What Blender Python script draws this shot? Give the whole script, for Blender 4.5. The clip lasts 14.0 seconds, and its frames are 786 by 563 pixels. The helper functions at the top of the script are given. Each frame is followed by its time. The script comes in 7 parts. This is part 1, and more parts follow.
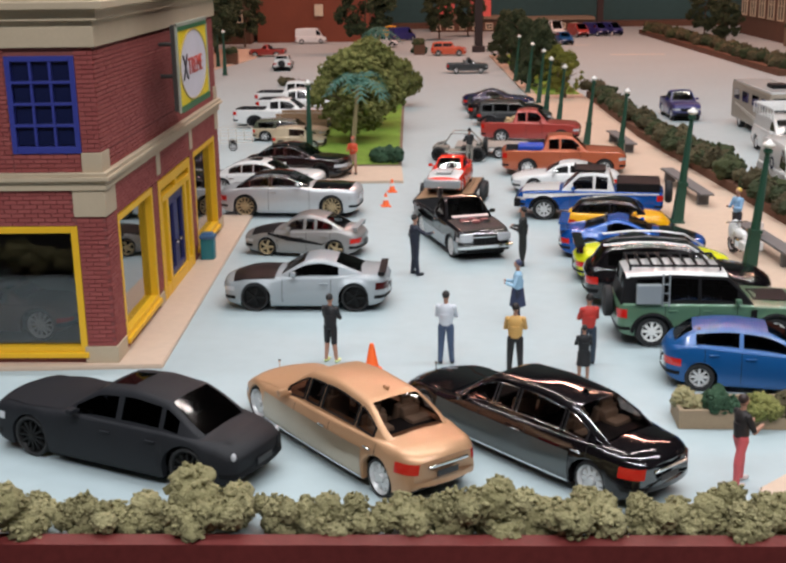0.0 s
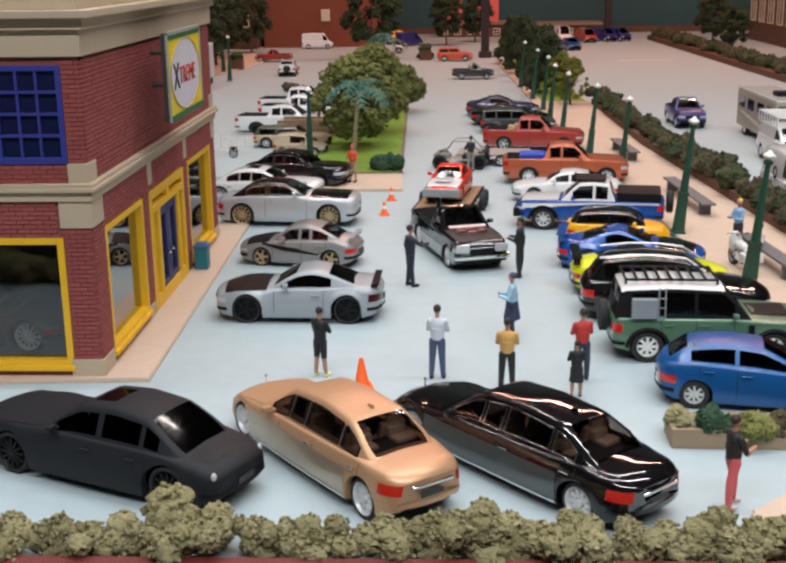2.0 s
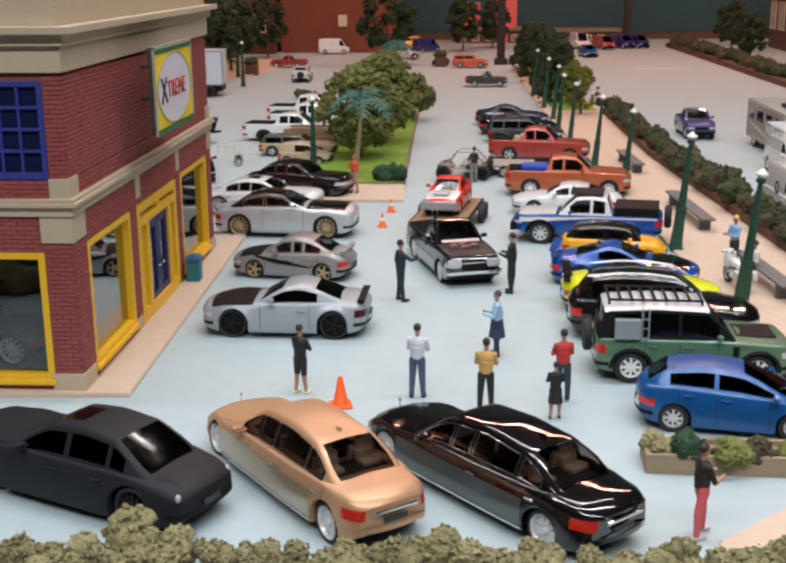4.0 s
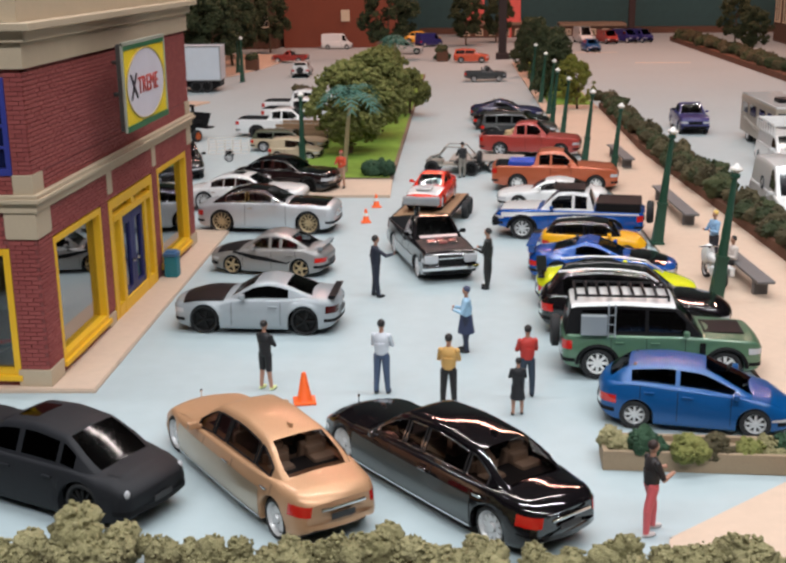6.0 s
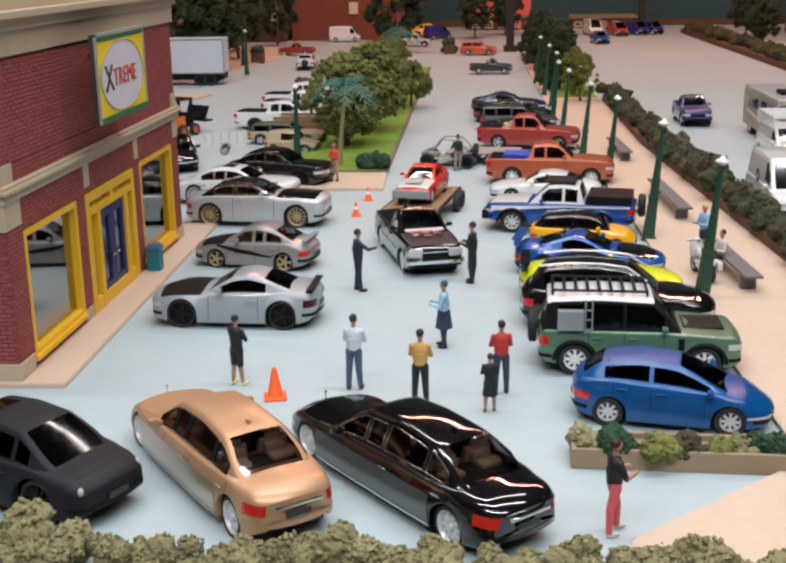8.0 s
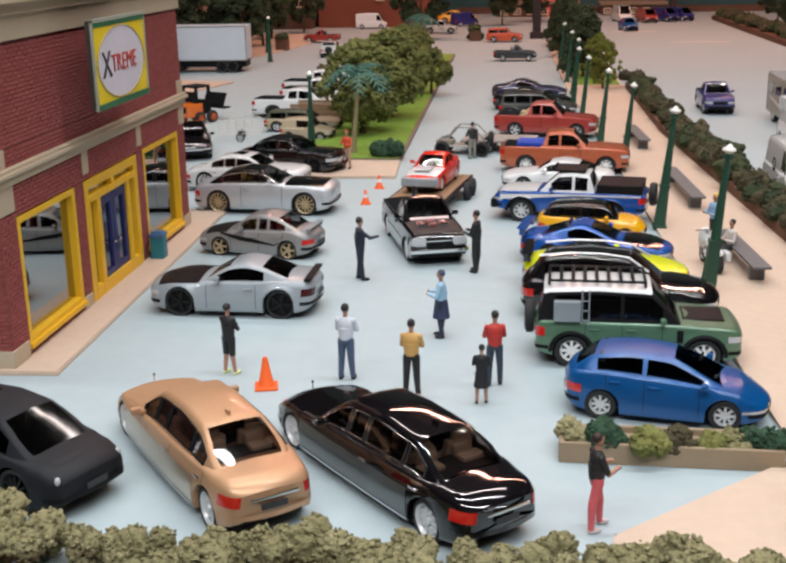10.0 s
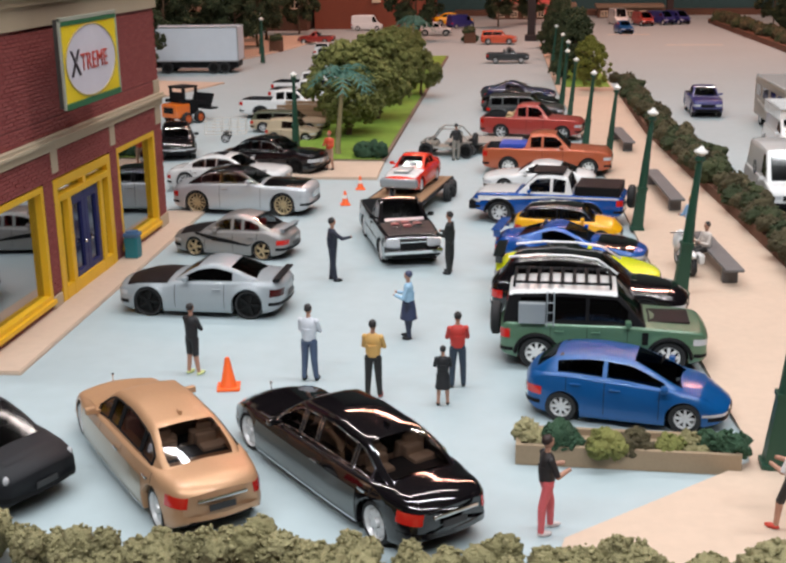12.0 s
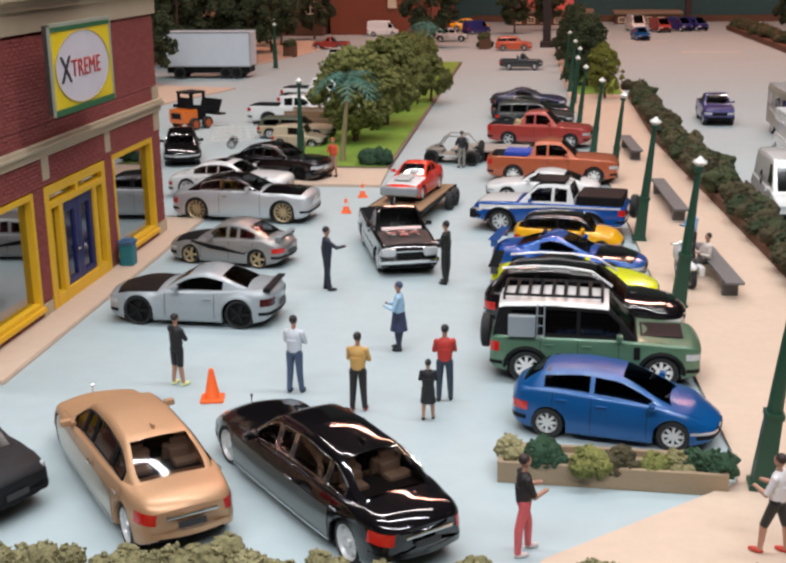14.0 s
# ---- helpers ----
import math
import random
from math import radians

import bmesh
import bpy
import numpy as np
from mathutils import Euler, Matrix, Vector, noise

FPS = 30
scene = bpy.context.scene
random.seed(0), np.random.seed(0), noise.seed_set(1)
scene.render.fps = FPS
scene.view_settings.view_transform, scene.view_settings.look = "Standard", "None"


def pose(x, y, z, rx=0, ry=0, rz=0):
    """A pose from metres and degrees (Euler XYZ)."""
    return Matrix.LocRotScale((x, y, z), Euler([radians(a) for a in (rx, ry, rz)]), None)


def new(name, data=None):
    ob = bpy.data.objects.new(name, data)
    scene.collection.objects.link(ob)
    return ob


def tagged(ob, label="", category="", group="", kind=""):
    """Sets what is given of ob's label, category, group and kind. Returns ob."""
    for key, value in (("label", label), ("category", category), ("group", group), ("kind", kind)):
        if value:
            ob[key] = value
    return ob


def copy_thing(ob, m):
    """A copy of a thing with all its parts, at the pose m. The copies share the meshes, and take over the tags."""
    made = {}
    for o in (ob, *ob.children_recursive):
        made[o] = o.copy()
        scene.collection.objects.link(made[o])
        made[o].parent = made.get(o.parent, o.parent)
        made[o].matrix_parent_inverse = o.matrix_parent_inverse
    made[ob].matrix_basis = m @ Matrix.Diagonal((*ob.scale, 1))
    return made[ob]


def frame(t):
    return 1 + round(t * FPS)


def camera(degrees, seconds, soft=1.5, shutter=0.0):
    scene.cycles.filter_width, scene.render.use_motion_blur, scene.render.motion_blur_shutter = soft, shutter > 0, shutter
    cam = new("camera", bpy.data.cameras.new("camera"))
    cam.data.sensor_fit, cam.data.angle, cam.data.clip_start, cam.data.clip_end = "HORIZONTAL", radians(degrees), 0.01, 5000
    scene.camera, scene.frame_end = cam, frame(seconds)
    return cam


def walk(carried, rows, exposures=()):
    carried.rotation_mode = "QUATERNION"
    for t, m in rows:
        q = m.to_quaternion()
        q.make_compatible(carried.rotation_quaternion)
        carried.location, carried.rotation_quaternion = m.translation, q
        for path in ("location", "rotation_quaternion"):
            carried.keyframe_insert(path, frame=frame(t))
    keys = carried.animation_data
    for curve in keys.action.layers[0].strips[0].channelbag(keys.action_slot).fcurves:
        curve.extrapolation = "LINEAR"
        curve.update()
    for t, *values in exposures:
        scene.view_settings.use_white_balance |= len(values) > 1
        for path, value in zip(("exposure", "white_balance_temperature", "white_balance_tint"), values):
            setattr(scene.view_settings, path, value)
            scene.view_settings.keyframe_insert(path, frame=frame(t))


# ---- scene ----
# A 1:64 scale model town: lengths below are in full-size metres, U brings them to the model's true size.
U = 1 / 64
cam = camera(38.0, 14.0, soft=2.6)
PATH = [
    (0.0, -0.000, 0.000, 9.130, 74.221, 0.810, 1.801),
    (0.5, 0.063, 0.216, 9.108, 74.256, 0.771, 1.925),
    (1.0, 0.149, 0.346, 9.145, 74.325, 0.750, 2.085),
    (1.5, 0.289, 0.386, 9.175, 74.377, 0.702, 2.189),
    (2.0, 0.422, 0.478, 9.221, 74.421, 0.729, 2.331),
    (2.5, 0.581, 0.577, 9.301, 74.510, 0.732, 2.586),
    (3.0, 0.811, 0.672, 9.389, 74.588, 0.665, 3.024),
    (5.5, 2.217, 0.764, 9.592, 74.450, 0.470, 3.991),
    (6.0, 2.459, 0.834, 9.521, 74.326, 0.663, 4.179),
    (6.5, 2.712, 0.893, 9.500, 74.216, 0.787, 4.325),
    (7.0, 2.969, 1.023, 9.484, 74.152, 0.786, 4.473),
    (7.5, 3.205, 1.158, 9.486, 74.151, 0.767, 4.769),
    (8.0, 3.413, 1.298, 9.416, 74.013, 0.819, 5.002),
    (10.5, 4.468, 1.767, 9.293, 73.398, 0.971, 6.870),
    (11.0, 4.655, 1.814, 9.233, 73.483, 0.934, 6.869),
    (11.5, 4.858, 1.858, 9.245, 73.586, 0.838, 6.838),
    (12.0, 5.095, 1.904, 9.264, 73.548, 0.742, 6.868),
    (12.5, 5.309, 2.018, 9.282, 73.569, 0.657, 7.085),
    (13.0, 5.503, 2.154, 9.331, 73.702, 0.541, 7.393),
    (13.5, 5.639, 2.270, 9.287, 73.750, 0.570, 7.617),
    (14.0, 5.755, 2.418, 9.278, 73.809, 0.617, 7.962),
]
walk(cam, [(t, pose(x * U, y * U, z * U, rx, ry, rz)) for t, x, y, z, rx, ry, rz in PATH])

# ---- light ----
world = bpy.data.worlds.new("room_light")
world.use_nodes = True
scene.world = world
world.node_tree.nodes["Background"].inputs[0].default_value = (1.0, 0.84, 0.72, 1)
world.node_tree.nodes["Background"].inputs[1].default_value = 0.22


def tube_light(x, y, z, length, watts, color, rz=0.0, width=1.1):
    lamp = bpy.data.lights.new("ceiling_tube", "AREA")
    lamp.shape, lamp.size, lamp.size_y = "RECTANGLE", length * U, width * U
    lamp.energy, lamp.color = watts, color
    ob = new("ceiling_tube", lamp)
    ob.matrix_basis = pose(x * U, y * U, z * U, 0, 0, rz)
    return tagged(ob, "long tube light under the ceiling, the outer two added as fill", "ceiling light", "ceiling tubes")


COOL, WARM = (0.955, 0.965, 1.0), (1.0, 0.50, 0.38)
# Added fill, out of view behind the camera: brightens faces turned this way.
tube_light(6, -22, 58, 90, 13.5, COOL, 0)
tube_light(10, 26, 60, 80, 7.2, COOL, 0)
tube_light(-6, 62, 60, 76, 4.6, (1.0, 0.90, 0.85), 0)
# Added unseen lamp, tinted pink to warm the far board.
tube_light(20, 116, 54, 80, 8.7, WARM, 0)
scene.view_settings.exposure = 0.20

# ---- materials ----
MATS = {}


def nodes_of(name):
    m = bpy.data.materials.new(name)
    m.use_nodes = True
    nt = m.node_tree
    return m, nt, nt.nodes["Principled BSDF"]


def mat(name, color, rough=0.5, metal=0.0, coat=0.0, vary=0.06, scale=6.0, bump=0.0, bump_scale=60.0, emit=0.0, spec=0.5):
    """A surface with two scales of mottling and fine relief. Scales are per full-size metre."""
    if name in MATS:
        return MATS[name]
    m, nt, b = nodes_of(name)
    tc = nt.nodes.new("ShaderNodeTexCoord")
    n1, n2 = nt.nodes.new("ShaderNodeTexNoise"), nt.nodes.new("ShaderNodeTexNoise")
    n1.inputs["Scale"].default_value, n1.inputs["Detail"].default_value = scale * 0.25 / U, 4
    n2.inputs["Scale"].default_value, n2.inputs["Detail"].default_value = scale * 4 / U, 3
    add = nt.nodes.new("ShaderNodeMath")
    add.operation = "ADD"
    mr = nt.nodes.new("ShaderNodeMapRange")
    mr.inputs[1].default_value, mr.inputs[2].default_value = 0.6, 1.4
    mr.inputs[3].default_value, mr.inputs[4].default_value = 1 - vary, 1 + vary
    mul = nt.nodes.new("ShaderNodeVectorMath")
    mul.operation = "SCALE"
    mul.inputs[0].default_value = color[:3]
    for n in (n1, n2):
        nt.links.new(tc.outputs["Object"], n.inputs["Vector"])
    nt.links.new(n1.outputs[0], add.inputs[0])
    nt.links.new(n2.outputs[0], add.inputs[1])
    nt.links.new(add.outputs[0], mr.inputs[0])
    nt.links.new(mr.outputs[0], mul.inputs["Scale"])
    nt.links.new(mul.outputs[0], b.inputs["Base Color"])
    b.inputs["Roughness"].default_value, b.inputs["Metallic"].default_value = rough, metal
    b.inputs["Coat Weight"].default_value, b.inputs["Coat Roughness"].default_value = coat, 0.06
    b.inputs["Specular IOR Level"].default_value = spec
    if bump:
        n3, bp = nt.nodes.new("ShaderNodeTexNoise"), nt.nodes.new("ShaderNodeBump")
        n3.inputs["Scale"].default_value, n3.inputs["Detail"].default_value = bump_scale / U, 4
        bp.inputs["Strength"].default_value, bp.inputs["Distance"].default_value = bump, 0.02 * U
        nt.links.new(tc.outputs["Object"], n3.inputs["Vector"])
        nt.links.new(n3.outputs[0], bp.inputs["Height"])
        nt.links.new(bp.outputs[0], b.inputs["Normal"])
    if emit:
        b.inputs["Emission Color"].default_value = (*color[:3], 1)
        b.inputs["Emission Strength"].default_value = emit
    MATS[name] = m
    return m


def piece_mat(name, color, color2, rough=0.8, relief=0.0):
    """Colour varied from piece to piece."""
    if name in MATS:
        return MATS[name]
    m, nt, b = nodes_of(name)
    oi, ge = nt.nodes.new("ShaderNodeObjectInfo"), nt.nodes.new("ShaderNodeNewGeometry")
    add, fr = nt.nodes.new("ShaderNodeMath"), nt.nodes.new("ShaderNodeMath")
    add.operation, fr.operation = "ADD", "FRACT"
    mix = nt.nodes.new("ShaderNodeMix")
    mix.data_type = "RGBA"
    mix.inputs[6].default_value, mix.inputs[7].default_value = (*color, 1), (*color2, 1)
    nt.links.new(oi.outputs["Random"], add.inputs[0])
    nt.links.new(ge.outputs["Random Per Island"], add.inputs[1])
    nt.links.new(add.outputs[0], fr.inputs[0])
    tc, nz = nt.nodes.new("ShaderNodeTexCoord"), nt.nodes.new("ShaderNodeTexNoise")
    nz.inputs["Scale"].default_value, nz.inputs["Detail"].default_value = 14 / U, 4
    nt.links.new(tc.outputs["Object"], nz.inputs["Vector"])
    half = nt.nodes.new("ShaderNodeMath")
    half.operation = "MULTIPLY_ADD"
    half.inputs[1].default_value, half.inputs[2].default_value = 0.6, 0.0
    nt.links.new(fr.outputs[0], half.inputs[0])
    tot = nt.nodes.new("ShaderNodeMath")
    nt.links.new(half.outputs[0], tot.inputs[0])
    sub = nt.nodes.new("ShaderNodeMath")
    sub.operation = "MULTIPLY"
    sub.inputs[1].default_value = 0.5
    nt.links.new(nz.outputs[0], sub.inputs[0])
    nt.links.new(sub.outputs[0], tot.inputs[1])
    nt.links.new(tot.outputs[0], mix.inputs[0])
    nt.links.new(mix.outputs[2], b.inputs["Base Color"])
    b.inputs["Roughness"].default_value = rough
    if relief:
        n3, bp = nt.nodes.new("ShaderNodeTexNoise"), nt.nodes.new("ShaderNodeBump")
        n3.inputs["Scale"].default_value, n3.inputs["Detail"].default_value = 16 / U, 6
        bp.inputs["Strength"].default_value, bp.inputs["Distance"].default_value = relief, 0.10 * U
        nt.links.new(tc.outputs["Object"], n3.inputs["Vector"])
        nt.links.new(n3.outputs[0], bp.inputs["Height"])
        nt.links.new(bp.outputs[0], b.inputs["Normal"])
    MATS[name] = m
    return m


def glass_mat(name, tint, gloss=0.12, rough=0.03):
    """A thin pane: tinted see-through with a mirror part that grows at glancing angles."""
    if name in MATS:
        return MATS[name]
    m = bpy.data.materials.new(name)
    m.use_nodes = True
    nt = m.node_tree
    nt.nodes.clear()
    out, mix = nt.nodes.new("ShaderNodeOutputMaterial"), nt.nodes.new("ShaderNodeMixShader")
    tr, gl, lw = nt.nodes.new("ShaderNodeBsdfTransparent"), nt.nodes.new("ShaderNodeBsdfGlossy"), nt.nodes.new("ShaderNodeLayerWeight")
    tr.inputs[0].default_value = (*tint, 1)
    gl.inputs["Roughness"].default_value = rough
    lw.inputs[0].default_value = 0.35
    mr = nt.nodes.new("ShaderNodeMapRange")
    mr.inputs[3].default_value, mr.inputs[4].default_value = gloss, min(1.0, gloss + 0.6)
    nt.links.new(lw.outputs["Fresnel"], mr.inputs[0])
    nt.links.new(mr.outputs[0], mix.inputs[0])
    nt.links.new(tr.outputs[0], mix.inputs[1])
    nt.links.new(gl.outputs[0], mix.inputs[2])
    nt.links.new(mix.outputs[0], out.inputs[0])
    MATS[name] = m
    return m


def paint(name, color, rough=0.3, metal=0.0, coat=0.8):
    return mat(name, color, rough, metal, coat, vary=0.03, scale=3)


CHROME = mat("chrome", (0.75, 0.75, 0.76), 0.12, 1.0, vary=0.02)
BLACK_PLASTIC = mat("black_plastic", (0.011, 0.011, 0.012), 0.5, spec=0.10)
TYRE = mat("tyre_rubber", (0.016, 0.016, 0.017), 0.75, bump=0.3)
SEAM = mat("panel_gap", (0.01, 0.01, 0.01), 0.8)
GLASS = glass_mat("tinted_glass", (0.28, 0.28, 0.29), 0.03, 0.06)
CLEAR = glass_mat("clear_glass", (0.50, 0.50, 0.51), 0.03, 0.06)
DARKGLASS = glass_mat("dark_glass", (0.03, 0.03, 0.035), 0.02, 0.09)
LIMOGLASS = glass_mat("smoked_clear_glass", (0.40, 0.36, 0.35), 0.02, 0.04)
SHOPGLASS = glass_mat("shop_glass", (0.35, 0.35, 0.36), 0.42, 0.02)
RED_LENS = mat("red_lens", (0.55, 0.015, 0.010), 0.15, coat=1.0)
CLEAR_LENS = mat("clear_lens", (0.50, 0.51, 0.53), 0.12, coat=1.0)
DARK_TRIM = mat("dark_interior", (0.02, 0.02, 0.022), 0.6)
TAN_TRIM = mat("cream_interior", (0.55, 0.42, 0.30), 0.6)
RED_TRIM = mat("red_interior", (0.35, 0.02, 0.025), 0.5)
SILVER_RIM = mat("silver_rim", (0.66, 0.66, 0.66), 0.35, 0.25)
WHITE_RIM = mat("white_rim", (0.80, 0.80, 0.78), 0.4)
GOLD_RIM = mat("gold_rim", (0.46, 0.35, 0.20), 0.35, 0.25)
BLACK_RIM_AND_GAPS = mat("black_rim_and_gaps", (0.010, 0.010, 0.010), 0.45, spec=0.15)

# ---- mesh helpers, in full-size metres ----


def part(name, bm, material, parent=None, label="", smooth=True, sharp=38):
    """Links a bmesh as one mesh object, scaled to the model's size."""
    bmesh.ops.remove_doubles(bm, verts=bm.verts, dist=0.0008)
    bmesh.ops.scale(bm, vec=(U, U, U), verts=bm.verts)
    if smooth:
        lim = radians(sharp)
        flat = bm.faces.layers.int.get("flat")
        for f in bm.faces:
            f.smooth = not (flat and f[flat])
        for e in bm.edges:
            if len(e.link_faces) == 2 and e.calc_face_angle(0) > lim:
                e.smooth = False
    me = bpy.data.meshes.new(name)
    bm.to_mesh(me)
    bm.free()
    for m in material if isinstance(material, (list, tuple)) else [material]:
        me.materials.append(m)
    ob = new(name, me)
    if parent:
        ob.parent = parent
    if label:
        ob["label"] = label
    return ob


def thing(name, x, y, z, rz, label, category, group="", kind=""):
    ob = new(name)
    ob.empty_display_size = 0.005
    ob.matrix_basis = pose(x * U, y * U, z * U, 0, 0, rz)
    return tagged(ob, label, category, group, kind)


def at(x, y, z=0.0, rz=0.0):
    return pose(x * U, y * U, z * U, 0, 0, rz)


def box(bm, cx, cy, cz, sx, sy, sz, bevel=0.0, m=None, mi=0):
    r = bmesh.ops.create_cube(bm, size=1)
    vs = r["verts"]
    for v in vs:
        v.co = Vector((v.co.x * sx, v.co.y * sy, v.co.z * sz))
    if bevel:
        es = list({e for v in vs for e in v.link_edges})
        r2 = bmesh.ops.bevel(bm, geom=es, offset=bevel, segments=2, affect="EDGES", profile=0.6)
        vs = list({v for f in r2["faces"] for v in f.verts} | {v for v in vs if v.is_valid})
        flat, rounded = bm.faces.layers.int.get("flat"), set(r2["faces"])
        for f in {f for v in vs for f in v.link_faces} - rounded if flat else ():
            f[flat] = 1
    t = Matrix.Translation((cx, cy, cz))
    if m:
        t = t @ m
    for v in vs:
        v.co = t @ v.co
    if mi:
        for f in {f for v in vs for f in v.link_faces}:
            f.material_index = mi
    return vs


def tube(bm, p0, p1, r0, r1=None, seg=10, mi=0):
    r1 = r0 if r1 is None else r1
    p0, p1 = Vector(p0), Vector(p1)
    q = (p1 - p0).to_track_quat("Z", "Y").to_matrix()
    rings = []
    for p, r in ((p0, r0), (p1, r1)):
        rings.append([bm.verts.new(p + q @ Vector((r * math.cos(a), r * math.sin(a), 0))) for a in [2 * math.pi * i / seg for i in range(seg)]])
    fs = [bm.faces.new((rings[0][i], rings[0][(i + 1) % seg], rings[1][(i + 1) % seg], rings[1][i])) for i in range(seg)]
    fs += [bm.faces.new(rings[0][::-1]), bm.faces.new(rings[1])]
    for f in fs:
        f.material_index = mi
    return rings


def lathe(bm, profile, seg=20, axis="Z", mi=0, closed=True):
    """profile: (radius, height) pairs, turned about an axis."""
    rings = []
    for r, h in profile:
        ring = []
        for i in range(seg):
            a = 2 * math.pi * i / seg
            c = (r * math.cos(a), r * math.sin(a), h) if axis == "Z" else (r * math.cos(a), h, r * math.sin(a))
            ring.append(bm.verts.new(c))
        rings.append(ring)
    for a, b in zip(rings, rings[1:]):
        for i in range(seg):
            f = bm.faces.new((a[i], a[(i + 1) % seg], b[(i + 1) % seg], b[i]))
            f.material_index = mi
    for ring in (rings[0], rings[-1]) if closed else ():
        bm.faces.new(ring).material_index = mi


ICO = {}


def ball(bm, c, r, sub=2, mi=0, rough=0.0, freq=3.0, seed=0.0):
    """An ellipsoid with radii r, roughened by noise."""
    if sub not in ICO:
        tmp = bmesh.new()
        bmesh.ops.create_icosphere(tmp, subdivisions=sub, radius=1)
        tmp.verts.index_update()
        ICO[sub] = ([v.co.normalized() for v in tmp.verts], [[v.index for v in f.verts] for f in tmp.faces])
        tmp.free()
    r = (r, r, r) if isinstance(r, (int, float)) else r
    made = []
    for d in ICO[sub][0]:
        k = 1.0
        if rough:
            k += rough * noise.noise(d * freq + Vector((seed, seed * 1.7, 0))) + rough * 0.6 * noise.noise(d * freq * 2.7 + Vector((0, seed, seed)))
        made.append(bm.verts.new((c[0] + d.x * r[0] * k, c[1] + d.y * r[1] * k, c[2] + d.z * r[2] * k)))
    for ids in ICO[sub][1]:
        bm.faces.new([made[i] for i in ids]).material_index = mi
    return made


def prism(bm, pts, z0, z1, mi=0):
    """An upright block on a plan polygon (counter-clockwise)."""
    lo, hi = [bm.verts.new((x, y, z0)) for x, y in pts], [bm.verts.new((x, y, z1)) for x, y in pts]
    n = len(pts)
    fs = [bm.faces.new(hi), bm.faces.new(lo[::-1])] + [bm.faces.new((lo[i], lo[(i + 1) % n], hi[(i + 1) % n], hi[i])) for i in range(n)]
    for f in fs:
        f.material_index = mi


def BM():
    bm = bmesh.new()
    bm.faces.layers.int.new("flat")
    return bm

# ---- vehicles ----
WHEEL_MESHES = {}


def wheel_meshes(R, width, style, rim_mat):
    """A tyre and a rim, axle along y, outer face towards -y; shared by alike wheels."""
    key = (R, width, style, rim_mat.name)
    if key in WHEEL_MESHES:
        return WHEEL_MESHES[key]
    rr = R * (0.80 if style in ("low", "multi", "disc") else 0.64)
    bm = BM()
    h = width / 2
    lathe(bm, [(rr, -h + 0.02), (rr + 0.02, -h), (R * 0.93, -h), (R * 0.985, -h + 0.035), (R, -h + 0.07), (R, h - 0.07), (R * 0.985, h - 0.035), (R * 0.93, h), (rr + 0.02, h), (rr, h - 0.02)], 28, "Y", closed=False)
    tyre = part("wheel", bm, TYRE)
    bm = BM()
    lathe(bm, [(0.001, -h + 0.10), (rr * 0.86, -h + 0.10), (rr * 0.93, -h + 0.03), (rr * 1.0, -h + 0.012), (rr * 1.0, h)], 28, "Y", closed=False)
    # Backing disc black: shade in the gaps between spokes, put into the colour.
    if style != "disc":
        for f in bm.faces:
            f.material_index = 1 if max(math.hypot(v.co.x, v.co.z) for v in f.verts) < rr * 0.9 else 0
    if style == "disc":
        for i in range(10):
            a = 2 * math.pi * i / 10
            box(bm, 0, 0, 0, rr * 0.5, 0.05, rr * 0.30, 0.02, pose(rr * 0.56 * math.cos(a), -h + 0.08, rr * 0.56 * math.sin(a), 0, -math.degrees(a), 0))
        lathe(bm, [(0.001, -h + 0.02), (rr * 0.24, -h + 0.02), (rr * 0.3, -h + 0.08)], 16, "Y")
    else:
        n = {"low": 5, "multi": 12, "five": 5, "steel": 8}[style]
        for i in range(n):
            a = 2 * math.pi * i / n
            box(bm, 0, 0, 0, rr * 0.8, 0.07, rr * {5: 0.30, 8: 0.27, 12: 0.15}[n], 0.02, pose(rr * 0.50 * math.cos(a), -h + 0.055, rr * 0.50 * math.sin(a), 0, -math.degrees(a), 0))
        lathe(bm, [(0.001, -h + 0.0), (rr * 0.2, -h + 0.01), (rr * 0.26, -h + 0.08)], 14, "Y")
    rim = part("rim", bm, [rim_mat, BLACK_RIM_AND_GAPS])
    WHEEL_MESHES[key] = (tyre.data, rim.data)
    bpy.data.objects.remove(tyre)
    bpy.data.objects.remove(rim)
    return WHEEL_MESHES[key]


def add_wheel(car, x, y, R, width, style, rim_mat, steer=0.0, z=None):
    t, r = wheel_meshes(R, width, style, rim_mat)
    w = new("wheel", t)
    w.parent = car
    w.matrix_basis = pose(x * U, y * U, (R if z is None else z) * U, 0, 0, (180 if y > 0 else 0) + steer)
    k = new("rim", r)
    k.parent = w
    k["label"] = rim_mat.name.replace("_", " ")
    return w


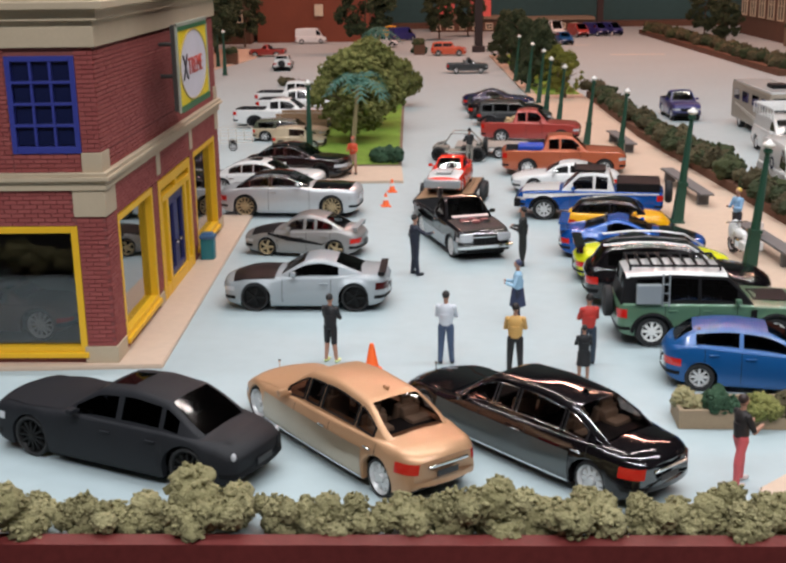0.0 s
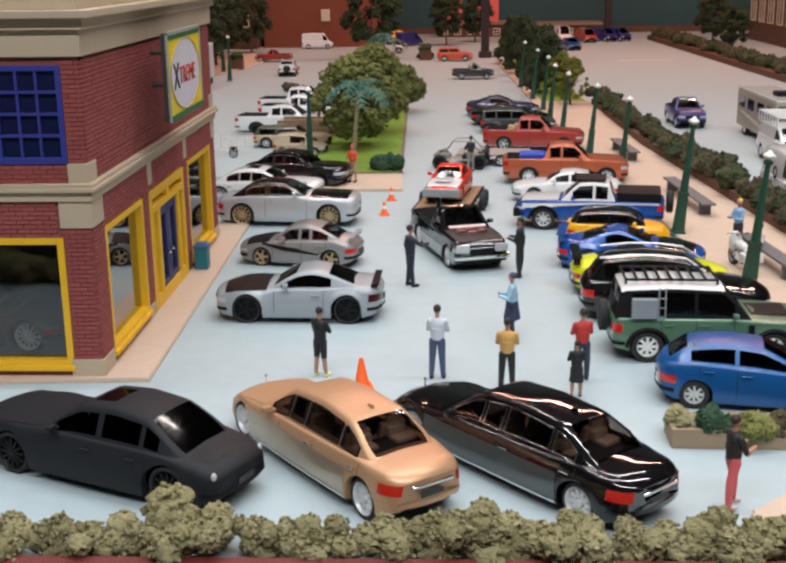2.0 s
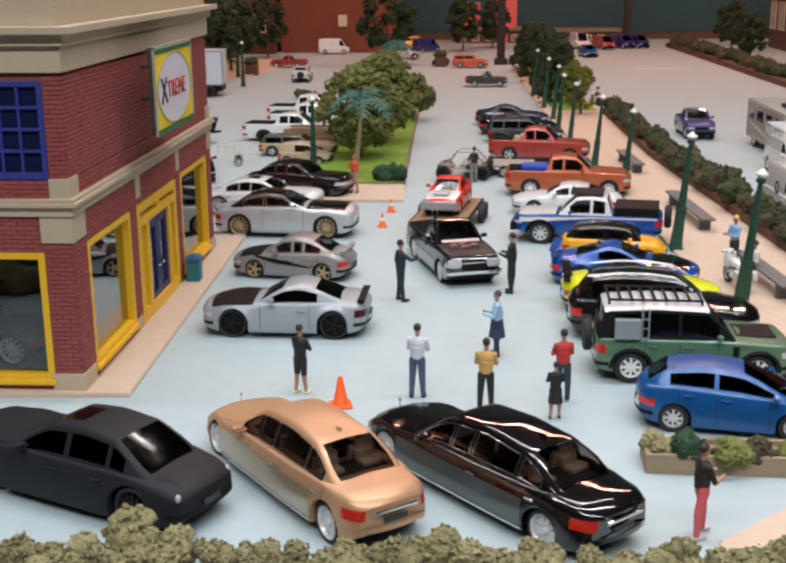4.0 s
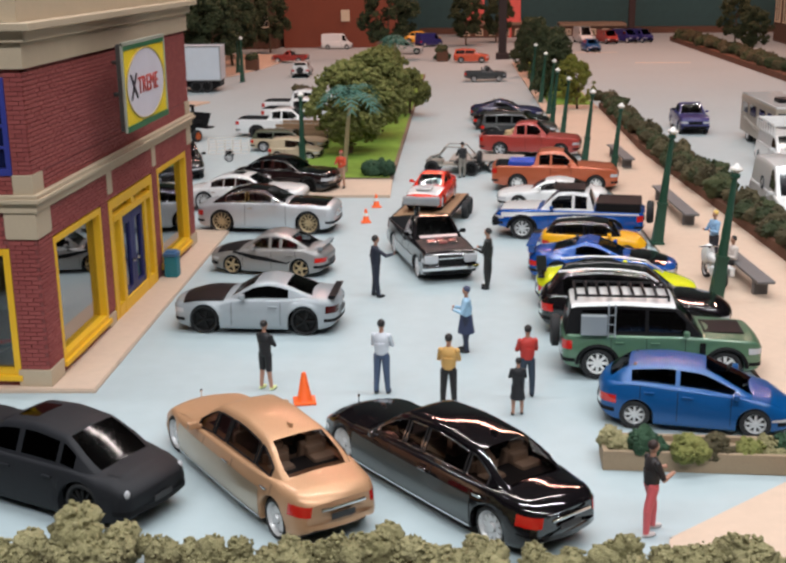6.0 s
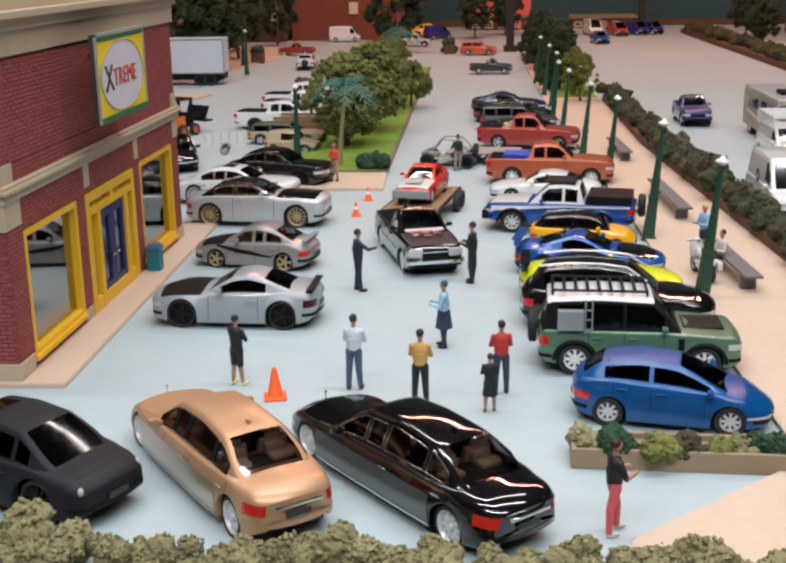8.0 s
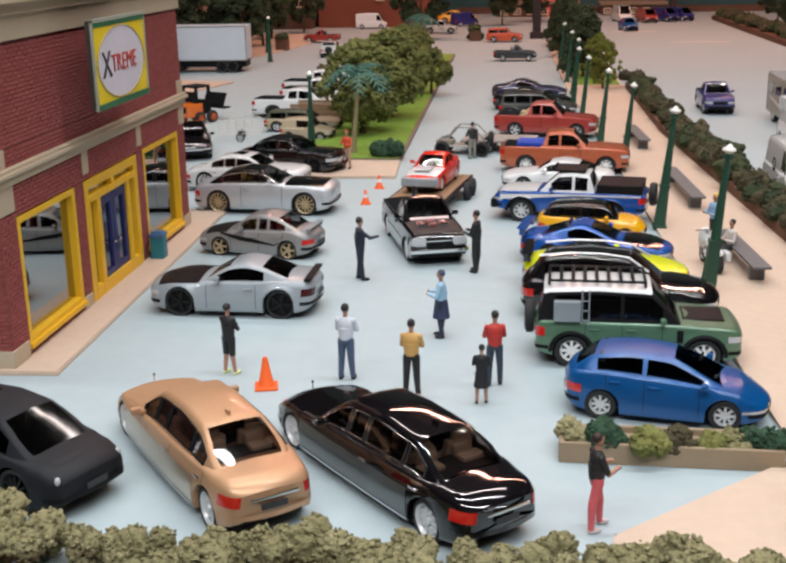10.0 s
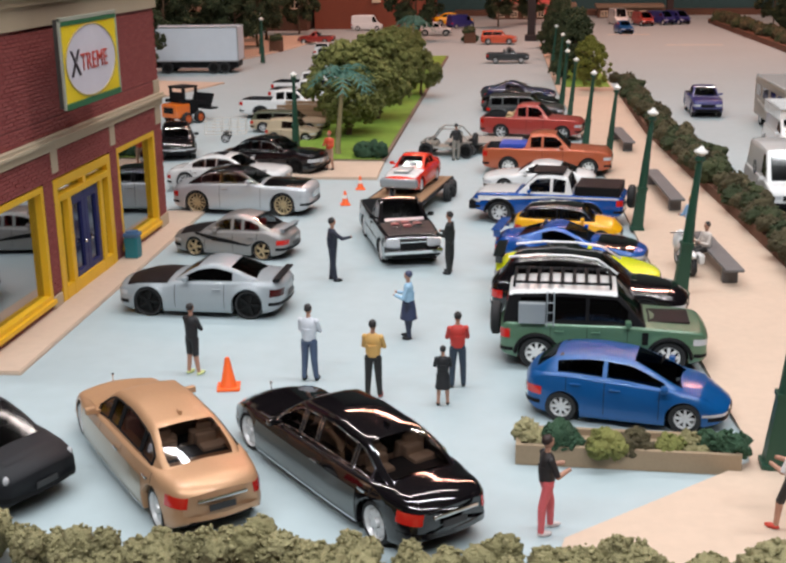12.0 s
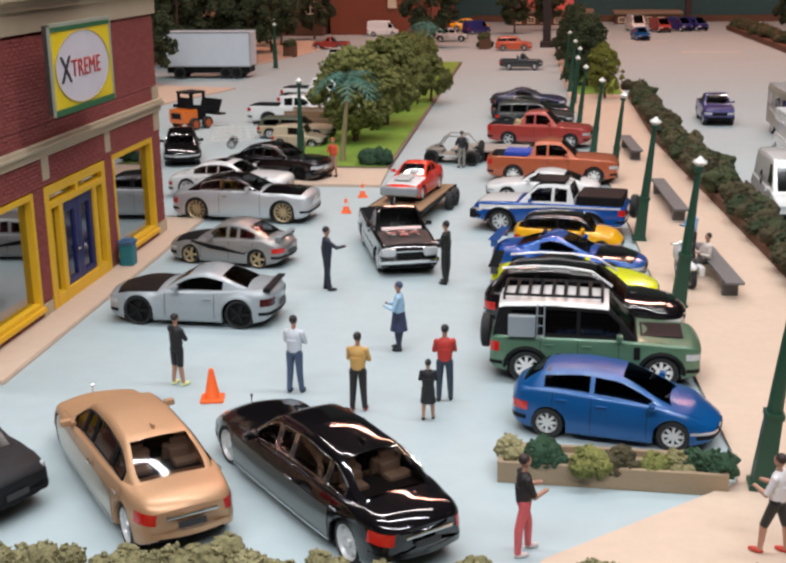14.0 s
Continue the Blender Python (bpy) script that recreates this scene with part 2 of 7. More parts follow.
def smooth_line(keys, x, blur):
    xs = np.linspace(keys[0][0], keys[-1][0], 400)
    zs = np.interp(xs, [k[0] for k in keys], [k[1] for k in keys])
    n = max(1, int(blur / (xs[1] - xs[0])))
    if n > 1:
        ker = np.hanning(2 * n + 1)
        ker /= ker.sum()
        zs = np.convolve(np.pad(zs, n, mode="edge"), ker, mode="valid")
    return np.interp(x, xs, zs)


def make_car(name, x, y, rz, label, category, L, W, H, wb, R, top, cab, body, roof=None, hood=None, windows=(), gc=0.2, rim="five",
             rim_mat=None, glass=None, interior=None, shift=0.0, taper=(0.16, 0.12), tumble=0.16, flare=0.0, bed=None, lower=None, trunk=None,
             screen=True, backlight=True, tyre_w=0.24, lights=(0.7, 0.8), z=0.0, group="parked model cars", doors=(), window_rows=(2, 5), square=False,
             round_end=0.16, roof_cap=None, lamp_wrap=0.22, tail=None, chrome_line=False, seats=True, sunroof=None, arch=None, trim=None, bow=None, lamp_in=0.76, lip=None):
    """A die-cast car. top: the line of hood, waist and deck as (x, z) from tail to nose; cab: x of screen base, roof front, roof rear, backlight base."""
    car = thing(name, x, y, z, rz, label, category, group)
    rim_mat, glass, interior, roof = rim_mat or SILVER_RIM, glass or GLASS, interior or DARK_TRIM, roof or body
    xf, xr = wb / 2 + shift, -wb / 2 + shift
    Ra = R * 1.14
    half = L / 2
    xa, xb, xc, xd = cab
    if not square:
        round_end = max(round_end, 0.26)
    bend = bow if bow is not None else (0.05 if square else 0.20)

    def cpart(nm, bm, material, parent, label=""):
        """A part of the car, its ends bowed in plan."""
        for v in bm.verts:
            k = min(1.0, abs(v.co.x) / half) ** 4 * min(1.0, 2 * abs(v.co.y) / W) ** 2
            v.co.x -= math.copysign(bend * k, v.co.x)
        return part(nm, bm, material, parent, label)

    def shoulder(v):
        """Radius of the edge between flank and top: small beside the cabin, large on hood and deck."""
        if square:
            return 0.07
        k = min(1.0, max(0.0, (v - xa + 0.35) / 0.6, (xd + 0.35 - v) / 0.6))
        return 0.06 + 0.15 * k * k * (3 - 2 * k)

    crown = 0.035 if square else 0.055
    line = lambda v: float(smooth_line(top, v, 0.10))

    def plan(v):
        k = 2 * v / L
        return 1 - (taper[0] if k > 0 else taper[1]) * abs(k) ** (5 if square else 3.6)

    def low(v):
        zl = gc + 0.10 * max(0.0, (abs(v) - half + 0.5) / 0.5)
        for c in (xf, xr):
            if abs(v - c) < Ra:
                zl = max(zl, R + math.sqrt(Ra * Ra - (v - c) ** 2) * 0.96)
        return zl

    def wide(v, zz):
        zs = line(v)
        r = min(1, max(0, (zz - gc) / max(0.1, zs - gc)))
        if square:
            k = 0.97 + 0.03 * math.sin(math.pi * min(1, r * 1.3)) - 0.02 * r ** 3
        else:
            k = 0.925 + 0.075 * math.sin(math.pi * min(1, 0.12 + r * 0.85)) ** 0.8 - 0.05 * r ** 3
        w = W / 2 * k * plan(v)
        if flare:
            for c in (xf, xr):
                d = math.hypot(v - c, zz - R)
                w += flare * math.exp(-((d - Ra) / 0.10) ** 2) if d > Ra * 0.9 else 0
        return w

    xs = set(np.linspace(-half + round_end, half - round_end, 30))
    for c in (xf, xr):
        xs |= {c + Ra * math.sin(a) for a in np.linspace(-math.pi / 2, math.pi / 2, 15)} | {c - Ra * 1.001, c + Ra * 1.001}
    if bed:
        xs |= {bed[0], bed[1]}
    xs = sorted(v for v in xs if abs(v) <= half - round_end + 1e-6)
    ends = [(0.0, 0.80), (0.30, 0.92), (0.65, 0.98)] if square else [(0.0, 0.70), (0.08, 0.80), (0.22, 0.89), (0.45, 0.96), (0.72, 0.99)]
    tip = ends[0][1]
    stations = [(-half + round_end * e, k) for e, k in ends] + [(v, 1.0) for v in xs] + [(half - round_end * e, k) for e, k in ends[::-1]]
    ts = (0.0, 0.12, 0.3, 0.48, 0.66, 0.84, 1.0)

    def ring(v, k):
        zl, zs = low(v), line(v)
        zm = (zl + zs) / 2
        pts = []
        w0 = wide(v, zl)
        pts.append((w0 - 0.14, zl + 0.01))
        pts.append((w0 - 0.015, zl))
        rs = min(shoulder(v), (zs - zl) * 0.6)
        for t in ts:
            zz = zl + 0.02 + (zs - 0.8 * rs - zl - 0.02) * t
            pts.append((wide(v, zz), zz))
        ws = wide(v, zs - 0.8 * rs) - rs
        for a in (math.pi / 6, math.pi / 3, math.pi / 2):
            pts.append((ws + rs * math.cos(a), zs - 0.8 * rs * (1 - math.sin(a))))
        for q in (0.72, 0.45, 0.2, 0.0):
            pts.append((ws * q, zs + crown * (1 - q * q)))
        return [(v, yy * (0.5 + 0.5 * k), zm + (zz - zm) * k) for yy, zz in pts]

    def loft(bm, rings, skip=None):
        n = len(rings[0])
        vs = [[bm.verts.new(p) for p in r] + [bm.verts.new((p[0], -p[1], p[2])) for p in r[-2::-1]] for r in rings]
        m = 2 * n - 1
        for i in range(len(vs) - 1):
            for j in range(m - 1):
                jj = j if j < n - 1 else m - 2 - j
                if skip and skip(i, jj):
                    continue
                bm.faces.new((vs[i][j], vs[i][j + 1], vs[i + 1][j + 1], vs[i + 1][j]))
        return vs

    bm = BM()
    rings = [ring(v, k) for v, k in stations]
    if bed:
        skip = lambda i, j: j >= len(rings[0]) - 5 and bed[0] - 1e-6 <= stations[i][0] and stations[i + 1][0] <= bed[1] + 1e-6
    else:
        skip = None
    open_top = lambda i, j: seats and j >= len(rings[0]) - 4 and cab[3] + 0.14 <= stations[i][0] and stations[i + 1][0] <= cab[0] - 0.14
    vs = loft(bm, rings, lambda i, j: open_top(i, j) or (skip is not None and skip(i, j)))
    bm.faces.new(vs[0][::-1])
    bm.faces.new(vs[-1])
    cpart("body", bm, body, car)
    bm = BM()
    box(bm, 0, 0, (gc + 0.62) / 2, L - 0.5, W - 2 * tyre_w - 0.16, 0.62 - gc, 0.03)
    for s in (-1, 1):
        box(bm, (xf + xr) / 2, s * (W / 2 - 0.18), gc + 0.1, wb - 2 * Ra - 0.05, 0.14, 0.14, 0.03)
    cpart("underbody", bm, BLACK_PLASTIC, car, "black plastic underbody")
    if bed:
        bm = BM()
        b0, b1 = bed
        zb, wi = line((b0 + b1) / 2), W / 2 - 0.13
        zf = max(0.55, R + 0.18)
        prism(bm, [(b0 + 0.01, -wi), (b1 - 0.01, -wi), (b1 - 0.01, wi), (b0 + 0.01, wi)], zf - 0.04, zf)
        for s in (-1, 1):
            box(bm, (b0 + b1) / 2, s * (wi + 0.02), (zf + zb) / 2, b1 - b0, 0.04, zb - zf)
        box(bm, b0 + 0.01, 0, (zf + zb) / 2, 0.04, 2 * wi, zb - zf)
        box(bm, b1 - 0.01, 0, (zf + zb) / 2, 0.04, 2 * wi, zb - zf)
        cpart("bed_liner", bm, mat("bed_liner", (0.02, 0.02, 0.022), 0.8, bump=0.4), car, "black lined load bed")

    # cabin
    drop_f, drop_r = (0.05, 0.07) if square else (0.07, 0.10)
    za, zd = line(xa) - 0.005, line(xd) - 0.005
    hull = [(xd - 0.6, zd - 0.6 * (H - drop_r - zd) / (xc - xd)), (xd, zd), (xc, H - drop_r), ((xb + xc) / 2, H), (xb, H - drop_f), (xa, za), (xa + 0.6, za - 0.6 * (H - drop_f - za) / (xa - xb))]
    blur = arch or (0.05 if square else 0.24)
    rline = lambda v: float(smooth_line(hull, v, blur)) if xd < v < xa else line(v)
    splits = sorted(w for win in windows for w in win)
    cs = {xa, xd, xa - 0.07, xd + 0.07, xb, xc, xb + (xa - xb) * 0.25, xb + (xa - xb) * 0.5, xb + (xa - xb) * 0.75, xc + (xd - xc) * 0.25, xc + (xd - xc) * 0.5, xc + (xd - xc) * 0.75, xb - 0.12, xc + 0.12}
    cs |= set(splits) | set(np.linspace(xc, xb, 9))
    cs = sorted(cs)
    keep = [cs[0]]
    for v in cs[1:]:
        if v - keep[-1] > 0.025:
            keep.append(v)
    cs = keep
    vt = (0.0, 0.07, 0.16, 0.40, 0.64, 0.86, 0.95)

    def cring(v):
        more = shoulder(v) - 0.06
        zb = line(v) - 0.03 - 0.25 * more
        zt = max(rline(v), zb + 0.03)
        h = zt - zb
        hm = H - line((xa + xd) / 2)
        w0 = wide(v, line(v)) - 0.045 - 0.8 * more
        pts = []
        for t in vt:
            pts.append((w0 - tumble * t * min(1, h / hm), zb + (h - 0.035) * t))
        wt = w0 - tumble * min(1, h / hm)
        pts.append((wt - 0.035, zt - 0.012))
        for q in (0.88, 0.58, 0.28, 0.0):
            pts.append(((wt - 0.035) * q, zt + 0.03 * (1 - q * q) * min(1, h / 0.3)))
        return [(v, yy, zz) for yy, zz in pts]

    crs = [cring(v) for v in cs]
    nr = len(crs[0])

    def kind(i, j):
        m = (cs[i] + cs[i + 1]) / 2
        if window_rows[0] <= j < window_rows[1] and any(a < m < b for a, b in windows):
            return "side"
        if j >= nr - 4:
            if screen and xb < m < xa - 0.06:
                return "front"
            if backlight and xd + (0.06 if square else 0.10) < m < xc:
                return "rear"
            if sunroof and j >= nr - 3 and sunroof[0] < m < sunroof[1]:
                return "sun"
        return ""

    bm = BM()
    vs = loft(bm, crs, lambda i, j: kind(i, j) != "")
    cpart("cabin", bm, roof, car)
    for tag, nm in (("front", "windscreen"), ("rear", "rear_window"), ("sun", "sunroof")):
        bm = BM()
        loft(bm, crs, lambda i, j: kind(i, j) != tag)
        if bm.faces:
            cpart(nm, bm, glass, car, "dark glossy glass")
        else:
            bm.free()
    for s in (1, -1):
        for a, b in windows:
            bm = BM()
            for i in range(len(cs) - 1):
                if a < (cs[i] + cs[i + 1]) / 2 < b:
                    for j in range(*window_rows):
                        bm.faces.new([bm.verts.new((p[0], p[1] * s, p[2])) for p in (crs[i][j], crs[i][j + 1], crs[i + 1][j + 1], crs[i + 1][j])])
            cpart("side_window", bm, glass, car, "dark glossy glass")
            if chrome_line:
                bm = BM()
                for i in range(len(cs) - 1):
                    if a < (cs[i] + cs[i + 1]) / 2 < b:
                        for j in (window_rows[0], window_rows[1]):
                            p, q = crs[i][j], crs[i + 1][j]
                            tube(bm, (p[0], s * (p[1] + 0.005), p[2]), (q[0], s * (q[1] + 0.005), q[2]), 0.018, seg=6)
                for e in (a, b):
                    i = min(range(len(cs)), key=lambda k: abs(cs[k] - e))
                    p, q = crs[i][window_rows[0]], crs[i][window_rows[1]]
                    tube(bm, (p[0], s * (p[1] + 0.005), p[2]), (q[0], s * (q[1] + 0.005), q[2]), 0.024, seg=6)
                cpart("window_trim", bm, trim or CHROME, car, "slim window trim")
    if seats:
        zs0 = line((xa + xd) / 2)
        rows = [xb - 0.55] + ([xc + 0.30] if xc < xb - 1.3 else []) + ([(xb + xc) / 2 - 0.1] if xb - xc > 2.2 else [])
        for sx in rows:
            for s in (-1, 1):
                bm = BM()
                box(bm, sx + 0.2, s * W * 0.2, zs0 - 0.30, 0.5, W * 0.28, 0.16, 0.05)
                box(bm, sx - 0.08, s * W * 0.2, zs0 - 0.02, 0.16, W * 0.28, 0.55, 0.05, pose(0, 0, 0, 0, -12, 0))
                box(bm, sx - 0.15, s * W * 0.2, zs0 + 0.30, 0.1, W * 0.16, 0.16, 0.04, pose(0, 0, 0, 0, -12, 0))
                cpart("seat", bm, interior, car, interior.name.replace("_", " ") + " seat")
        bm = BM()
        box(bm, xa - 0.48, 0, zs0 - 0.14, 0.4, W * 0.74, 0.16, 0.05)
        cpart("dashboard", bm, DARK_TRIM, car)
        if backlight and not bed and xc - xd > 0.35:
            bm = BM()
            box(bm, (xc + 0.15 + xd + 0.12) / 2, 0, zs0 - 0.03, xc - xd + 0.03, W * 0.72, 0.05, 0.02)
            cpart("parcel_shelf", bm, DARK_TRIM, car, "dark parcel shelf")
            for s in (-1, 1):
                bm = BM()
                box(bm, xc + 0.05, s * W * 0.19, zs0 + 0.10, 0.16, W * 0.20, 0.22, 0.06)
                cpart("headrest", bm, interior, car)
        bm = BM()
        lathe(bm, [(0.13, -0.014), (0.165, -0.018), (0.18, 0), (0.165, 0.018), (0.13, 0.014)], 14)
        sw = part("steering_wheel", bm, BLACK_PLASTIC, car)
        sw.matrix_basis = pose((xa - 0.6) * U, W * 0.2 * U, (zs0 + 0.1) * U, 0, -65, 0)

    # panels on the body
    def top_patch(nm, v0, v1, frac, material, lift=0.009, label="", wrap=0):
        """A panel on hood or deck; wrap: how many steps it follows the rounded edge down."""
        bm = BM()
        n = 16
        grid = []
        for i in range(n + 1):
            v = v0 + (v1 - v0) * i / n
            rs = min(shoulder(v), (line(v) - low(v)) * 0.6)
            ws = wide(v, line(v) - 0.8 * rs) - rs
            side = [(ws + (rs + lift) * math.cos(a), line(v) - 0.8 * rs + 0.8 * (rs + lift) * math.sin(a)) for a in [math.radians(d) for d in (40, 52, 64, 76)][4 - wrap:]]
            f = 1.0 if wrap else frac
            side += [(ws * f * q, line(v) + crown * (1 - (f * q) ** 2) + lift) for q in (1.0, 0.72, 0.45, 0.2, 0.0)]
            grid.append([bm.verts.new((v, yy, zz)) for yy, zz in side] + [bm.verts.new((v, -yy, zz)) for yy, zz in side[-2::-1]])
        for c0, c1 in zip(grid, grid[1:]):
            for j in range(len(c0) - 1):
                bm.faces.new((c0[j], c0[j + 1], c1[j + 1], c1[j]))
        return cpart(nm, bm, material, car, label)

    def side_patch(nm, pts, material, lift=0.008, label="", side=(1, -1), n=8):
        """A panel on the flank; pts: x0, x1 and the lower and upper z at both ends."""
        x0, x1, a0, b0, a1, b1 = pts
        for s in side:
            bm = BM()
            grid = []
            for i in range(n + 1):
                f = i / n
                v = x0 + (x1 - x0) * f
                lo_, hi_ = max(a0 + (a1 - a0) * f, low(v) + 0.03), b0 + (b1 - b0) * f
                hi_ = max(hi_, lo_ + 0.004)
                grid.append([bm.verts.new((v, s * (wide(v, lo_ + (hi_ - lo_) * k / 6) + lift), lo_ + (hi_ - lo_) * k / 6)) for k in range(7)])
            for i in range(n):
                for j in range(6):
                    bm.faces.new((grid[i][j], grid[i + 1][j], grid[i + 1][j + 1], grid[i][j + 1]))
            cpart(nm, bm, material, car, label)

    zc = line(xa)
    if half - xa > 0.6:
        top_patch("hood", xa + 0.10, half - round_end - 0.02, 0.96, hood or body, wrap=0 if square else (3 if hood else 1))
    if trunk and xd - (-half) > 0.35:
        top_patch("trunk_lid", -half + round_end + 0.04, xd - 0.08, 0.88, trunk)
    for dx in doors:
        side_patch("door_seam", (dx - 0.007, dx + 0.007, gc + 0.12, line(dx) - 0.05, gc + 0.12, line(dx) - 0.05), SEAM, 0.004, n=1)
    for a, b in zip(doors[1:], doors):
        for s in (1, -1):
            bm = BM()
            hz = line(a) - 0.17
            box(bm, a + 0.2, s * (wide(a + 0.2, hz) + 0.02), hz, 0.22, 0.05, 0.035, 0.01)
            cpart("door_handle", bm, CHROME if chrome_line else body, car)
    if lower:
        side_patch("lower_panel", (xr + Ra + 0.02, xf - Ra - 0.02, gc + 0.02, lower[0], gc + 0.02, lower[0]), lower[1], 0.010)
        side_patch("sill_strip", (xr + Ra + 0.02, xf - Ra - 0.02, gc + 0.02, gc + 0.07, gc + 0.02, gc + 0.07), CHROME, 0.022)
    # lamps, grille, plates, mirrors
    def cap_span(sx):
        v = sx * half
        zl, zs = low(v), line(v)
        zm = (zl + zs) / 2
        return zm - (zm - zl) * tip, zm + (zs - zm) * tip

    def corner_patch(nm, sx, z0, z1, back, inward, material, s, label=""):
        """A panel wrapped round one corner of nose or tail."""
        path = [(half - back + (back - round_end) * i / 4, 1.0, 0.0) for i in range(5)]
        path += [(half - round_end * e, k, 0.5) for e, k in ends[::-1]]
        path += [(half, tip, 1.0 + q) for q in (0.34, 0.67, 1.0)]
        bm = BM()
        grid = []
        for v, k, q in path:
            col = []
            for i in range(5):
                zz = z0 + (z1 - z0) * i / 4
                w = wide(sx * v, zz) * (0.5 + 0.5 * k)
                if q > 1:
                    w = w + (w * inward - w) * (q - 1)
                col.append(bm.verts.new((sx * (v + 0.012 * min(1, q * 1.4)), s * (w + 0.012 * max(0, 1 - q)), zz)))
            grid.append(col)
        for c0, c1 in zip(grid, grid[1:]):
            for i in range(4):
                bm.faces.new((c0[i], c1[i], c1[i + 1], c0[i + 1]))
        return cpart(nm, bm, material, car, label)

    f0, f1 = cap_span(1)
    r0, r1 = cap_span(-1)
    hf = min(0.16, (f1 - f0) * 0.3)
    zfr = min(lights[0] + hf / 2, f1 - 0.02)
    hr = min(0.22, (r1 - r0) * 0.42)
    zre = min(lights[1] + hr / 2, r1 - 0.02)
    for s in (1, -1):
        corner_patch("headlight", 1, zfr - hf, zfr, lamp_wrap + 0.1, 0.62, CLEAR_LENS, s, "clear headlight")
        corner_patch("tail_light", -1, zre - hr, zre, lamp_wrap, lamp_in, tail or RED_LENS, s, "red tail light")
        bm = BM()
        zm = zc + 0.12
        box(bm, xa - 0.42, s * (W / 2 + 0.02), zm, 0.14, 0.20, 0.13, 0.04)
        box(bm, xa - 0.42, s * (W / 2 - 0.09), zm - 0.04, 0.06, 0.16, 0.05)
        cpart("side_mirror", bm, body, car)
    bm = BM()
    gh = min(0.30, (f1 - f0) * 0.45)
    box(bm, half - 0.01, 0, zfr - gh / 2, 0.05, W * 0.42, gh, 0.015)
    for i in range(5):
        box(bm, half + 0.018, (i - 2) * W * 0.08, zfr - gh / 2, 0.02, 0.025, gh * 0.9)
    cpart("grille", bm, CHROME if chrome_line else BLACK_PLASTIC, car)
    for s in (1, -1):
        corner_patch("front_bumper", 1, f0 + 0.01, f0 + 0.10, 0.30, 0.0, lip or BLACK_PLASTIC, s, "lower bumper lip")
        corner_patch("rear_bumper", -1, r0 + 0.01, r0 + 0.10, 0.30, 0.0, lip or BLACK_PLASTIC, s, "lower bumper lip")
    bm = BM()
    box(bm, -half - 0.008, 0, (r0 + r1) / 2 - 0.02, 0.02, 0.46, 0.11, 0.005)
    cpart("number_plate", bm, mat("plate_dark", (0.035, 0.035, 0.037), 0.5), car, "plain dark number plate")
    if roof_cap:
        bm = BM()
        idx_ = [i for i, v in enumerate(cs) if xc - 0.02 <= v <= xb + 0.02]
        grid = []
        for i in idx_:
            half_row = [(p[0], p[1] + (0.012 if j == 0 else 0), p[2] + 0.02) for j, p in enumerate(crs[i][nr - 6:])]
            grid.append([bm.verts.new(q) for q in half_row] + [bm.verts.new((q[0], -q[1], q[2])) for q in half_row[-2::-1]])
        for c0, c1 in zip(grid, grid[1:]):
            for i in range(len(c0) - 1):
                bm.faces.new((c0[i], c0[i + 1], c1[i + 1], c1[i]))
        cpart("roof_panel", bm, roof_cap, car, roof_cap.name.replace("_", " ") + " roof panel")
    for v in (xf, xr):
        for s in (1, -1):
            add_wheel(car, v, s * (wide(v, R + Ra) - flare * 0.3 - tyre_w / 2 - 0.02), R, tyre_w, rim, rim_mat)
    return car, side_patch, top_patch, line, wide

# ---- surfaces of the place ----
ASPHALT = mat("board_road_paint", (0.375, 0.455, 0.475), 0.62, vary=0.05, scale=0.5, bump=0.12, bump_scale=30)
TANWALK = mat("sidewalk_tan_paint", (0.56, 0.43, 0.33), 0.75, vary=0.06, scale=1.2, bump=0.15, bump_scale=40)
KERB = mat("kerb_edge", (0.20, 0.14, 0.10), 0.8, vary=0.15)
TRIM = mat("cream_trim_paint", (0.50, 0.40, 0.28), 0.6, vary=0.06, bump=0.1)
MORTAR = mat("brick_mortar", (0.22, 0.065, 0.06), 0.85, vary=0.15, bump=0.3)
BRICK = piece_mat("brick_red", (0.25, 0.048, 0.045), (0.33, 0.08, 0.072))
YELLOW = mat("yellow_frame_paint", (0.80, 0.46, 0.015), 0.45, vary=0.05)
BLUE = mat("blue_frame_paint", (0.035, 0.045, 0.26), 0.45, vary=0.06)
BLUEGLASS = mat("dark_blue_pane", (0.008, 0.012, 0.05), 0.12, coat=0.5)
GRASS = mat("grass_flock", (0.19, 0.31, 0.035), 0.9, vary=0.3, scale=6, bump=1.0, bump_scale=50)
SOIL = mat("planter_brown", (0.13, 0.055, 0.03), 0.85, vary=0.2, bump=0.3)
WOODRED = mat("table_edge_red_wood", (0.13, 0.022, 0.02), 0.5, vary=0.2, scale=2)
# Colours of the unseen room shell, kept dark so black paint reflects little.
ROOMFLOOR = mat("room_floor", (0.05, 0.038, 0.035), 0.9, vary=0.2)
ROOMWALL = mat("room_wall_dark", (0.045, 0.042, 0.042), 0.9, vary=0.1)
CEIL = mat("ceiling_dark", (0.12, 0.115, 0.11), 0.9, vary=0.06)

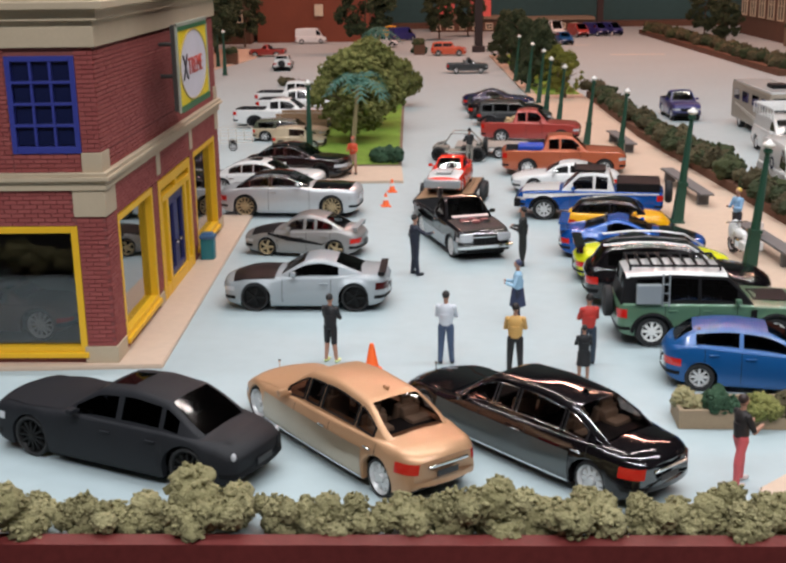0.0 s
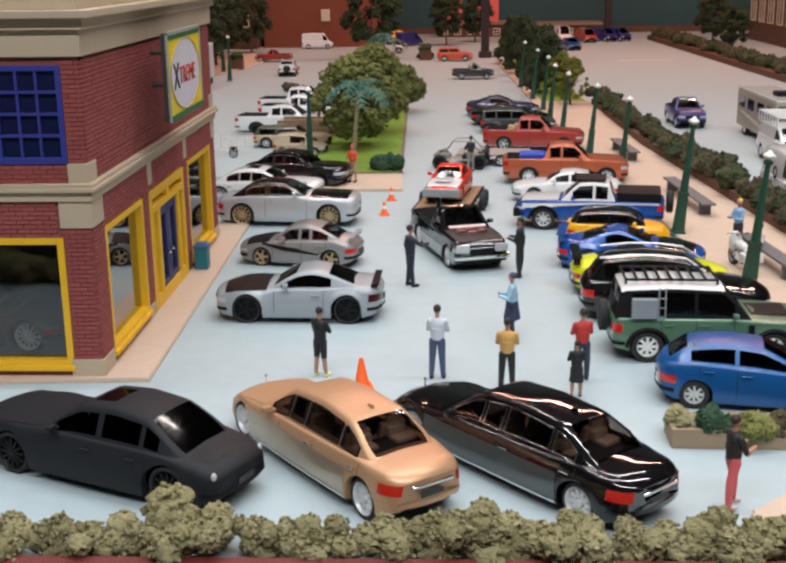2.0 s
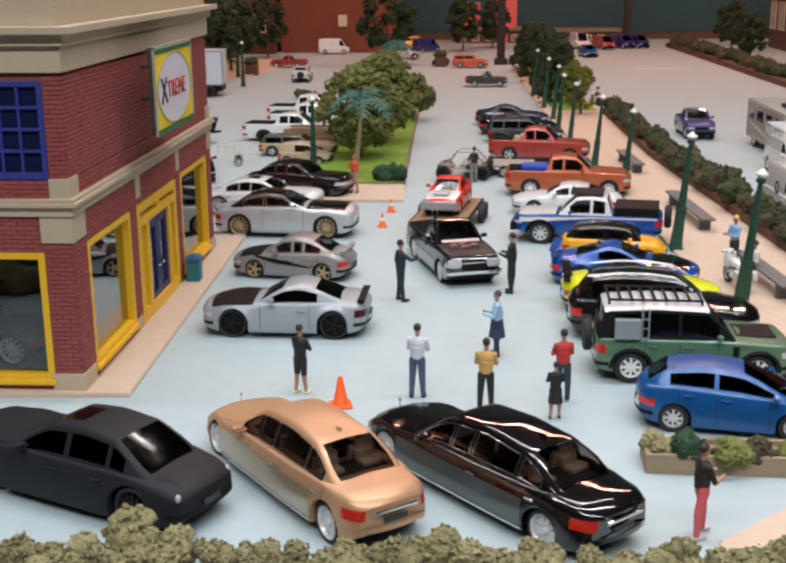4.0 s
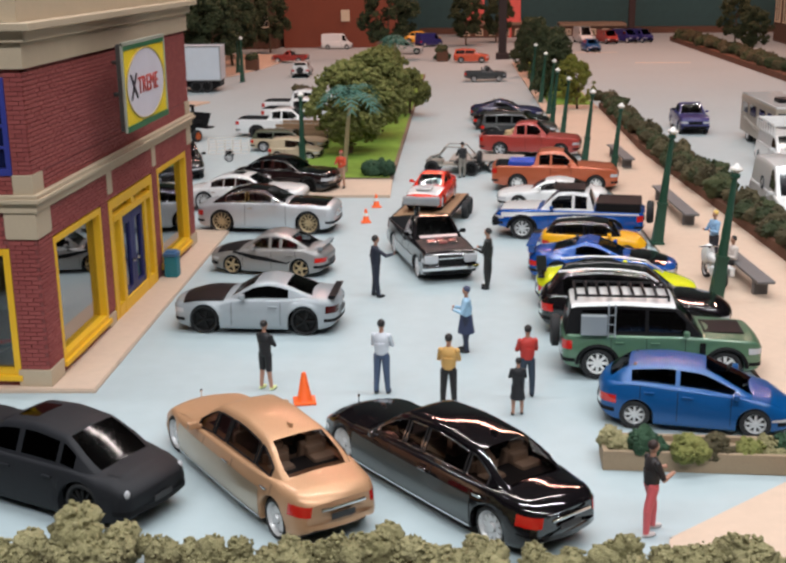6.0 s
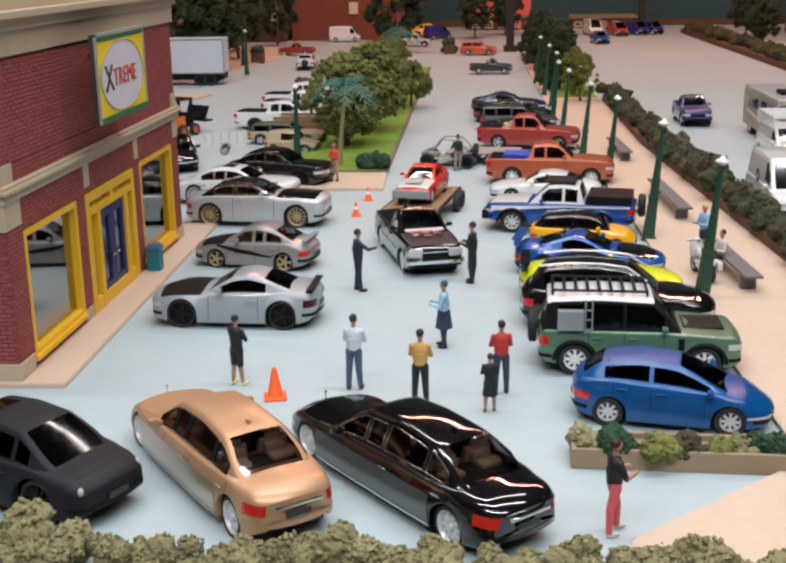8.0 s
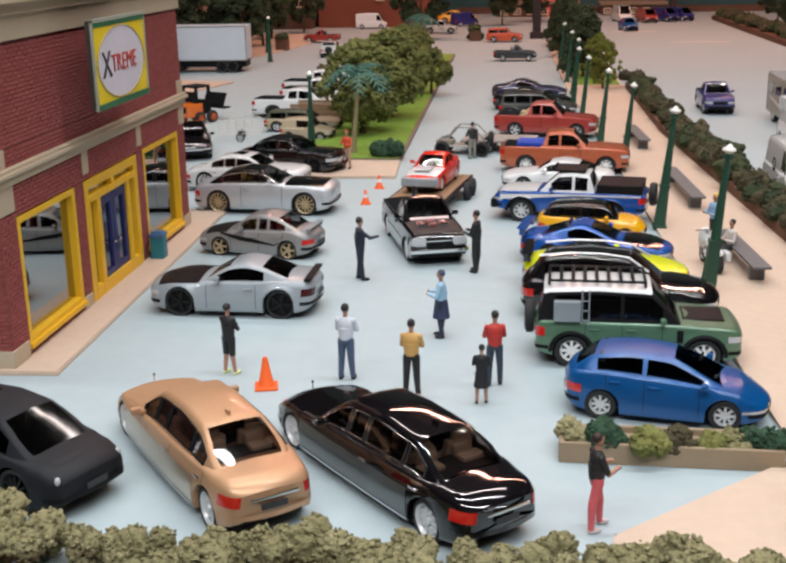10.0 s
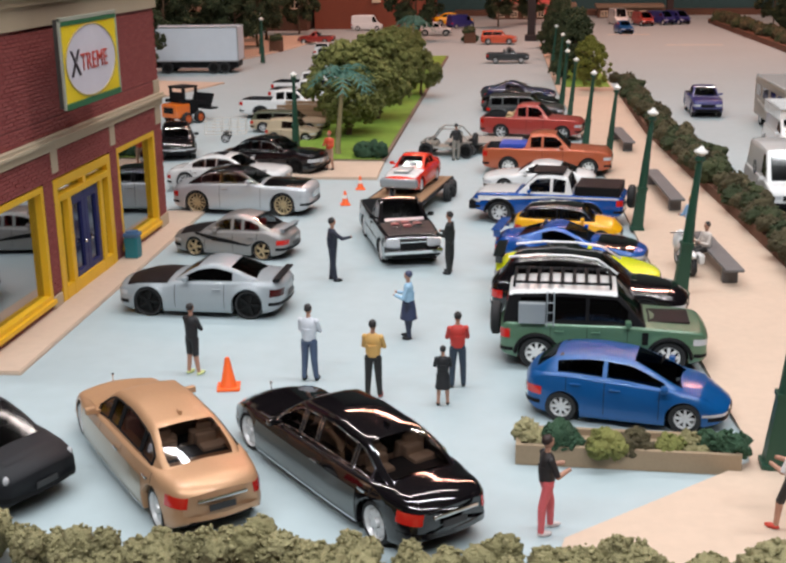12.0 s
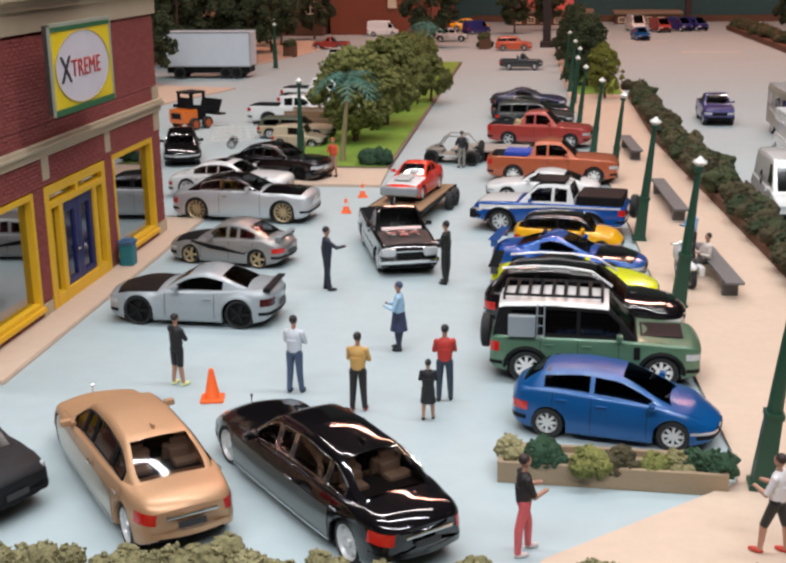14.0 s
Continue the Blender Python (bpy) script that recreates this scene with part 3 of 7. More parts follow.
bm = BM()
prism(bm, [(-70, 16.4), (75, 16.4), (75, 250), (-70, 250)], -1.2, 0)
ground = tagged(part("ground", bm, ASPHALT), "pale grey-green painted board with smooth matt surface", "ground", kind="structure")
bm = BM()
prism(bm, [(-70, 16.05), (75, 16.05), (75, 16.4), (-70, 16.4)], -3.0, 0.30)
tagged(part("trim", bm, WOODRED), "dark red wooden edging board of the display table", "edging", kind="structure")
# Room shell added out of view: floor, ceiling and four walls.
bm = BM()
prism(bm, [(-140, -60), (140, -60), (140, 330), (-140, 330)], -51, -50)
tagged(part("floor", bm, ROOMFLOOR), "unseen dark floor, added to close the room", "floor", kind="structure")
bm = BM()
prism(bm, [(-140, -60), (140, -60), (140, 330), (-140, 330)], 80, 82)
tagged(part("ceiling", bm, CEIL), "unseen dark ceiling, added to close the room", "ceiling", kind="structure")
for nm, pts in (("wall_north", [(-140, 328), (140, 328), (140, 330), (-140, 330)]), ("wall_south", [(-140, -60), (140, -60), (140, -58), (-140, -58)]),
                ("wall_west", [(-140, -58), (-138, -58), (-138, 328), (-140, 328)]), ("wall_east", [(138, -58), (140, -58), (140, 328), (138, 328)])):
    bm = BM()
    prism(bm, pts, -50, 80)
    tagged(part(nm, bm, ROOMWALL), "unseen dark wall, added to close the room", "wall", kind="structure")


def pavement(pts, z, label, inset=0.05):
    bm = BM()
    prism(bm, pts, 0.002, z)
    bmesh.ops.bevel(bm, geom=[e for e in bm.edges if all(abs(v.co.z - z) < 1e-5 for v in e.verts)], offset=0.03, segments=2, affect="EDGES")
    return tagged(part("pavement", bm, TANWALK), label, "pavement", kind="structure")


pavement([(-24, 24.72), (-10.5, 24.72), (-6.30, 24.92), (-6.62, 41.2), (-24, 41.2)], 0.10, "tan painted sidewalk round the brick shop")
pavement([(5.35, 16.42), (34, 16.42), (34, 21.6), (13.2, 22), (12.62, 34.4), (10.75, 59.3), (10.3, 78), (9.4, 112), (5.6, 112), (6.62, 77), (8.30, 44), (9.02, 27), (9.32, 22.6), (9.20, 21.62), (5.75, 18.54)], 0.10, "tan painted sidewalk with lamp posts and benches")
pavement([(-6.2, 47.55), (-1.18, 47.55), (-1.35, 51.2), (-6.2, 51.2)], 0.12, "tan paved tip of the green island")
pavement([(-30, 68), (-18.9, 71.8), (-16.5, 81), (-30, 84)], 0.10, "tan painted sidewalk by the lorry")
pavement([(-40, 98), (-19.5, 98), (-17.5, 108), (-16, 124), (-40, 124)], 0.10, "tan painted sidewalk under the trees")
bm = BM()
isl = [(-6.2, 51.2), (-1.35, 51.2), (-1.75, 76), (-2.1, 100), (-6.4, 100)]
prism(bm, isl, 0.002, 0.16)
isl_ob = tagged(part("trim", bm, KERB), "brown wooden kerb round the grass island", "kerb", kind="structure")
bm = BM()
prism(bm, [(-6.05, 51.3), (-1.5, 51.3), (-1.9, 76), (-2.25, 99.8), (-6.25, 99.8)], 0.12, 0.19)
tagged(part("lawn", bm, GRASS), "bright green flocked grass on the island", "lawn", kind="structure")
bm = BM()
prism(bm, [(7.2, 78.5), (10.1, 78.5), (9.5, 112), (6.6, 112)], 0.08, 0.14)
tagged(part("lawn", bm, GRASS), "green flocked grass strip under the street trees", "lawn", kind="structure")
for x0, x1, y0 in ((17.2, 22.4, 111.6), (12.6, 17.0, 124.5)):
    bm = BM()
    prism(bm, [(x0, y0), (x1, y0), (x1, y0 + 0.5), (x0, y0 + 0.5)], 0.001, 0.006)
    tagged(part("road_marking", bm, mat("road_white", (0.72, 0.62, 0.50), 0.7)), "thin pale painted line on the road", "road marking", kind="structure")

# ---- brick shop ----
FRONTGLASS = glass_mat("front_shop_glass", (0.8, 0.8, 0.8), 0.04, 0.02)
shop = thing("shop_building", -7.4, 25.1, 0, 0, "red brick corner shop with cream trim and yellow window frames", "building")
WT = 0.30


def shop_part(name, boxes, material, label="", bevel=0.0, parent=None):
    """Blocks given as x0, x1, y0, y1, z0, z1 from the shop's corner at the ground."""
    bm = BM()
    for x0, x1, y0, y1, z0, z1 in boxes:
        box(bm, (x0 + x1) / 2, (y0 + y1) / 2, (z0 + z1) / 2, x1 - x0, y1 - y0, z1 - z0, bevel)
    return part(name, bm, material, parent or shop, label)


side_wall = shop_part("wall", [(-WT, 0, 0.9, 14.1, 3.45, 8.3), (-WT, 0, 4.35, 4.95, 0.1, 3.45), (-WT, 0, 9.15, 9.75, 0.1, 3.45), (-WT, 0, 13.3, 14.1, 0.1, 3.45), (-WT, 0, 0.9, 4.35, 0.1, 0.38), (-WT, 0, 9.75, 13.3, 0.1, 0.36)], MORTAR, "red brick side wall")
front_wall = shop_part("wall", [(-9, 0, 0, WT, 3.35, 5.05), (-9, 0, 0, WT, 7.2, 8.3), (-9, -1.95, 0, WT, 5.05, 7.2), (-0.4, 0, 0, WT, 5.05, 7.2), (-9, -4.7, 0, WT, 0.1, 3.35), (-0.66, 0, 0, 0.9, 0.1, 3.35), (-4.7, -0.66, 0, WT, 0.1, 0.36), (-WT, 0, 0.3, 0.9, 3.35, 8.3)], MORTAR, "red brick front wall")
shop_part("wall", [(-9, -8.7, 0.3, 14.1, 0.1, 8.3), (-8.7, -WT, 13.8, 14.1, 0.1, 8.3)], MORTAR, "red brick back wall")
shop_part("floor", [(-8.7, -0.3, 0.3, 13.8, 0.102, 0.14)], mat("shop_floor", (0.30, 0.29, 0.27), 0.5), "grey shop floor")
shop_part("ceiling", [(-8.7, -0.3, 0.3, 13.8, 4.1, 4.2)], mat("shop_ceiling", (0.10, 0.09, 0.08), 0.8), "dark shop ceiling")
shop_part("roof", [(-9, 0, 0, 14.1, 8.3, 8.4)], mat("roof_felt", (0.08, 0.08, 0.08), 0.9), "flat grey roof")
for nm_, b_ in (("ledge_band", (-9.2, 0.10, -0.10, 14.2, 4.22, 4.44)), ("ledge_shelf", (-9.3, 0.20, -0.20, 14.3, 4.44, 4.53)), ("ledge_cap", (-9.25, 0.15, -0.15, 14.25, 4.53, 4.62))):
    shop_part(nm_, [b_], TRIM, "cream moulded ledge between the storeys", 0.015)
for nm_, b_ in (("cornice_band", (-9.15, 0.10, -0.10, 14.2, 7.38, 7.95)), ("cornice_moulding", (-9.25, 0.22, -0.22, 14.3, 7.95, 8.20)), ("cornice_shelf", (-9.45, 0.42, -0.42, 14.5, 8.20, 8.36)), ("cornice_band", (-9.1, 0.05, -0.05, 14.15, 8.36, 9.2))):
    shop_part(nm_, [b_], TRIM, "cream moulded cornice", 0.02)
shop_part("parapet", [(-9.08, 0.08, -0.08, 14.18, 9.2, 10.0)], MORTAR, "dark red parapet above the cornice", 0.02)
for b in ((-0.70, 0.05, -0.05, 0.85, 3.60, 4.22), (-0.72, 0.06, -0.06, 0.82, 0.09, 0.50), (-0.42, 0.05, -0.05, 0.60, 4.60, 5.06), (-0.12, 0.05, 13.6, 14.15, 4.60, 5.05),
          (-0.05, 0.04, 4.98, 5.42, 3.60, 4.22), (-0.05, 0.04, 9.30, 9.72, 3.60, 4.22), (-0.05, 0.04, 13.55, 14.14, 3.60, 4.22), (-0.1, 0.05, 4.32, 4.92, 0.09, 0.42), (-0.1, 0.05, 13.35, 14.16, 0.09, 0.50)):
    shop_part("stone_block", [b], TRIM, "cream stone block", 0.02)


def ring_frame(nm, along, lo, hi, z0, z1, t, depth, material, off=0.03, parent=None, label=""):
    """A rectangular frame; along 'y' lies in the side wall, 'x' in the front wall."""
    f = parent or shop
    bm = BM()
    for a0, a1, b0, b1 in ((lo, lo + t, z0, z1), (hi - t, hi, z0, z1), (lo + t, hi - t, z1 - t, z1), (lo + t, hi - t, z0, z0 + t * 1.3)):
        ca, sa, cb, sb = (a0 + a1) / 2, a1 - a0, (b0 + b1) / 2, b1 - b0
        if along == "y":
            box(bm, off - depth / 2, ca, cb, depth, sa, sb, 0.012)
        else:
            box(bm, ca, -off + depth / 2, cb, sa, depth, sb, 0.012)
    return part(nm, bm, material, f, label)


def pane(lo, hi, z0, z1, along, inset, material, parent, label="", nm="pane"):
    bm = BM()
    c, s = (lo + hi) / 2, hi - lo
    if along == "y":
        box(bm, -inset, c, (z0 + z1) / 2, 0.02, s, z1 - z0)
    else:
        box(bm, c, inset, (z0 + z1) / 2, s, 0.02, z1 - z0)
    return part(nm, bm, material, parent, label)


for along, lo, hi, z0, z1 in (("y", 0.9, 4.35, 0.30, 3.42), ("y", 9.75, 13.3, 0.30, 3.45), ("x", -4.7, -0.66, 0.28, 3.38)):
    w = ring_frame("window", along, lo, hi, z0, z1, 0.16, 0.30, YELLOW, label="yellow painted shop window frame")
    pane(lo + 0.16, hi - 0.16, z0 + 0.2, z1 - 0.16, along, 0.17, SHOPGLASS if along == "y" else FRONTGLASS, w, "reflecting shop glass")
    bm = BM()
    c = (lo + hi) / 2
    if along == "y":
        box(bm, 0.03, c, z0 + 0.02, 0.16, hi - lo + 0.06, 0.13, 0.02)
    else:
        box(bm, c, -0.03, z0 + 0.02, hi - lo + 0.06, 0.16, 0.13, 0.02)
    part("sill", bm, YELLOW, w, "yellow sill")
# doorway with side lights and transom
dw = ring_frame("door_frame", "y", 4.98, 9.12, 0.10, 3.42, 0.26, 0.34, YELLOW, 0.04, label="yellow painted door surround")
shop_part("transom_bar", [(-0.25, 0.06, 5.24, 8.86, 2.80, 2.98), (-0.25, 0.05, 6.95, 7.15, 2.98, 3.16)], YELLOW, "", 0.012, dw)
for y0_, y1_ in ((5.24, 5.30), (5.78, 6.02), (8.12, 8.36), (8.80, 8.86)):
    shop_part("mullion", [(-0.25, 0.05, y0_, y1_, 0.1, 2.8)], YELLOW, "", 0.012, dw)
shop_part("kick_panel", [(-0.2, 0.0, 5.30, 5.78, 0.1, 0.42), (-0.2, 0.0, 8.36, 8.80, 0.1, 0.42)], YELLOW, "", 0.012, dw)
for lo, hi, z0, z1 in ((5.30, 5.78, 0.42, 2.8), (8.36, 8.80, 0.42, 2.8), (5.24, 6.95, 2.98, 3.16), (7.15, 8.86, 2.98, 3.16)):
    pane(lo, hi, z0, z1, "y", 0.12, SHOPGLASS, dw)
DOORBLUE = mat("navy_door_paint", (0.018, 0.022, 0.115), 0.45, vary=0.06)
for lo, hi, hs in ((6.02, 7.06, 6.86), (7.08, 8.12, 7.28)):
    d = shop_part("door", [(-0.14, -0.02, lo, lo + 0.22, 0.12, 2.8), (-0.14, -0.02, hi - 0.22, hi, 0.12, 2.8), (-0.14, -0.02, lo + 0.22, hi - 0.22, 0.12, 0.62), (-0.14, -0.02, lo + 0.22, hi - 0.22, 2.5, 2.8)], DOORBLUE, "dark blue door leaf with a tall glass panel", 0.015)
    pane(lo + 0.22, hi - 0.22, 0.62, 2.5, "y", 0.10, BLUEGLASS, d)
    bm = BM()
    ball(bm, (0.03, hs, 1.35), 0.06, 2)
    part("door_handle", bm, CHROME, d, "round chrome knob")
# blue grid window upstairs
uw = ring_frame("window", "x", -1.95, -0.40, 5.05, 7.2, 0.12, 0.20, BLUE, 0.05, label="blue painted window with twelve panes")
shop_part("glazing_bar", [(-1.95 + 0.12 + 0.437 * k - 0.03, -1.95 + 0.12 + 0.437 * k + 0.03, -0.04, 0.05, 5.2, 7.1) for k in (1, 2)] + [(-1.85, -0.5, -0.05, 0.05, 5.2 + 0.475 * k - 0.03, 5.2 + 0.475 * k + 0.03) for k in (1, 2, 3)], BLUE, "", 0.008, uw)
for i in range(3):
    for k in range(4):
        pane(-1.83 + 0.437 * i + 0.03, -1.83 + 0.437 * (i + 1) - 0.03, 5.2 + 0.475 * k + 0.03, 5.2 + 0.475 * (k + 1) - 0.03, "x", 0.05, BLUEGLASS, uw)
# sign on the side wall
sign = thing("shop_sign", -7.0, 26.50, 0.43, 0, "square yellow shop sign with a pale round field", "sign")
sign.scale = (1, 0.93, 0.95)
bm = BM()
box(bm, 0.52, 4.85, 6.42, 0.13, 4.2, 2.28, 0.02)
for y_, z_ in ((5.2, 6.0), (5.2, 6.9)):
    tube(bm, (-0.4, y_, z_), (0.50, y_, z_), 0.06)
part("sign_box", bm, mat("sign_box_dark", (0.05, 0.045, 0.04), 0.5), sign, "dark sign box")
bm = BM()
for y0, y1, z0, z1 in ((2.72, 6.98, 7.50, 7.60), (2.72, 2.82, 5.24, 7.60), (6.90, 6.98, 5.24, 7.60)):
    box(bm, 0.61, (y0 + y1) / 2, (z0 + z1) / 2, 0.06, y1 - y0, z1 - z0, 0.012)
part("sign_rim", bm, mat("sign_rim_pale", (0.40, 0.42, 0.34), 0.4, 0.2), sign, "pale grey metal rim")
bm = BM()
box(bm, 0.60, 4.85, 5.31, 0.11, 4.1, 0.16, 0.01)
box(bm, 0.595, 4.85, 7.44, 0.08, 4.1, 0.12, 0.01)
part("sign_band", bm, mat("sign_green", (0.015, 0.13, 0.05), 0.4), sign, "dark green band")
bm = BM()
box(bm, 0.59, 4.85, 6.39, 0.04, 4.1, 2.0)
face_y = part("sign_face", bm, mat("sign_yellow", (0.85, 0.62, 0.01), 0.4), sign, "bright yellow sign face")
bm = BM()
for r0, xx in ((0.0, 0.618),):
    vs_ = [bm.verts.new((xx, 4.85 + 1.86 * math.cos(a), 6.38 + 0.96 * math.sin(a))) for a in [2 * math.pi * i / 48 for i in range(48)]]
    bm.faces.new(vs_)
part("sign_disc", bm, mat("sign_pale", (0.66, 0.62, 0.68), 0.5), sign, "pale lilac round field")
bm = BM()
for i in range(48):
    a, b = 2 * math.pi * i / 48, 2 * math.pi * (i + 1) / 48
    tube(bm, (0.618, 4.85 + 1.86 * math.cos(a), 6.38 + 0.96 * math.sin(a)), (0.618, 4.85 + 1.86 * math.cos(b), 6.38 + 0.96 * math.sin(b)), 0.025, seg=5)
part("sign_ring", bm, mat("sign_ring", (0.45, 0.33, 0.10), 0.5), sign, "thin brown ring")


def lettering(text, y, z, size, stretch, color, nm):
    cu = bpy.data.curves.new(nm, "FONT")
    cu.body, cu.size, cu.extrude, cu.offset, cu.space_character = text, size * U, 0.01 * U, 0.0, 1.06
    ob = new(nm, cu)
    me = bpy.data.meshes.new_from_object(ob.evaluated_get(bpy.context.evaluated_depsgraph_get()))
    bpy.data.objects.remove(ob)
    me.materials.clear()
    me.materials.append(color)
    ob = new(nm, me)
    ob.parent = sign
    ob.matrix_basis = Matrix.Translation((0.632 * U, y * U, z * U)) @ Matrix(((0, 0, 1, 0), (stretch, 0, 0, 0), (0, 1, 0, 0), (0, 0, 0, 1)))
    return ob


lettering("X", 3.30, 6.04, 1.0, 1.0, mat("sign_letter_dark", (0.03, 0.02, 0.03), 0.5), "letter")
lettering("TREME", 4.02, 6.14, 0.66, 0.98, mat("sign_letter_red", (0.50, 0.05, 0.03), 0.5), "letters")

# litter bin beside the shop door
bin_ = thing("litter_bin", -7.05, 34.75, 0.10, 0, "teal litter bin with a blue domed lid", "litter bin")
bm = BM()
box(bm, 0, 0, 0.33, 0.42, 0.42, 0.66, 0.04)
part("bin_body", bm, mat("bin_teal", (0.01, 0.17, 0.22), 0.45), bin_, "teal bin body")
bm = BM()
box(bm, 0, 0, 0.72, 0.47, 0.47, 0.14, 0.05)
box(bm, 0, 0, 0.80, 0.32, 0.32, 0.08, 0.03)
part("lid", bm, mat("bin_lid_blue", (0.05, 0.13, 0.26), 0.45), bin_, "blue lid")

# ---- model cars ----
BRIGHTSILVER = paint("bright_silver_paint", (0.52, 0.54, 0.56), 0.32, 0.35)
SILVER = paint("silver_grey_paint", (0.30, 0.335, 0.355), 0.42, 0.1)
GREYSIL = paint("grey_silver_paint", (0.27, 0.262, 0.255), 0.35, 0.3)
SATINBLACK = mat("matt_black_paint", (0.011, 0.012, 0.015), 0.6, vary=0.1, spec=0.3)
BLACK = paint("gloss_black_paint", (0.006, 0.005, 0.006), 0.08)
GOLD = paint("rose_gold_paint", (0.52, 0.30, 0.165), 0.4, 0.35, 0.3)
WHITE = paint("white_paint", (0.72, 0.72, 0.71), 0.25)
BLUEP = paint("bright_blue_paint", (0.002, 0.080, 0.265), 0.30, 0.15, 0.45)
TRUCKBLUE = paint("royal_blue_paint", (0.004, 0.075, 0.34), 0.25, 0.2)
GREENP = paint("sage_green_paint", (0.095, 0.19, 0.115), 0.3, 0.2)
YEL = paint("warm_yellow_paint", (0.85, 0.42, 0.01), 0.25)
LIME = paint("lime_yellow_paint", (0.72, 0.78, 0.01), 0.25)
ORANGE = paint("burnt_orange_paint", (0.46, 0.11, 0.045), 0.3, 0.2)
REDP = paint("red_paint", (0.37, 0.045, 0.035), 0.28, 0.1)
BRIGHTRED = paint("bright_red_paint", (0.70, 0.03, 0.015), 0.25)
NAVY = paint("navy_paint", (0.012, 0.015, 0.06), 0.2)
PURPLE = paint("indigo_paint", (0.03, 0.03, 0.16), 0.3)
GREYLOW = paint("grey_lower_paint", (0.075, 0.085, 0.085), 0.3, 0.4)
GOLDLOW = paint("champagne_lower_paint", (0.42, 0.33, 0.23), 0.3, 0.5)
CHAR = paint("charcoal_paint", (0.03, 0.033, 0.035), 0.3)
TANP = paint("cream_tan_paint", (0.45, 0.36, 0.24), 0.4)


def sedan(name, x, y, rz, label, L, W, H, wb, R, belt, **k):
    b = belt
    h = L / 2
    top = k.pop("top", [(-h, b - 0.10), (-h + 0.25, b + 0.02), (-0.35 * L, b + 0.06), (0, b), (0.18 * L, b - 0.02), (h - 0.5, b - 0.10), (h, b - 0.22)])
    cab = k.pop("cab", (0.20 * L, 0.06 * L, -0.20 * L, -0.37 * L))
    win = k.pop("windows", ((cab[2] - 0.25, cab[2] + 0.28), (cab[2] + 0.36, (cab[1] + cab[2]) / 2 + 0.1), ((cab[1] + cab[2]) / 2 + 0.2, cab[0] - 0.35)))
    return make_car(name, x, y, rz, label, "model car", L, W, H, wb, R, top, cab, windows=win, lights=k.pop("lights", (b - 0.28, b - 0.12)), **k)


def limousine(x, y, rz, label, L, body, low_, interior, glass, trim):
    cab = (0.215 * L, 0.085 * L, -0.245 * L, -0.375 * L)
    q = cab[2]
    c, side_, top_, line_, wide_ = sedan("limousine", x, y, rz, label, L, 1.92, 1.60, 4.42, 0.37, 0.98, cab=cab, body=body, lower=(0.80, low_), rim="disc", rim_mat=SILVER_RIM, interior=interior, glass=glass,
                  windows=((q - 0.42, q + 0.12), (q + 0.20, q + 1.30), (q + 1.38, q + 1.84), (q + 1.92, cab[0] - 0.30)), chrome_line=True, trim=trim,
                  doors=(0.6, -0.62, -2.1), shift=0.05, gc=0.2, taper=(0.22, 0.20), tumble=0.26, round_end=0.34, lamp_wrap=0.26, lamp_in=0.90, lip=body, arch=0.34, bow=0.26,
                  top=[(-L / 2, 0.96), (-L / 2 + 0.3, 1.02), (-0.36 * L, 1.04), (-0.1 * L, 1.0), (0.18 * L, 0.97), (L / 2 - 0.55, 0.86), (L / 2, 0.68)])
    bm = BM()
    box(bm, -L / 2 - 0.005, 0, 0.78, 0.05, 0.86, 0.06, 0.02)
    part("trunk_trim", bm, CHROME, c, "chrome strip over the number plate")
    bm = BM()
    tube(bm, (L / 2 - 0.36, 0, 0.80), (L / 2 - 0.36, 0, 0.98), 0.012)
    ball(bm, (L / 2 - 0.36, 0, 1.0), 0.035, 1)
    part("hood_ornament", bm, CHROME, c, "small chrome hood ornament")
    bm = BM()
    box(bm, -L * 0.20, 0, 1.585, 0.14, 0.05, 0.09, 0.015)
    part("aerial", bm, body, c)
    for s in (1, -1):
        bm = BM()
        box(bm, q - 0.12, s * 0.42, 0.98, 0.30, 0.46, 0.16, 0.06)
        part("seat_cushion", bm, interior, c, "pale cushion behind the rear seat")
    return c


limousine(-1.59, 20.53, 127.5, "rose gold stretched limousine with cream seats", 6.1, GOLD, GOLDLOW, TAN_TRIM, LIMOGLASS, BLACK_PLASTIC)
limousine(1.94, 20.37, 131, "glossy black stretched limousine with grey lower flanks", 6.4, BLACK, GREYLOW, TAN_TRIM, LIMOGLASS, CHROME)
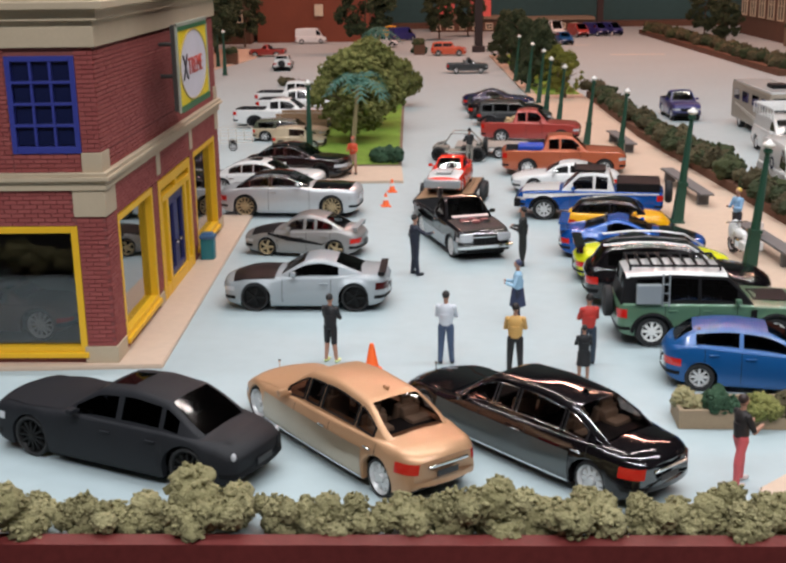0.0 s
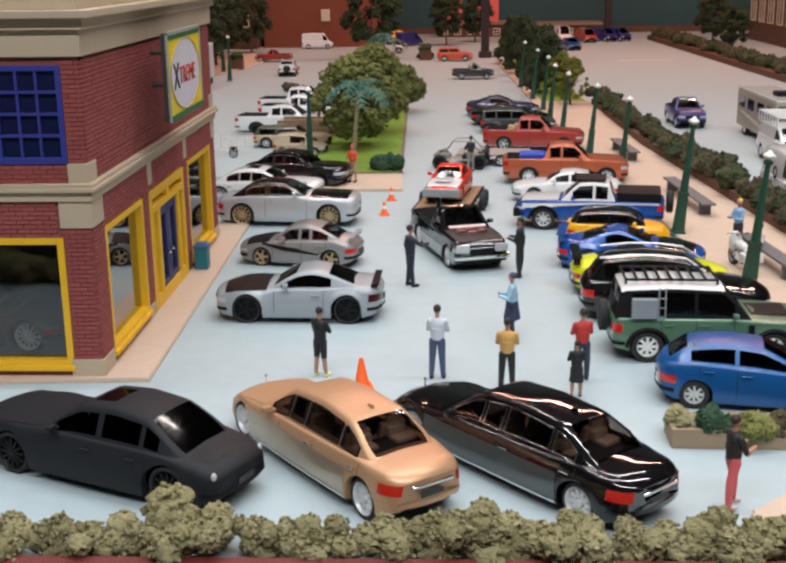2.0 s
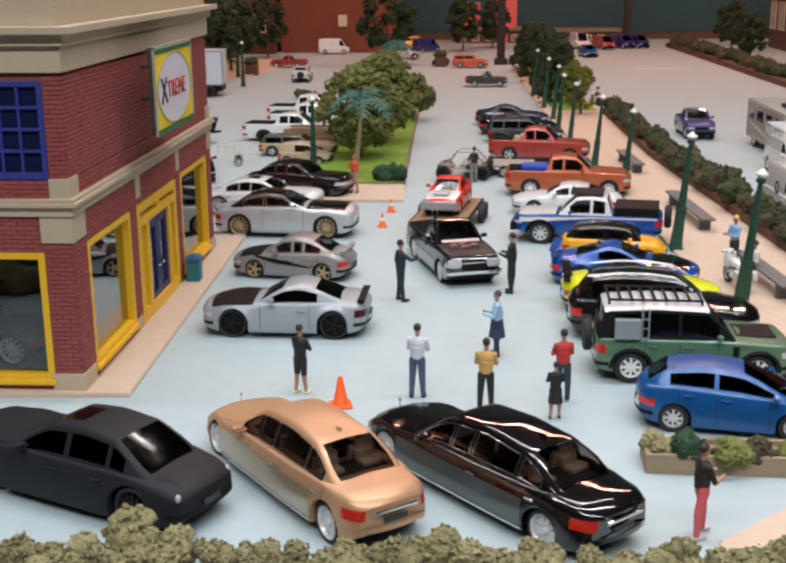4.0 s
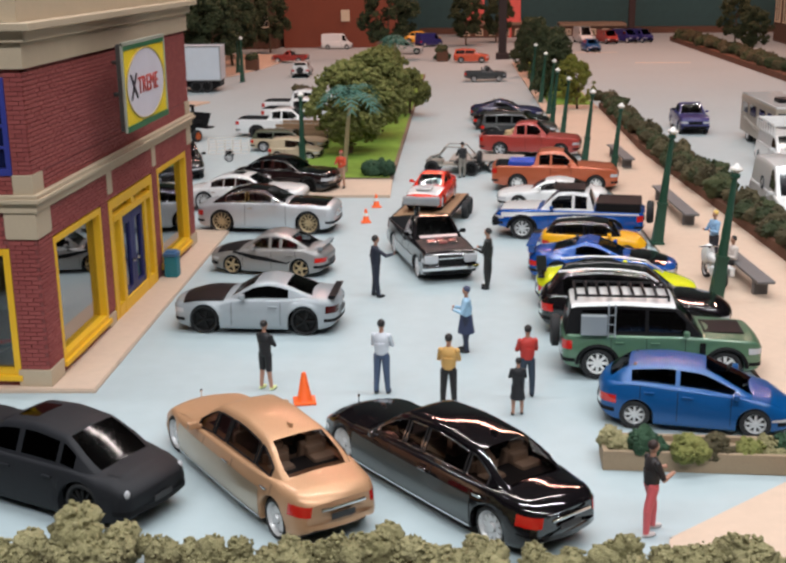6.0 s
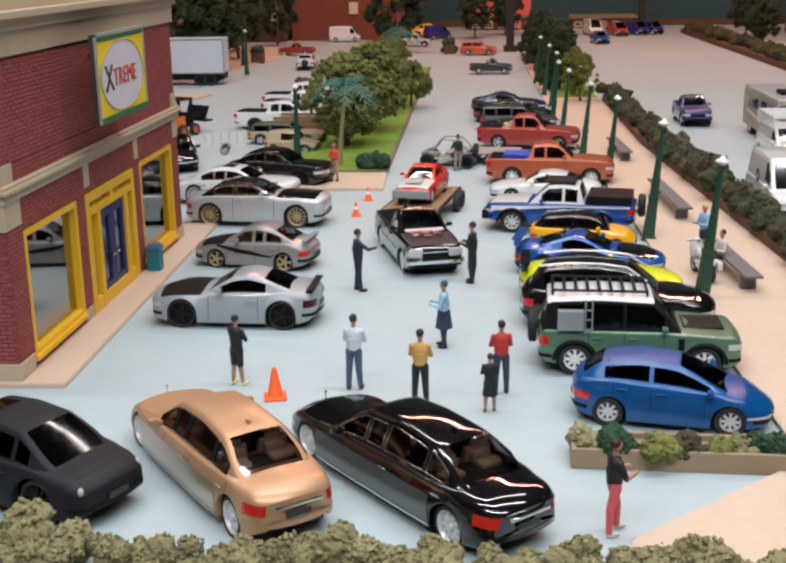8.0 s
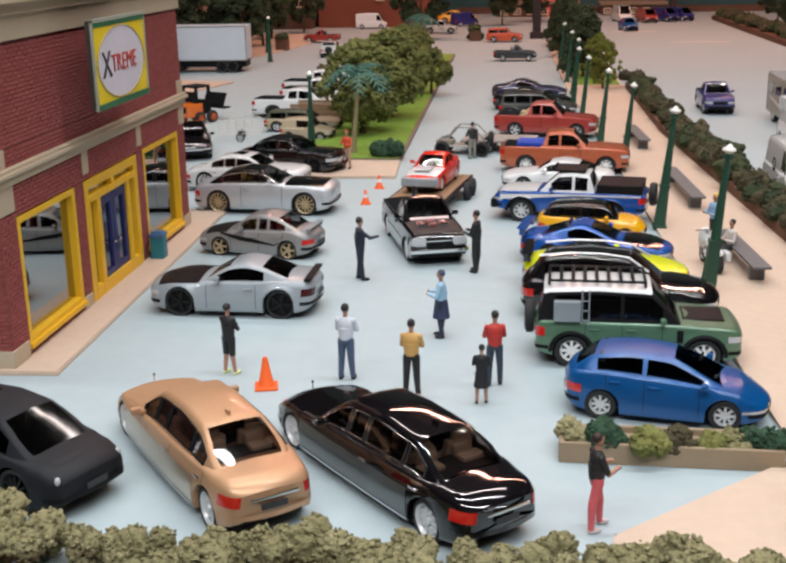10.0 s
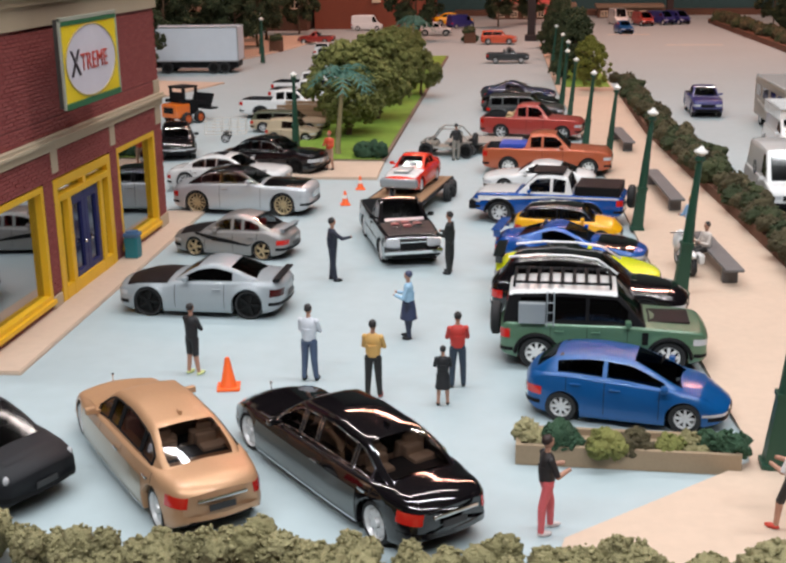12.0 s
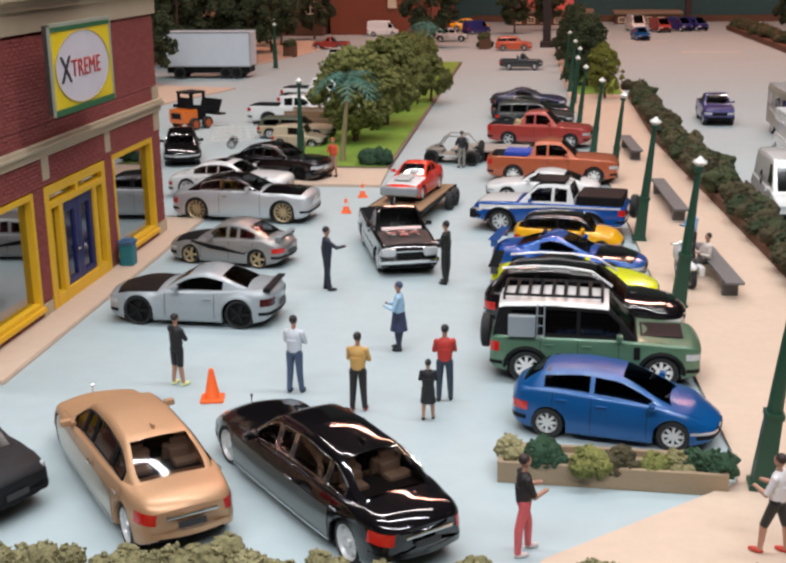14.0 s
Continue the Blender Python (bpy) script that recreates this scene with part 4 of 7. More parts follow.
matte = sedan("saloon_car", -5.67, 20.07, 155.2, "matt black luxury saloon car with black wheels", 5.84, 1.98, 1.62, 3.65, 0.42, 1.05, body=SATINBLACK, trunk=SATINBLACK, rim="multi", rim_mat=BLACK_RIM_AND_GAPS, glass=DARKGLASS,
              cab=(1.05, 0.25, -1.35, -2.15), windows=((-1.62, -1.3), (-1.2, -0.35), (-0.22, 0.72)), sunroof=(-0.35, 0.15), doors=(0.95, -0.28, -1.3), taper=(0.10, 0.18), round_end=0.26, tumble=0.24, lamp_wrap=0.3, tail=SATINBLACK, top=[(-2.92, 0.80), (-2.5, 0.96), (-1.4, 1.04), (0, 1.05), (1.1, 1.06), (2.6, 1.02), (2.92, 0.94)])[0]
for s in (1, -1):
    bm = BM()
    ball(bm, (-2.73, s * 0.70, 0.76), (0.05, 0.06, 0.09), 2)
    part("tail_light", bm, CLEAR_LENS, matte, "small pale tail light")
chal = sedan("muscle_car", -3.40, 30.22, 178.5, "silver grey muscle car with black hood and rear wing", 4.55, 1.92, 1.40, 2.72, 0.39, 0.95, body=SILVER, hood=mat("carbon_black_hood", (0.012, 0.010, 0.011), 0.4, spec=0.12), rim="low", rim_mat=BLACK_RIM_AND_GAPS, flare=0.05, glass=DARKGLASS,
             cab=(0.70, 0.02, -0.85, -1.62), windows=((-0.92, 0.42),), top=[(-2.28, 0.92), (-2.05, 1.00), (-1.4, 1.01), (-0.6, 0.95), (0.7, 0.95), (1.7, 0.90), (2.28, 0.78)], doors=(0.60, -0.72), trunk=SILVER, gc=0.17, tyre_w=0.28, lamp_wrap=0.17, arch=0.26, tumble=0.17,
             round_end=0.22, tail=mat("smoked_lens", (0.05, 0.004, 0.004), 0.2))[0]
bm = BM()
box(bm, -2.08, 0, 1.05, 0.20, 1.50, 0.04, 0.018)
for s in (1, -1):
    box(bm, -2.06, s * 0.72, 1.01, 0.18, 0.05, 0.08, 0.02)
part("spoiler", bm, BLACK_PLASTIC, chal, "black rear wing")
evo, evo_side, *_ = sedan("sports_saloon", -4.05, 35.95, 170.5, "silver sports saloon with black hood, black graphics and gold wheels", 3.95, 1.70, 1.33, 2.28, 0.30, 0.84, body=GREYSIL, hood=BLACK_PLASTIC, rim="low", rim_mat=GOLD_RIM, interior=RED_TRIM, glass=CLEAR,
                        doors=(0.75, -0.2, -1.0), trunk=SILVER, gc=0.14)
for k in range(4):
    evo_side("side_stripe", (-0.9 + 0.25 * k, 0.5 + 0.2 * k, 0.42 + 0.05 * k, 0.46 + 0.05 * k, 0.56 + 0.05 * k, 0.66 + 0.04 * k), BLACK_PLASTIC, 0.012, "black swoosh graphic")
bm = BM()
box(bm, -1.76, 0, 0.98, 0.18, 1.30, 0.035, 0.015)
for s in (1, -1):
    box(bm, -1.76, s * 0.55, 0.92, 0.12, 0.05, 0.14, 0.01)
part("spoiler", bm, SILVER, evo)
rrs = sedan("luxury_coupe", -5.2, 41.85, -4.4, "silver luxury coupe with black roof and hood and gold wheels", 5.25, 1.95, 1.60, 3.25, 0.42, 1.05, body=BRIGHTSILVER, roof=BLACK, hood=BLACK, rim="multi", rim_mat=GOLD_RIM, cab=(0.80, 0.02, -1.30, -2.05), arch=0.15, bow=0.12,
            windows=((-1.45, -0.7), (-0.6, 0.52)), top=[(-2.62, 0.93), (-2.3, 1.04), (-1.4, 1.11), (0, 1.13), (1.0, 1.13), (2.3, 1.09), (2.62, 1.02)], chrome_line=True, doors=(0.8, -0.72), taper=(0.08, 0.16), glass=GLASS, trunk=BRIGHTSILVER)[0]
sedan("luxury_saloon", -6.75, 45.3, -8, "white luxury saloon with dark wheels", 5.4, 1.95, 1.55, 3.35, 0.42, 1.02, body=WHITE, arch=0.3, rim="multi", rim_mat=SILVER_RIM, top=[(-2.7, 0.80), (-2.35, 0.94), (-1.4, 1.03), (0, 1.05), (1.1, 1.06), (2.4, 1.03), (2.7, 0.97)], chrome_line=True, taper=(0.08, 0.16), sunroof=(-0.6, 0), trunk=WHITE, doors=(0.9, -0.3, -1.4))[0].scale = (0.92, 0.96, 0.95)
sedan("luxury_coupe", -5.9, 49.4, -16, "glossy black luxury coupe with dark wheels", 5.6, 1.98, 1.62, 3.4, 0.42, 1.02, body=BLACK, rim="multi", rim_mat=BLACK_RIM_AND_GAPS, top=[(-2.8, 0.74), (-2.4, 0.90), (-1.4, 1.02), (0, 1.05), (1.1, 1.06), (2.5, 1.03), (2.8, 0.97)], chrome_line=True, taper=(0.08, 0.16), trunk=BLACK, doors=(0.9, -0.7))[0].scale = (0.88, 0.94, 0.92)
focus = make_car("hatchback", 7.12, 23.98, -11, "bright blue five-door hatchback with silver wheels", "model car", 4.12, 1.80, 1.46, 2.45, 0.335,
                 [(-2.06, 0.84), (-1.95, 1.00), (-1.2, 1.06), (0, 0.99), (0.9, 0.93), (1.55, 0.80), (2.06, 0.52)], (1.24, 0.18, -1.42, -1.94), BLUEP, windows=((-1.35, -0.40), (-0.33, 0.80)), gc=0.17, rim="steel", rim_mat=SILVER_RIM,
                 glass=glass_mat("grey_glass", (0.12, 0.13, 0.14), 0.06), doors=(0.72, -0.36, -1.15), lights=(0.66, 1.0), taper=(0.26, 0.16), round_end=0.30, arch=0.30, tumble=0.24, lamp_wrap=0.34, bow=0.24)[0]
focus.scale = (0.99, 1, 0.95)

def offroader(x, y, rz, label, L, body, roof, rack, side_box):
    c = make_car("off_road_car", x, y, rz, label, "model car", L, 2.0, 1.92, 3.0, 0.41, [(-L / 2, 1.08), (-L / 2 + 0.1, 1.14), (0.5, 1.14), (0.95, 1.12), (L / 2 - 0.2, 1.05), (L / 2, 0.95)],
                 (0.98, 0.30, -L / 2 + 0.2, -L / 2 + 0.06), body, roof=BLACK_PLASTIC if roof else None, roof_cap=roof, windows=((-1.9, -1.3), (-1.2, -0.4), (-0.32, 0.56)), gc=0.28, rim="steel", rim_mat=WHITE_RIM, glass=DARKGLASS, square=True, tumble=0.14, shift=0.0,
                 doors=(0.55, -0.36, -1.2), lights=(0.86, 0.9), taper=(0.08, 0.05), hood=None, flare=0.03)[0]
    if roof:
        bm = BM()
        box(bm, 1.5, 0, 1.135, 0.95, 1.0, 0.03, 0.01)
        part("hood_panel", bm, BLACK_PLASTIC, c, "matt black hood panel")
    bm = BM()
    lathe(bm, [(0.001, -0.10), (0.38, -0.10), (0.41, -0.06), (0.41, 0.08), (0.3, 0.12), (0.001, 0.12)], 22, "Y")
    sp = part("spare_wheel", bm, TYRE, c, "black spare wheel on the tail door")
    sp.matrix_basis = pose((-L / 2 - 0.13) * U, 0, 0.95 * U, 0, 0, 90)
    for s in (1, -1):
        for v in (1.5, -1.5):
            bm = BM()
            for i in range(10):
                a, b = math.pi * (i / 10), math.pi * ((i + 1) / 10)
                tube(bm, (v + 0.5 * math.cos(a), s * 1.0, 0.41 + 0.48 * math.sin(a)), (v + 0.5 * math.cos(b), s * 1.0, 0.41 + 0.48 * math.sin(b)), 0.05, seg=6)
            part("wheel_arch", bm, BLACK_PLASTIC, c, "black plastic wheel arch")
    if rack:
        for i in range(1, 8):
            bm = BM()
            tube(bm, (-2.05 + 0.275 * i, -0.62, 2.06), (-2.05 + 0.275 * i, 0.62, 2.06), 0.04, seg=6)
            part("cross_bar", bm, BLACK_PLASTIC, c)
        bm = BM()
        for s in (-0.62, 0.62):
            tube(bm, (-2.05, s, 2.06), (0.15, s, 2.06), 0.035, seg=6)
        for i in (0, 8):
            tube(bm, (-2.05 + 0.275 * i, -0.62, 2.06), (-2.05 + 0.275 * i, 0.62, 2.06), 0.035, seg=6)
            for s in (-0.62, 0.62):
                tube(bm, (-2.05 + 0.275 * i, s, 1.94), (-2.05 + 0.275 * i, s, 2.06), 0.03, seg=6)
        part("roof_rack", bm, BLACK_PLASTIC, c, "black roof rack with cross bars")
    if side_box:
        bm = BM()
        box(bm, -1.62, -0.98, 1.42, 0.62, 0.18, 0.5, 0.03)
        part("side_case", bm, SILVER, c, "grey side storage case")
        bm = BM()
        for i in range(3):
            tube(bm, (-1.28, -1.0, 1.2 + 0.24 * i), (-1.12, -1.0, 1.2 + 0.24 * i), 0.015, seg=5)
        for v in (-1.28, -1.12):
            tube(bm, (v, -1.0, 1.1), (v, -0.95, 1.95), 0.018, seg=5)
        part("side_ladder", bm, SILVER, c)
        bm = BM()
        box(bm, 0.95, -1.01, 0.88, 0.14, 0.03, 0.3, 0.01)
        part("side_vent", bm, BLACK_PLASTIC, c)
    return c


offroader(6.78, 27.2, -2, "sage green off-road car with white roof and black roof rack", 4.75, GREENP, WHITE, True, True).scale = (0.97, 0.97, 0.95)
suv = make_car("estate_car", 6.60, 30.15, -7, "glossy black estate car with chrome roof rails", "model car", 4.95, 1.98, 1.74, 2.95, 0.40, [(-2.47, 0.98), (-2.3, 1.10), (-1.0, 1.10), (0.6, 1.06), (1.2, 1.03), (2.1, 0.95), (2.47, 0.78)],
               (1.10, 0.30, -1.85, -2.30), BLACK, windows=((-1.85, -1.15), (-1.05, -0.25), (-0.15, 0.72)), gc=0.24, rim="five", rim_mat=SILVER_RIM, glass=DARKGLASS, doors=(0.75, -0.2, -1.1), lights=(0.76, 0.98), taper=(0.20, 0.10), tumble=0.22, arch=0.26, lamp_wrap=0.3)[0]
for s in (0.66, -0.66):
    bm = BM()
    pts = [(-1.95, s, 1.70), (-1.2, s, 1.80), (-0.4, s, 1.81), (0.25, s, 1.74), (0.75, s * 1.12, 1.42)]
    for p, q in zip(pts, pts[1:]):
        tube(bm, p, q, 0.028, seg=6)
    part("roof_rail", bm, SILVER_RIM, suv, "chrome roof rail")


def coupe(x, y, rz, label, body, roof, hood, wing=False):
    c = sedan("sports_car", x, y, rz, label, 4.5, 1.88, 1.26, 2.55, 0.34, 0.84, body=body, roof=roof, hood=hood, rim="low", rim_mat=BLACK_RIM_AND_GAPS, cab=(0.75, -0.1, -0.75, -1.6), windows=((-0.75, 0.4),), gc=0.13, taper=(0.22, 0.14), flare=0.03, doors=(0.5, -0.8), glass=GLASS)[0]
    if wing:
        bm = BM()
        box(bm, -2.1, 0, 1.12, 0.3, 1.66, 0.05, 0.02)
        for s in (1, -1):
            box(bm, -2.1, s * 0.7, 1.0, 0.2, 0.05, 0.24, 0.01)
        part("spoiler", bm, roof, c, "tall rear wing")
    return c


coupe(6.4, 32.65, -3, "lime yellow sports car with black roof", LIME, BLACK, None, True)
coupe(6.3, 35.3, -10, "bright blue sports car with black hood and rear wing", TRUCKBLUE, TRUCKBLUE, BLACK, True)
mini = make_car("small_hatchback", 6.3, 38.0, -8, "warm yellow small hatchback with black roof", "model car", 3.75, 1.72, 1.42, 2.46, 0.32, [(-1.87, 0.8), (-1.75, 0.95), (0, 0.95), (0.9, 0.92), (1.6, 0.82), (1.87, 0.6)],
                (1.0, 0.5, -1.35, -1.72), YEL, roof=BLACK, windows=((-1.3, -0.35), (-0.28, 0.62)), gc=0.16, rim="five", rim_mat=BLACK_RIM_AND_GAPS, doors=(0.6, -0.4), lights=(0.72, 0.8), taper=(0.22, 0.16), tumble=0.14)[0]
mini.scale = (0.92, 0.94, 0.90)


def pickup(name, x, y, rz, label, L, W, H, wb, R, belt, body, double=True, roof=None, hood=None, gc=0.3, rim="five", rim_mat=None, z=0.0, group="parked model cars", shift=0.1, flare=0.0):
    h = L / 2
    cab = (0.19 * L, 0.07 * L, -0.13 * L if double else -0.02 * L, -0.17 * L if double else -0.06 * L)
    bed = (-h + 0.14, cab[3] - 0.06)
    win = ((cab[2] + 0.05, (cab[1] + cab[2]) / 2 - 0.05), ((cab[1] + cab[2]) / 2 + 0.05, cab[0] - 0.4)) if double else ((cab[2] + 0.1, cab[0] - 0.4),)
    c, sp, tp, line, wide = make_car(name, x, y, rz, label, "model truck", L, W, H, wb, R, [(-h, belt), (-h + 0.2, belt + 0.02), (0.19 * L, belt), (0.24 * L, belt), (h - 0.25, belt - 0.06), (h, belt - 0.22)], cab, body, roof=roof, hood=hood,
                                     windows=win, gc=gc, rim=rim, rim_mat=rim_mat, square=True, bed=bed, tumble=0.2, doors=(0.13 * L, (cab[1] + cab[2]) / 2 if double else cab[2] + 0.05), lights=(belt - 0.26, belt - 0.2), z=z, group=group, shift=shift, glass=GLASS, taper=(0.10, 0.04), flare=flare)
    bm = BM()
    box(bm, -h + 0.07, 0, belt - 0.22, 0.1, W * 0.84, 0.36, 0.02)
    part("tailgate", bm, body, c)
    return c, sp, bed


tac, tac_side, tac_bed = pickup("pickup_truck", 5.75, 40.95, 170.5, "blue and white off-road pickup with black bed cover", 5.3, 1.92, 1.86, 3.05, 0.43, 1.16, TRUCKBLUE, roof=WHITE, hood=WHITE, rim="steel", rim_mat=SILVER_RIM, gc=0.42, flare=0.04)
tac_side("side_panel", (-0.2, 2.42, 1.06, 1.12, 0.84, 1.02), WHITE, 0.02, "white flank graphic", n=40)
tac_side("side_panel", (-2.5, -0.2, 1.08, 1.13, 1.06, 1.12), WHITE, 0.02, "white waist stripe", n=20)
bm = BM()
box(bm, (tac_bed[0] + tac_bed[1]) / 2, 0, 1.32, tac_bed[1] - tac_bed[0], 1.7, 0.36, 0.05)
part("bed_cover", bm, BLACK_PLASTIC, tac, "black bed cover")
bm = BM()
lathe(bm, [(0.001, -0.13), (0.36, -0.13), (0.43, -0.07), (0.43, 0.07), (0.36, 0.13), (0.001, 0.13)], 22, "Y")
sp = part("spare_wheel", bm, TYRE, tac, "black spare wheel on the tailgate")
sp.matrix_basis = pose(-2.83 * U, 0, 1.05 * U, 0, 0, 90)
bm = BM()
box(bm, 0.0, 0, 1.92, 1.1, 1.3, 0.05, 0.02)
for i in range(6):
    box(bm, 0.58, (i - 2.5) * 0.2, 1.96, 0.06, 0.14, 0.1, 0.02)
part("roof_rack", bm, BLACK_PLASTIC, tac, "black roof rack with a light bar")
bm = BM()
box(bm, 2.60, 0, 0.66, 0.26, 1.84, 0.34, 0.07)
part("bull_bar", bm, BLACK_PLASTIC, tac, "black off-road front bumper")
for s in (1, -1):
    for v in (1.625, -1.425):
        bm = BM()
        for i in range(10):
            a, c_ = math.pi * (i / 10), math.pi * ((i + 1) / 10)
            tube(bm, (v + 0.52 * math.cos(a), s * 0.97, 0.43 + 0.51 * math.sin(a)), (v + 0.52 * math.cos(c_), s * 0.97, 0.43 + 0.51 * math.sin(c_)), 0.05, seg=6)
        part("wheel_arch", bm, BLACK_PLASTIC, tac, "black plastic wheel arch")
tac.scale = (0.98, 0.98, 0.93)
sedan("sports_car", 5.4, 45.6, 172, "white sports car with pale wheels", 4.3, 1.78, 1.25, 2.5, 0.32, 0.84, body=WHITE, gc=0.15)
fro, _, fb = pickup("pickup_truck", 5.75, 49.6, -5, "burnt orange double-cab pickup with blue load", 5.6, 1.95, 1.80, 3.45, 0.40, 1.15, ORANGE, rim="steel", rim_mat=WHITE_RIM)
ranger, _, rb = pickup("pickup_truck", 5.1, 58.6, -10, "red double-cab pickup with goods in its bed", 5.4, 1.9, 1.8, 3.25, 0.39, 1.12, REDP, rim="five", rim_mat=SILVER_RIM)
ranger.scale = (0.93, 0.95, 0.95)
fro.scale = (0.95, 0.97, 0.97)
offroader(4.7, 64.9, -4, "dark green open off-road car", 4.4, CHAR, None, False, False).scale = (0.95, 0.95, 0.70)
coupe(4.2, 72.0, -4, "dark navy sports car", NAVY, NAVY, None)
coupe(4.4, 67.9, -6, "black sports car with rear wing", BLACK, BLACK, None, True)
# the tow truck, its hood open on a chrome engine
chev, chev_side, cbed = pickup("pickup_truck", 0.92, 37.0, -73, "black and silver pickup with open engine bay", 5.5, 1.95, 1.72, 3.4, 0.38, 1.10, BLACK, double=False, rim="multi", rim_mat=SILVER_RIM, gc=0.22, hood=mat("engine_bay_dark", (0.02, 0.015, 0.015), 0.6))
chev_side("lower_panel", (-2.65, 2.6, 0.30, 0.66, 0.30, 0.66), SILVER, 0.016, "silver lower flank", n=40)
for i in range(9):
    bm = BM()
    box(bm, 1.45 + 0.22 * (i % 3), -0.40 + 0.36 * (i // 3), 1.15 + 0.02 * (i % 2), 0.18, 0.26, 0.09, 0.03)
    part("engine_block", bm, mat("engine_red_chrome", (0.42, 0.16, 0.16), 0.3, 0.4) if i % 2 else CHROME, chev, "red and chrome engine piece")
bm = BM()
box(bm, 2.72, 0, 0.52, 0.14, 1.9, 0.16, 0.05)
part("chrome_bumper", bm, CHROME, chev, "chrome front bumper")
for s in (1, -1):
    bm = BM()
    box(bm, 2.70, s * 0.66, 0.82, 0.12, 0.46, 0.24, 0.04)
    part("lamp_housing", bm, CLEAR_LENS, chev, "large pale double headlight")
bm = BM()
box(bm, 2.74, 0, 0.84, 0.06, 0.86, 0.06, 0.02)
part("grille_bar", bm, CHROME, chev, "chrome bar across the black grille")
bm = BM()
box(bm, 1.16, 0, 1.20, 0.16, 1.30, 0.05, 0.02, pose(0, 0, 0, 0, 14, 0))
part("hood_rail", bm, mat("hood_rail_pale", (0.60, 0.48, 0.48), 0.4), chev, "pale edge of the raised hood")
chev.scale = (0.94, 0.94, 0.95)
pickup("pickup_truck", 3.0, 95.3, 0, "black old compact pickup", 4.4, 1.65, 1.5, 2.6, 0.33, 0.95, CHAR, double=False)[0].scale = (0.78, 0.8, 0.85)

# ---- greenery ----
def leaf_mat(name, a, b):
    m = piece_mat(name, a, b, 0.95, 0.9)
    return m


OLIVE = leaf_mat("olive_foam_foliage", (0.16, 0.145, 0.06), (0.35, 0.315, 0.165))
MIDGREEN = leaf_mat("mid_green_foliage", (0.085, 0.105, 0.02), (0.24, 0.235, 0.07))
DARKGREEN = leaf_mat("dark_green_foliage", (0.018, 0.032, 0.012), (0.06, 0.07, 0.025))
BOTTLE = leaf_mat("bottle_green_foliage", (0.012, 0.045, 0.022), (0.04, 0.09, 0.045))
BROWNGREEN = leaf_mat("brown_green_foliage", (0.04, 0.032, 0.014), (0.10, 0.085, 0.04))
LIMEGREEN = leaf_mat("yellow_green_foliage", (0.11, 0.12, 0.012), (0.22, 0.22, 0.035))
BARK = mat("bark_brown", (0.10, 0.06, 0.035), 0.9, vary=0.2, bump=0.5)
PALMBARK = mat("palm_trunk_tan", (0.30, 0.25, 0.13), 0.85, vary=0.15, bump=0.4)
PALMLEAF = mat("palm_blue_green", (0.055, 0.150, 0.115), 0.7, vary=0.2)


def clump(bm, c, r, rng, sub=2):
    """A crumbly lump of foam foliage: a rough core with crumbs on its skin."""
    ball(bm, c, (r * rng.uniform(0.85, 1.15), r * rng.uniform(0.85, 1.15), r * rng.uniform(0.75, 1.0)), sub, 0, 0.5, 2.6, rng.uniform(0, 50))


def crumbs(bm, c, r, rng, n, size):
    for _ in range(n):
        d = Vector((rng.gauss(0, 1), rng.gauss(0, 1), rng.gauss(0.2, 1))).normalized()
        p = Vector(c) + d * r * rng.uniform(0.80, 1.14)
        ball(bm, p, size * rng.uniform(0.5, 1.5), 1, 0, 0.6, 1.7, rng.uniform(0, 50))


def bush_bm(rng, w, d, h, lumps, size, crumb):
    bm = BM()
    for _ in range(lumps):
        c = (rng.uniform(-w, w), rng.uniform(-d, d), rng.uniform(0.35, 1) * h * 0.75)
        r = size * rng.uniform(0.7, 1.25)
        clump(bm, c, r, rng, 3)
        crumbs(bm, c, r, rng, crumb, r * (0.13 if crumb > 50 else 0.18))
    return bm


rng = random.Random(5)
HEDGE = []
for k in range(5):
    ob = part("bush", bush_bm(rng, 0.46, 0.22, 0.95, 9, 0.25, 75), OLIVE, smooth=True, sharp=80)
    HEDGE.append(tagged(ob, "olive green foam bush at the table edge", "bush", "edge hedge"))
x = -14.0
i = 0
while x < 14.5:
    s = rng.uniform(0.72, 1.12)
    m = at(x, 16.86 + rng.uniform(-0.12, 0.12), -0.06, rng.uniform(0, 360)) @ Matrix.Diagonal((s, s, s * rng.uniform(0.8, 1.15), 1))
    if i < 5:
        HEDGE[i].matrix_basis = m
    else:
        o = HEDGE[i % 5].copy()
        scene.collection.objects.link(o)
        o.matrix_basis = m
    x += rng.uniform(0.5, 0.78)
    i += 1

# planter by the blue hatchback
pl = thing("planter", 6.95, 21.75, 0, -1.5, "long low tan planter trough with mixed foam shrubs", "planter")
bm = BM()
for bx in ((0, -0.42, 0.2, 4.05, 0.10, 0.40), (0, 0.42, 0.2, 4.05, 0.10, 0.40), (-1.98, 0, 0.2, 0.10, 0.76, 0.40), (1.98, 0, 0.2, 0.10, 0.76, 0.40), (0, 0, 0.16, 3.9, 0.76, 0.24)):
    box(bm, *bx, 0.012)
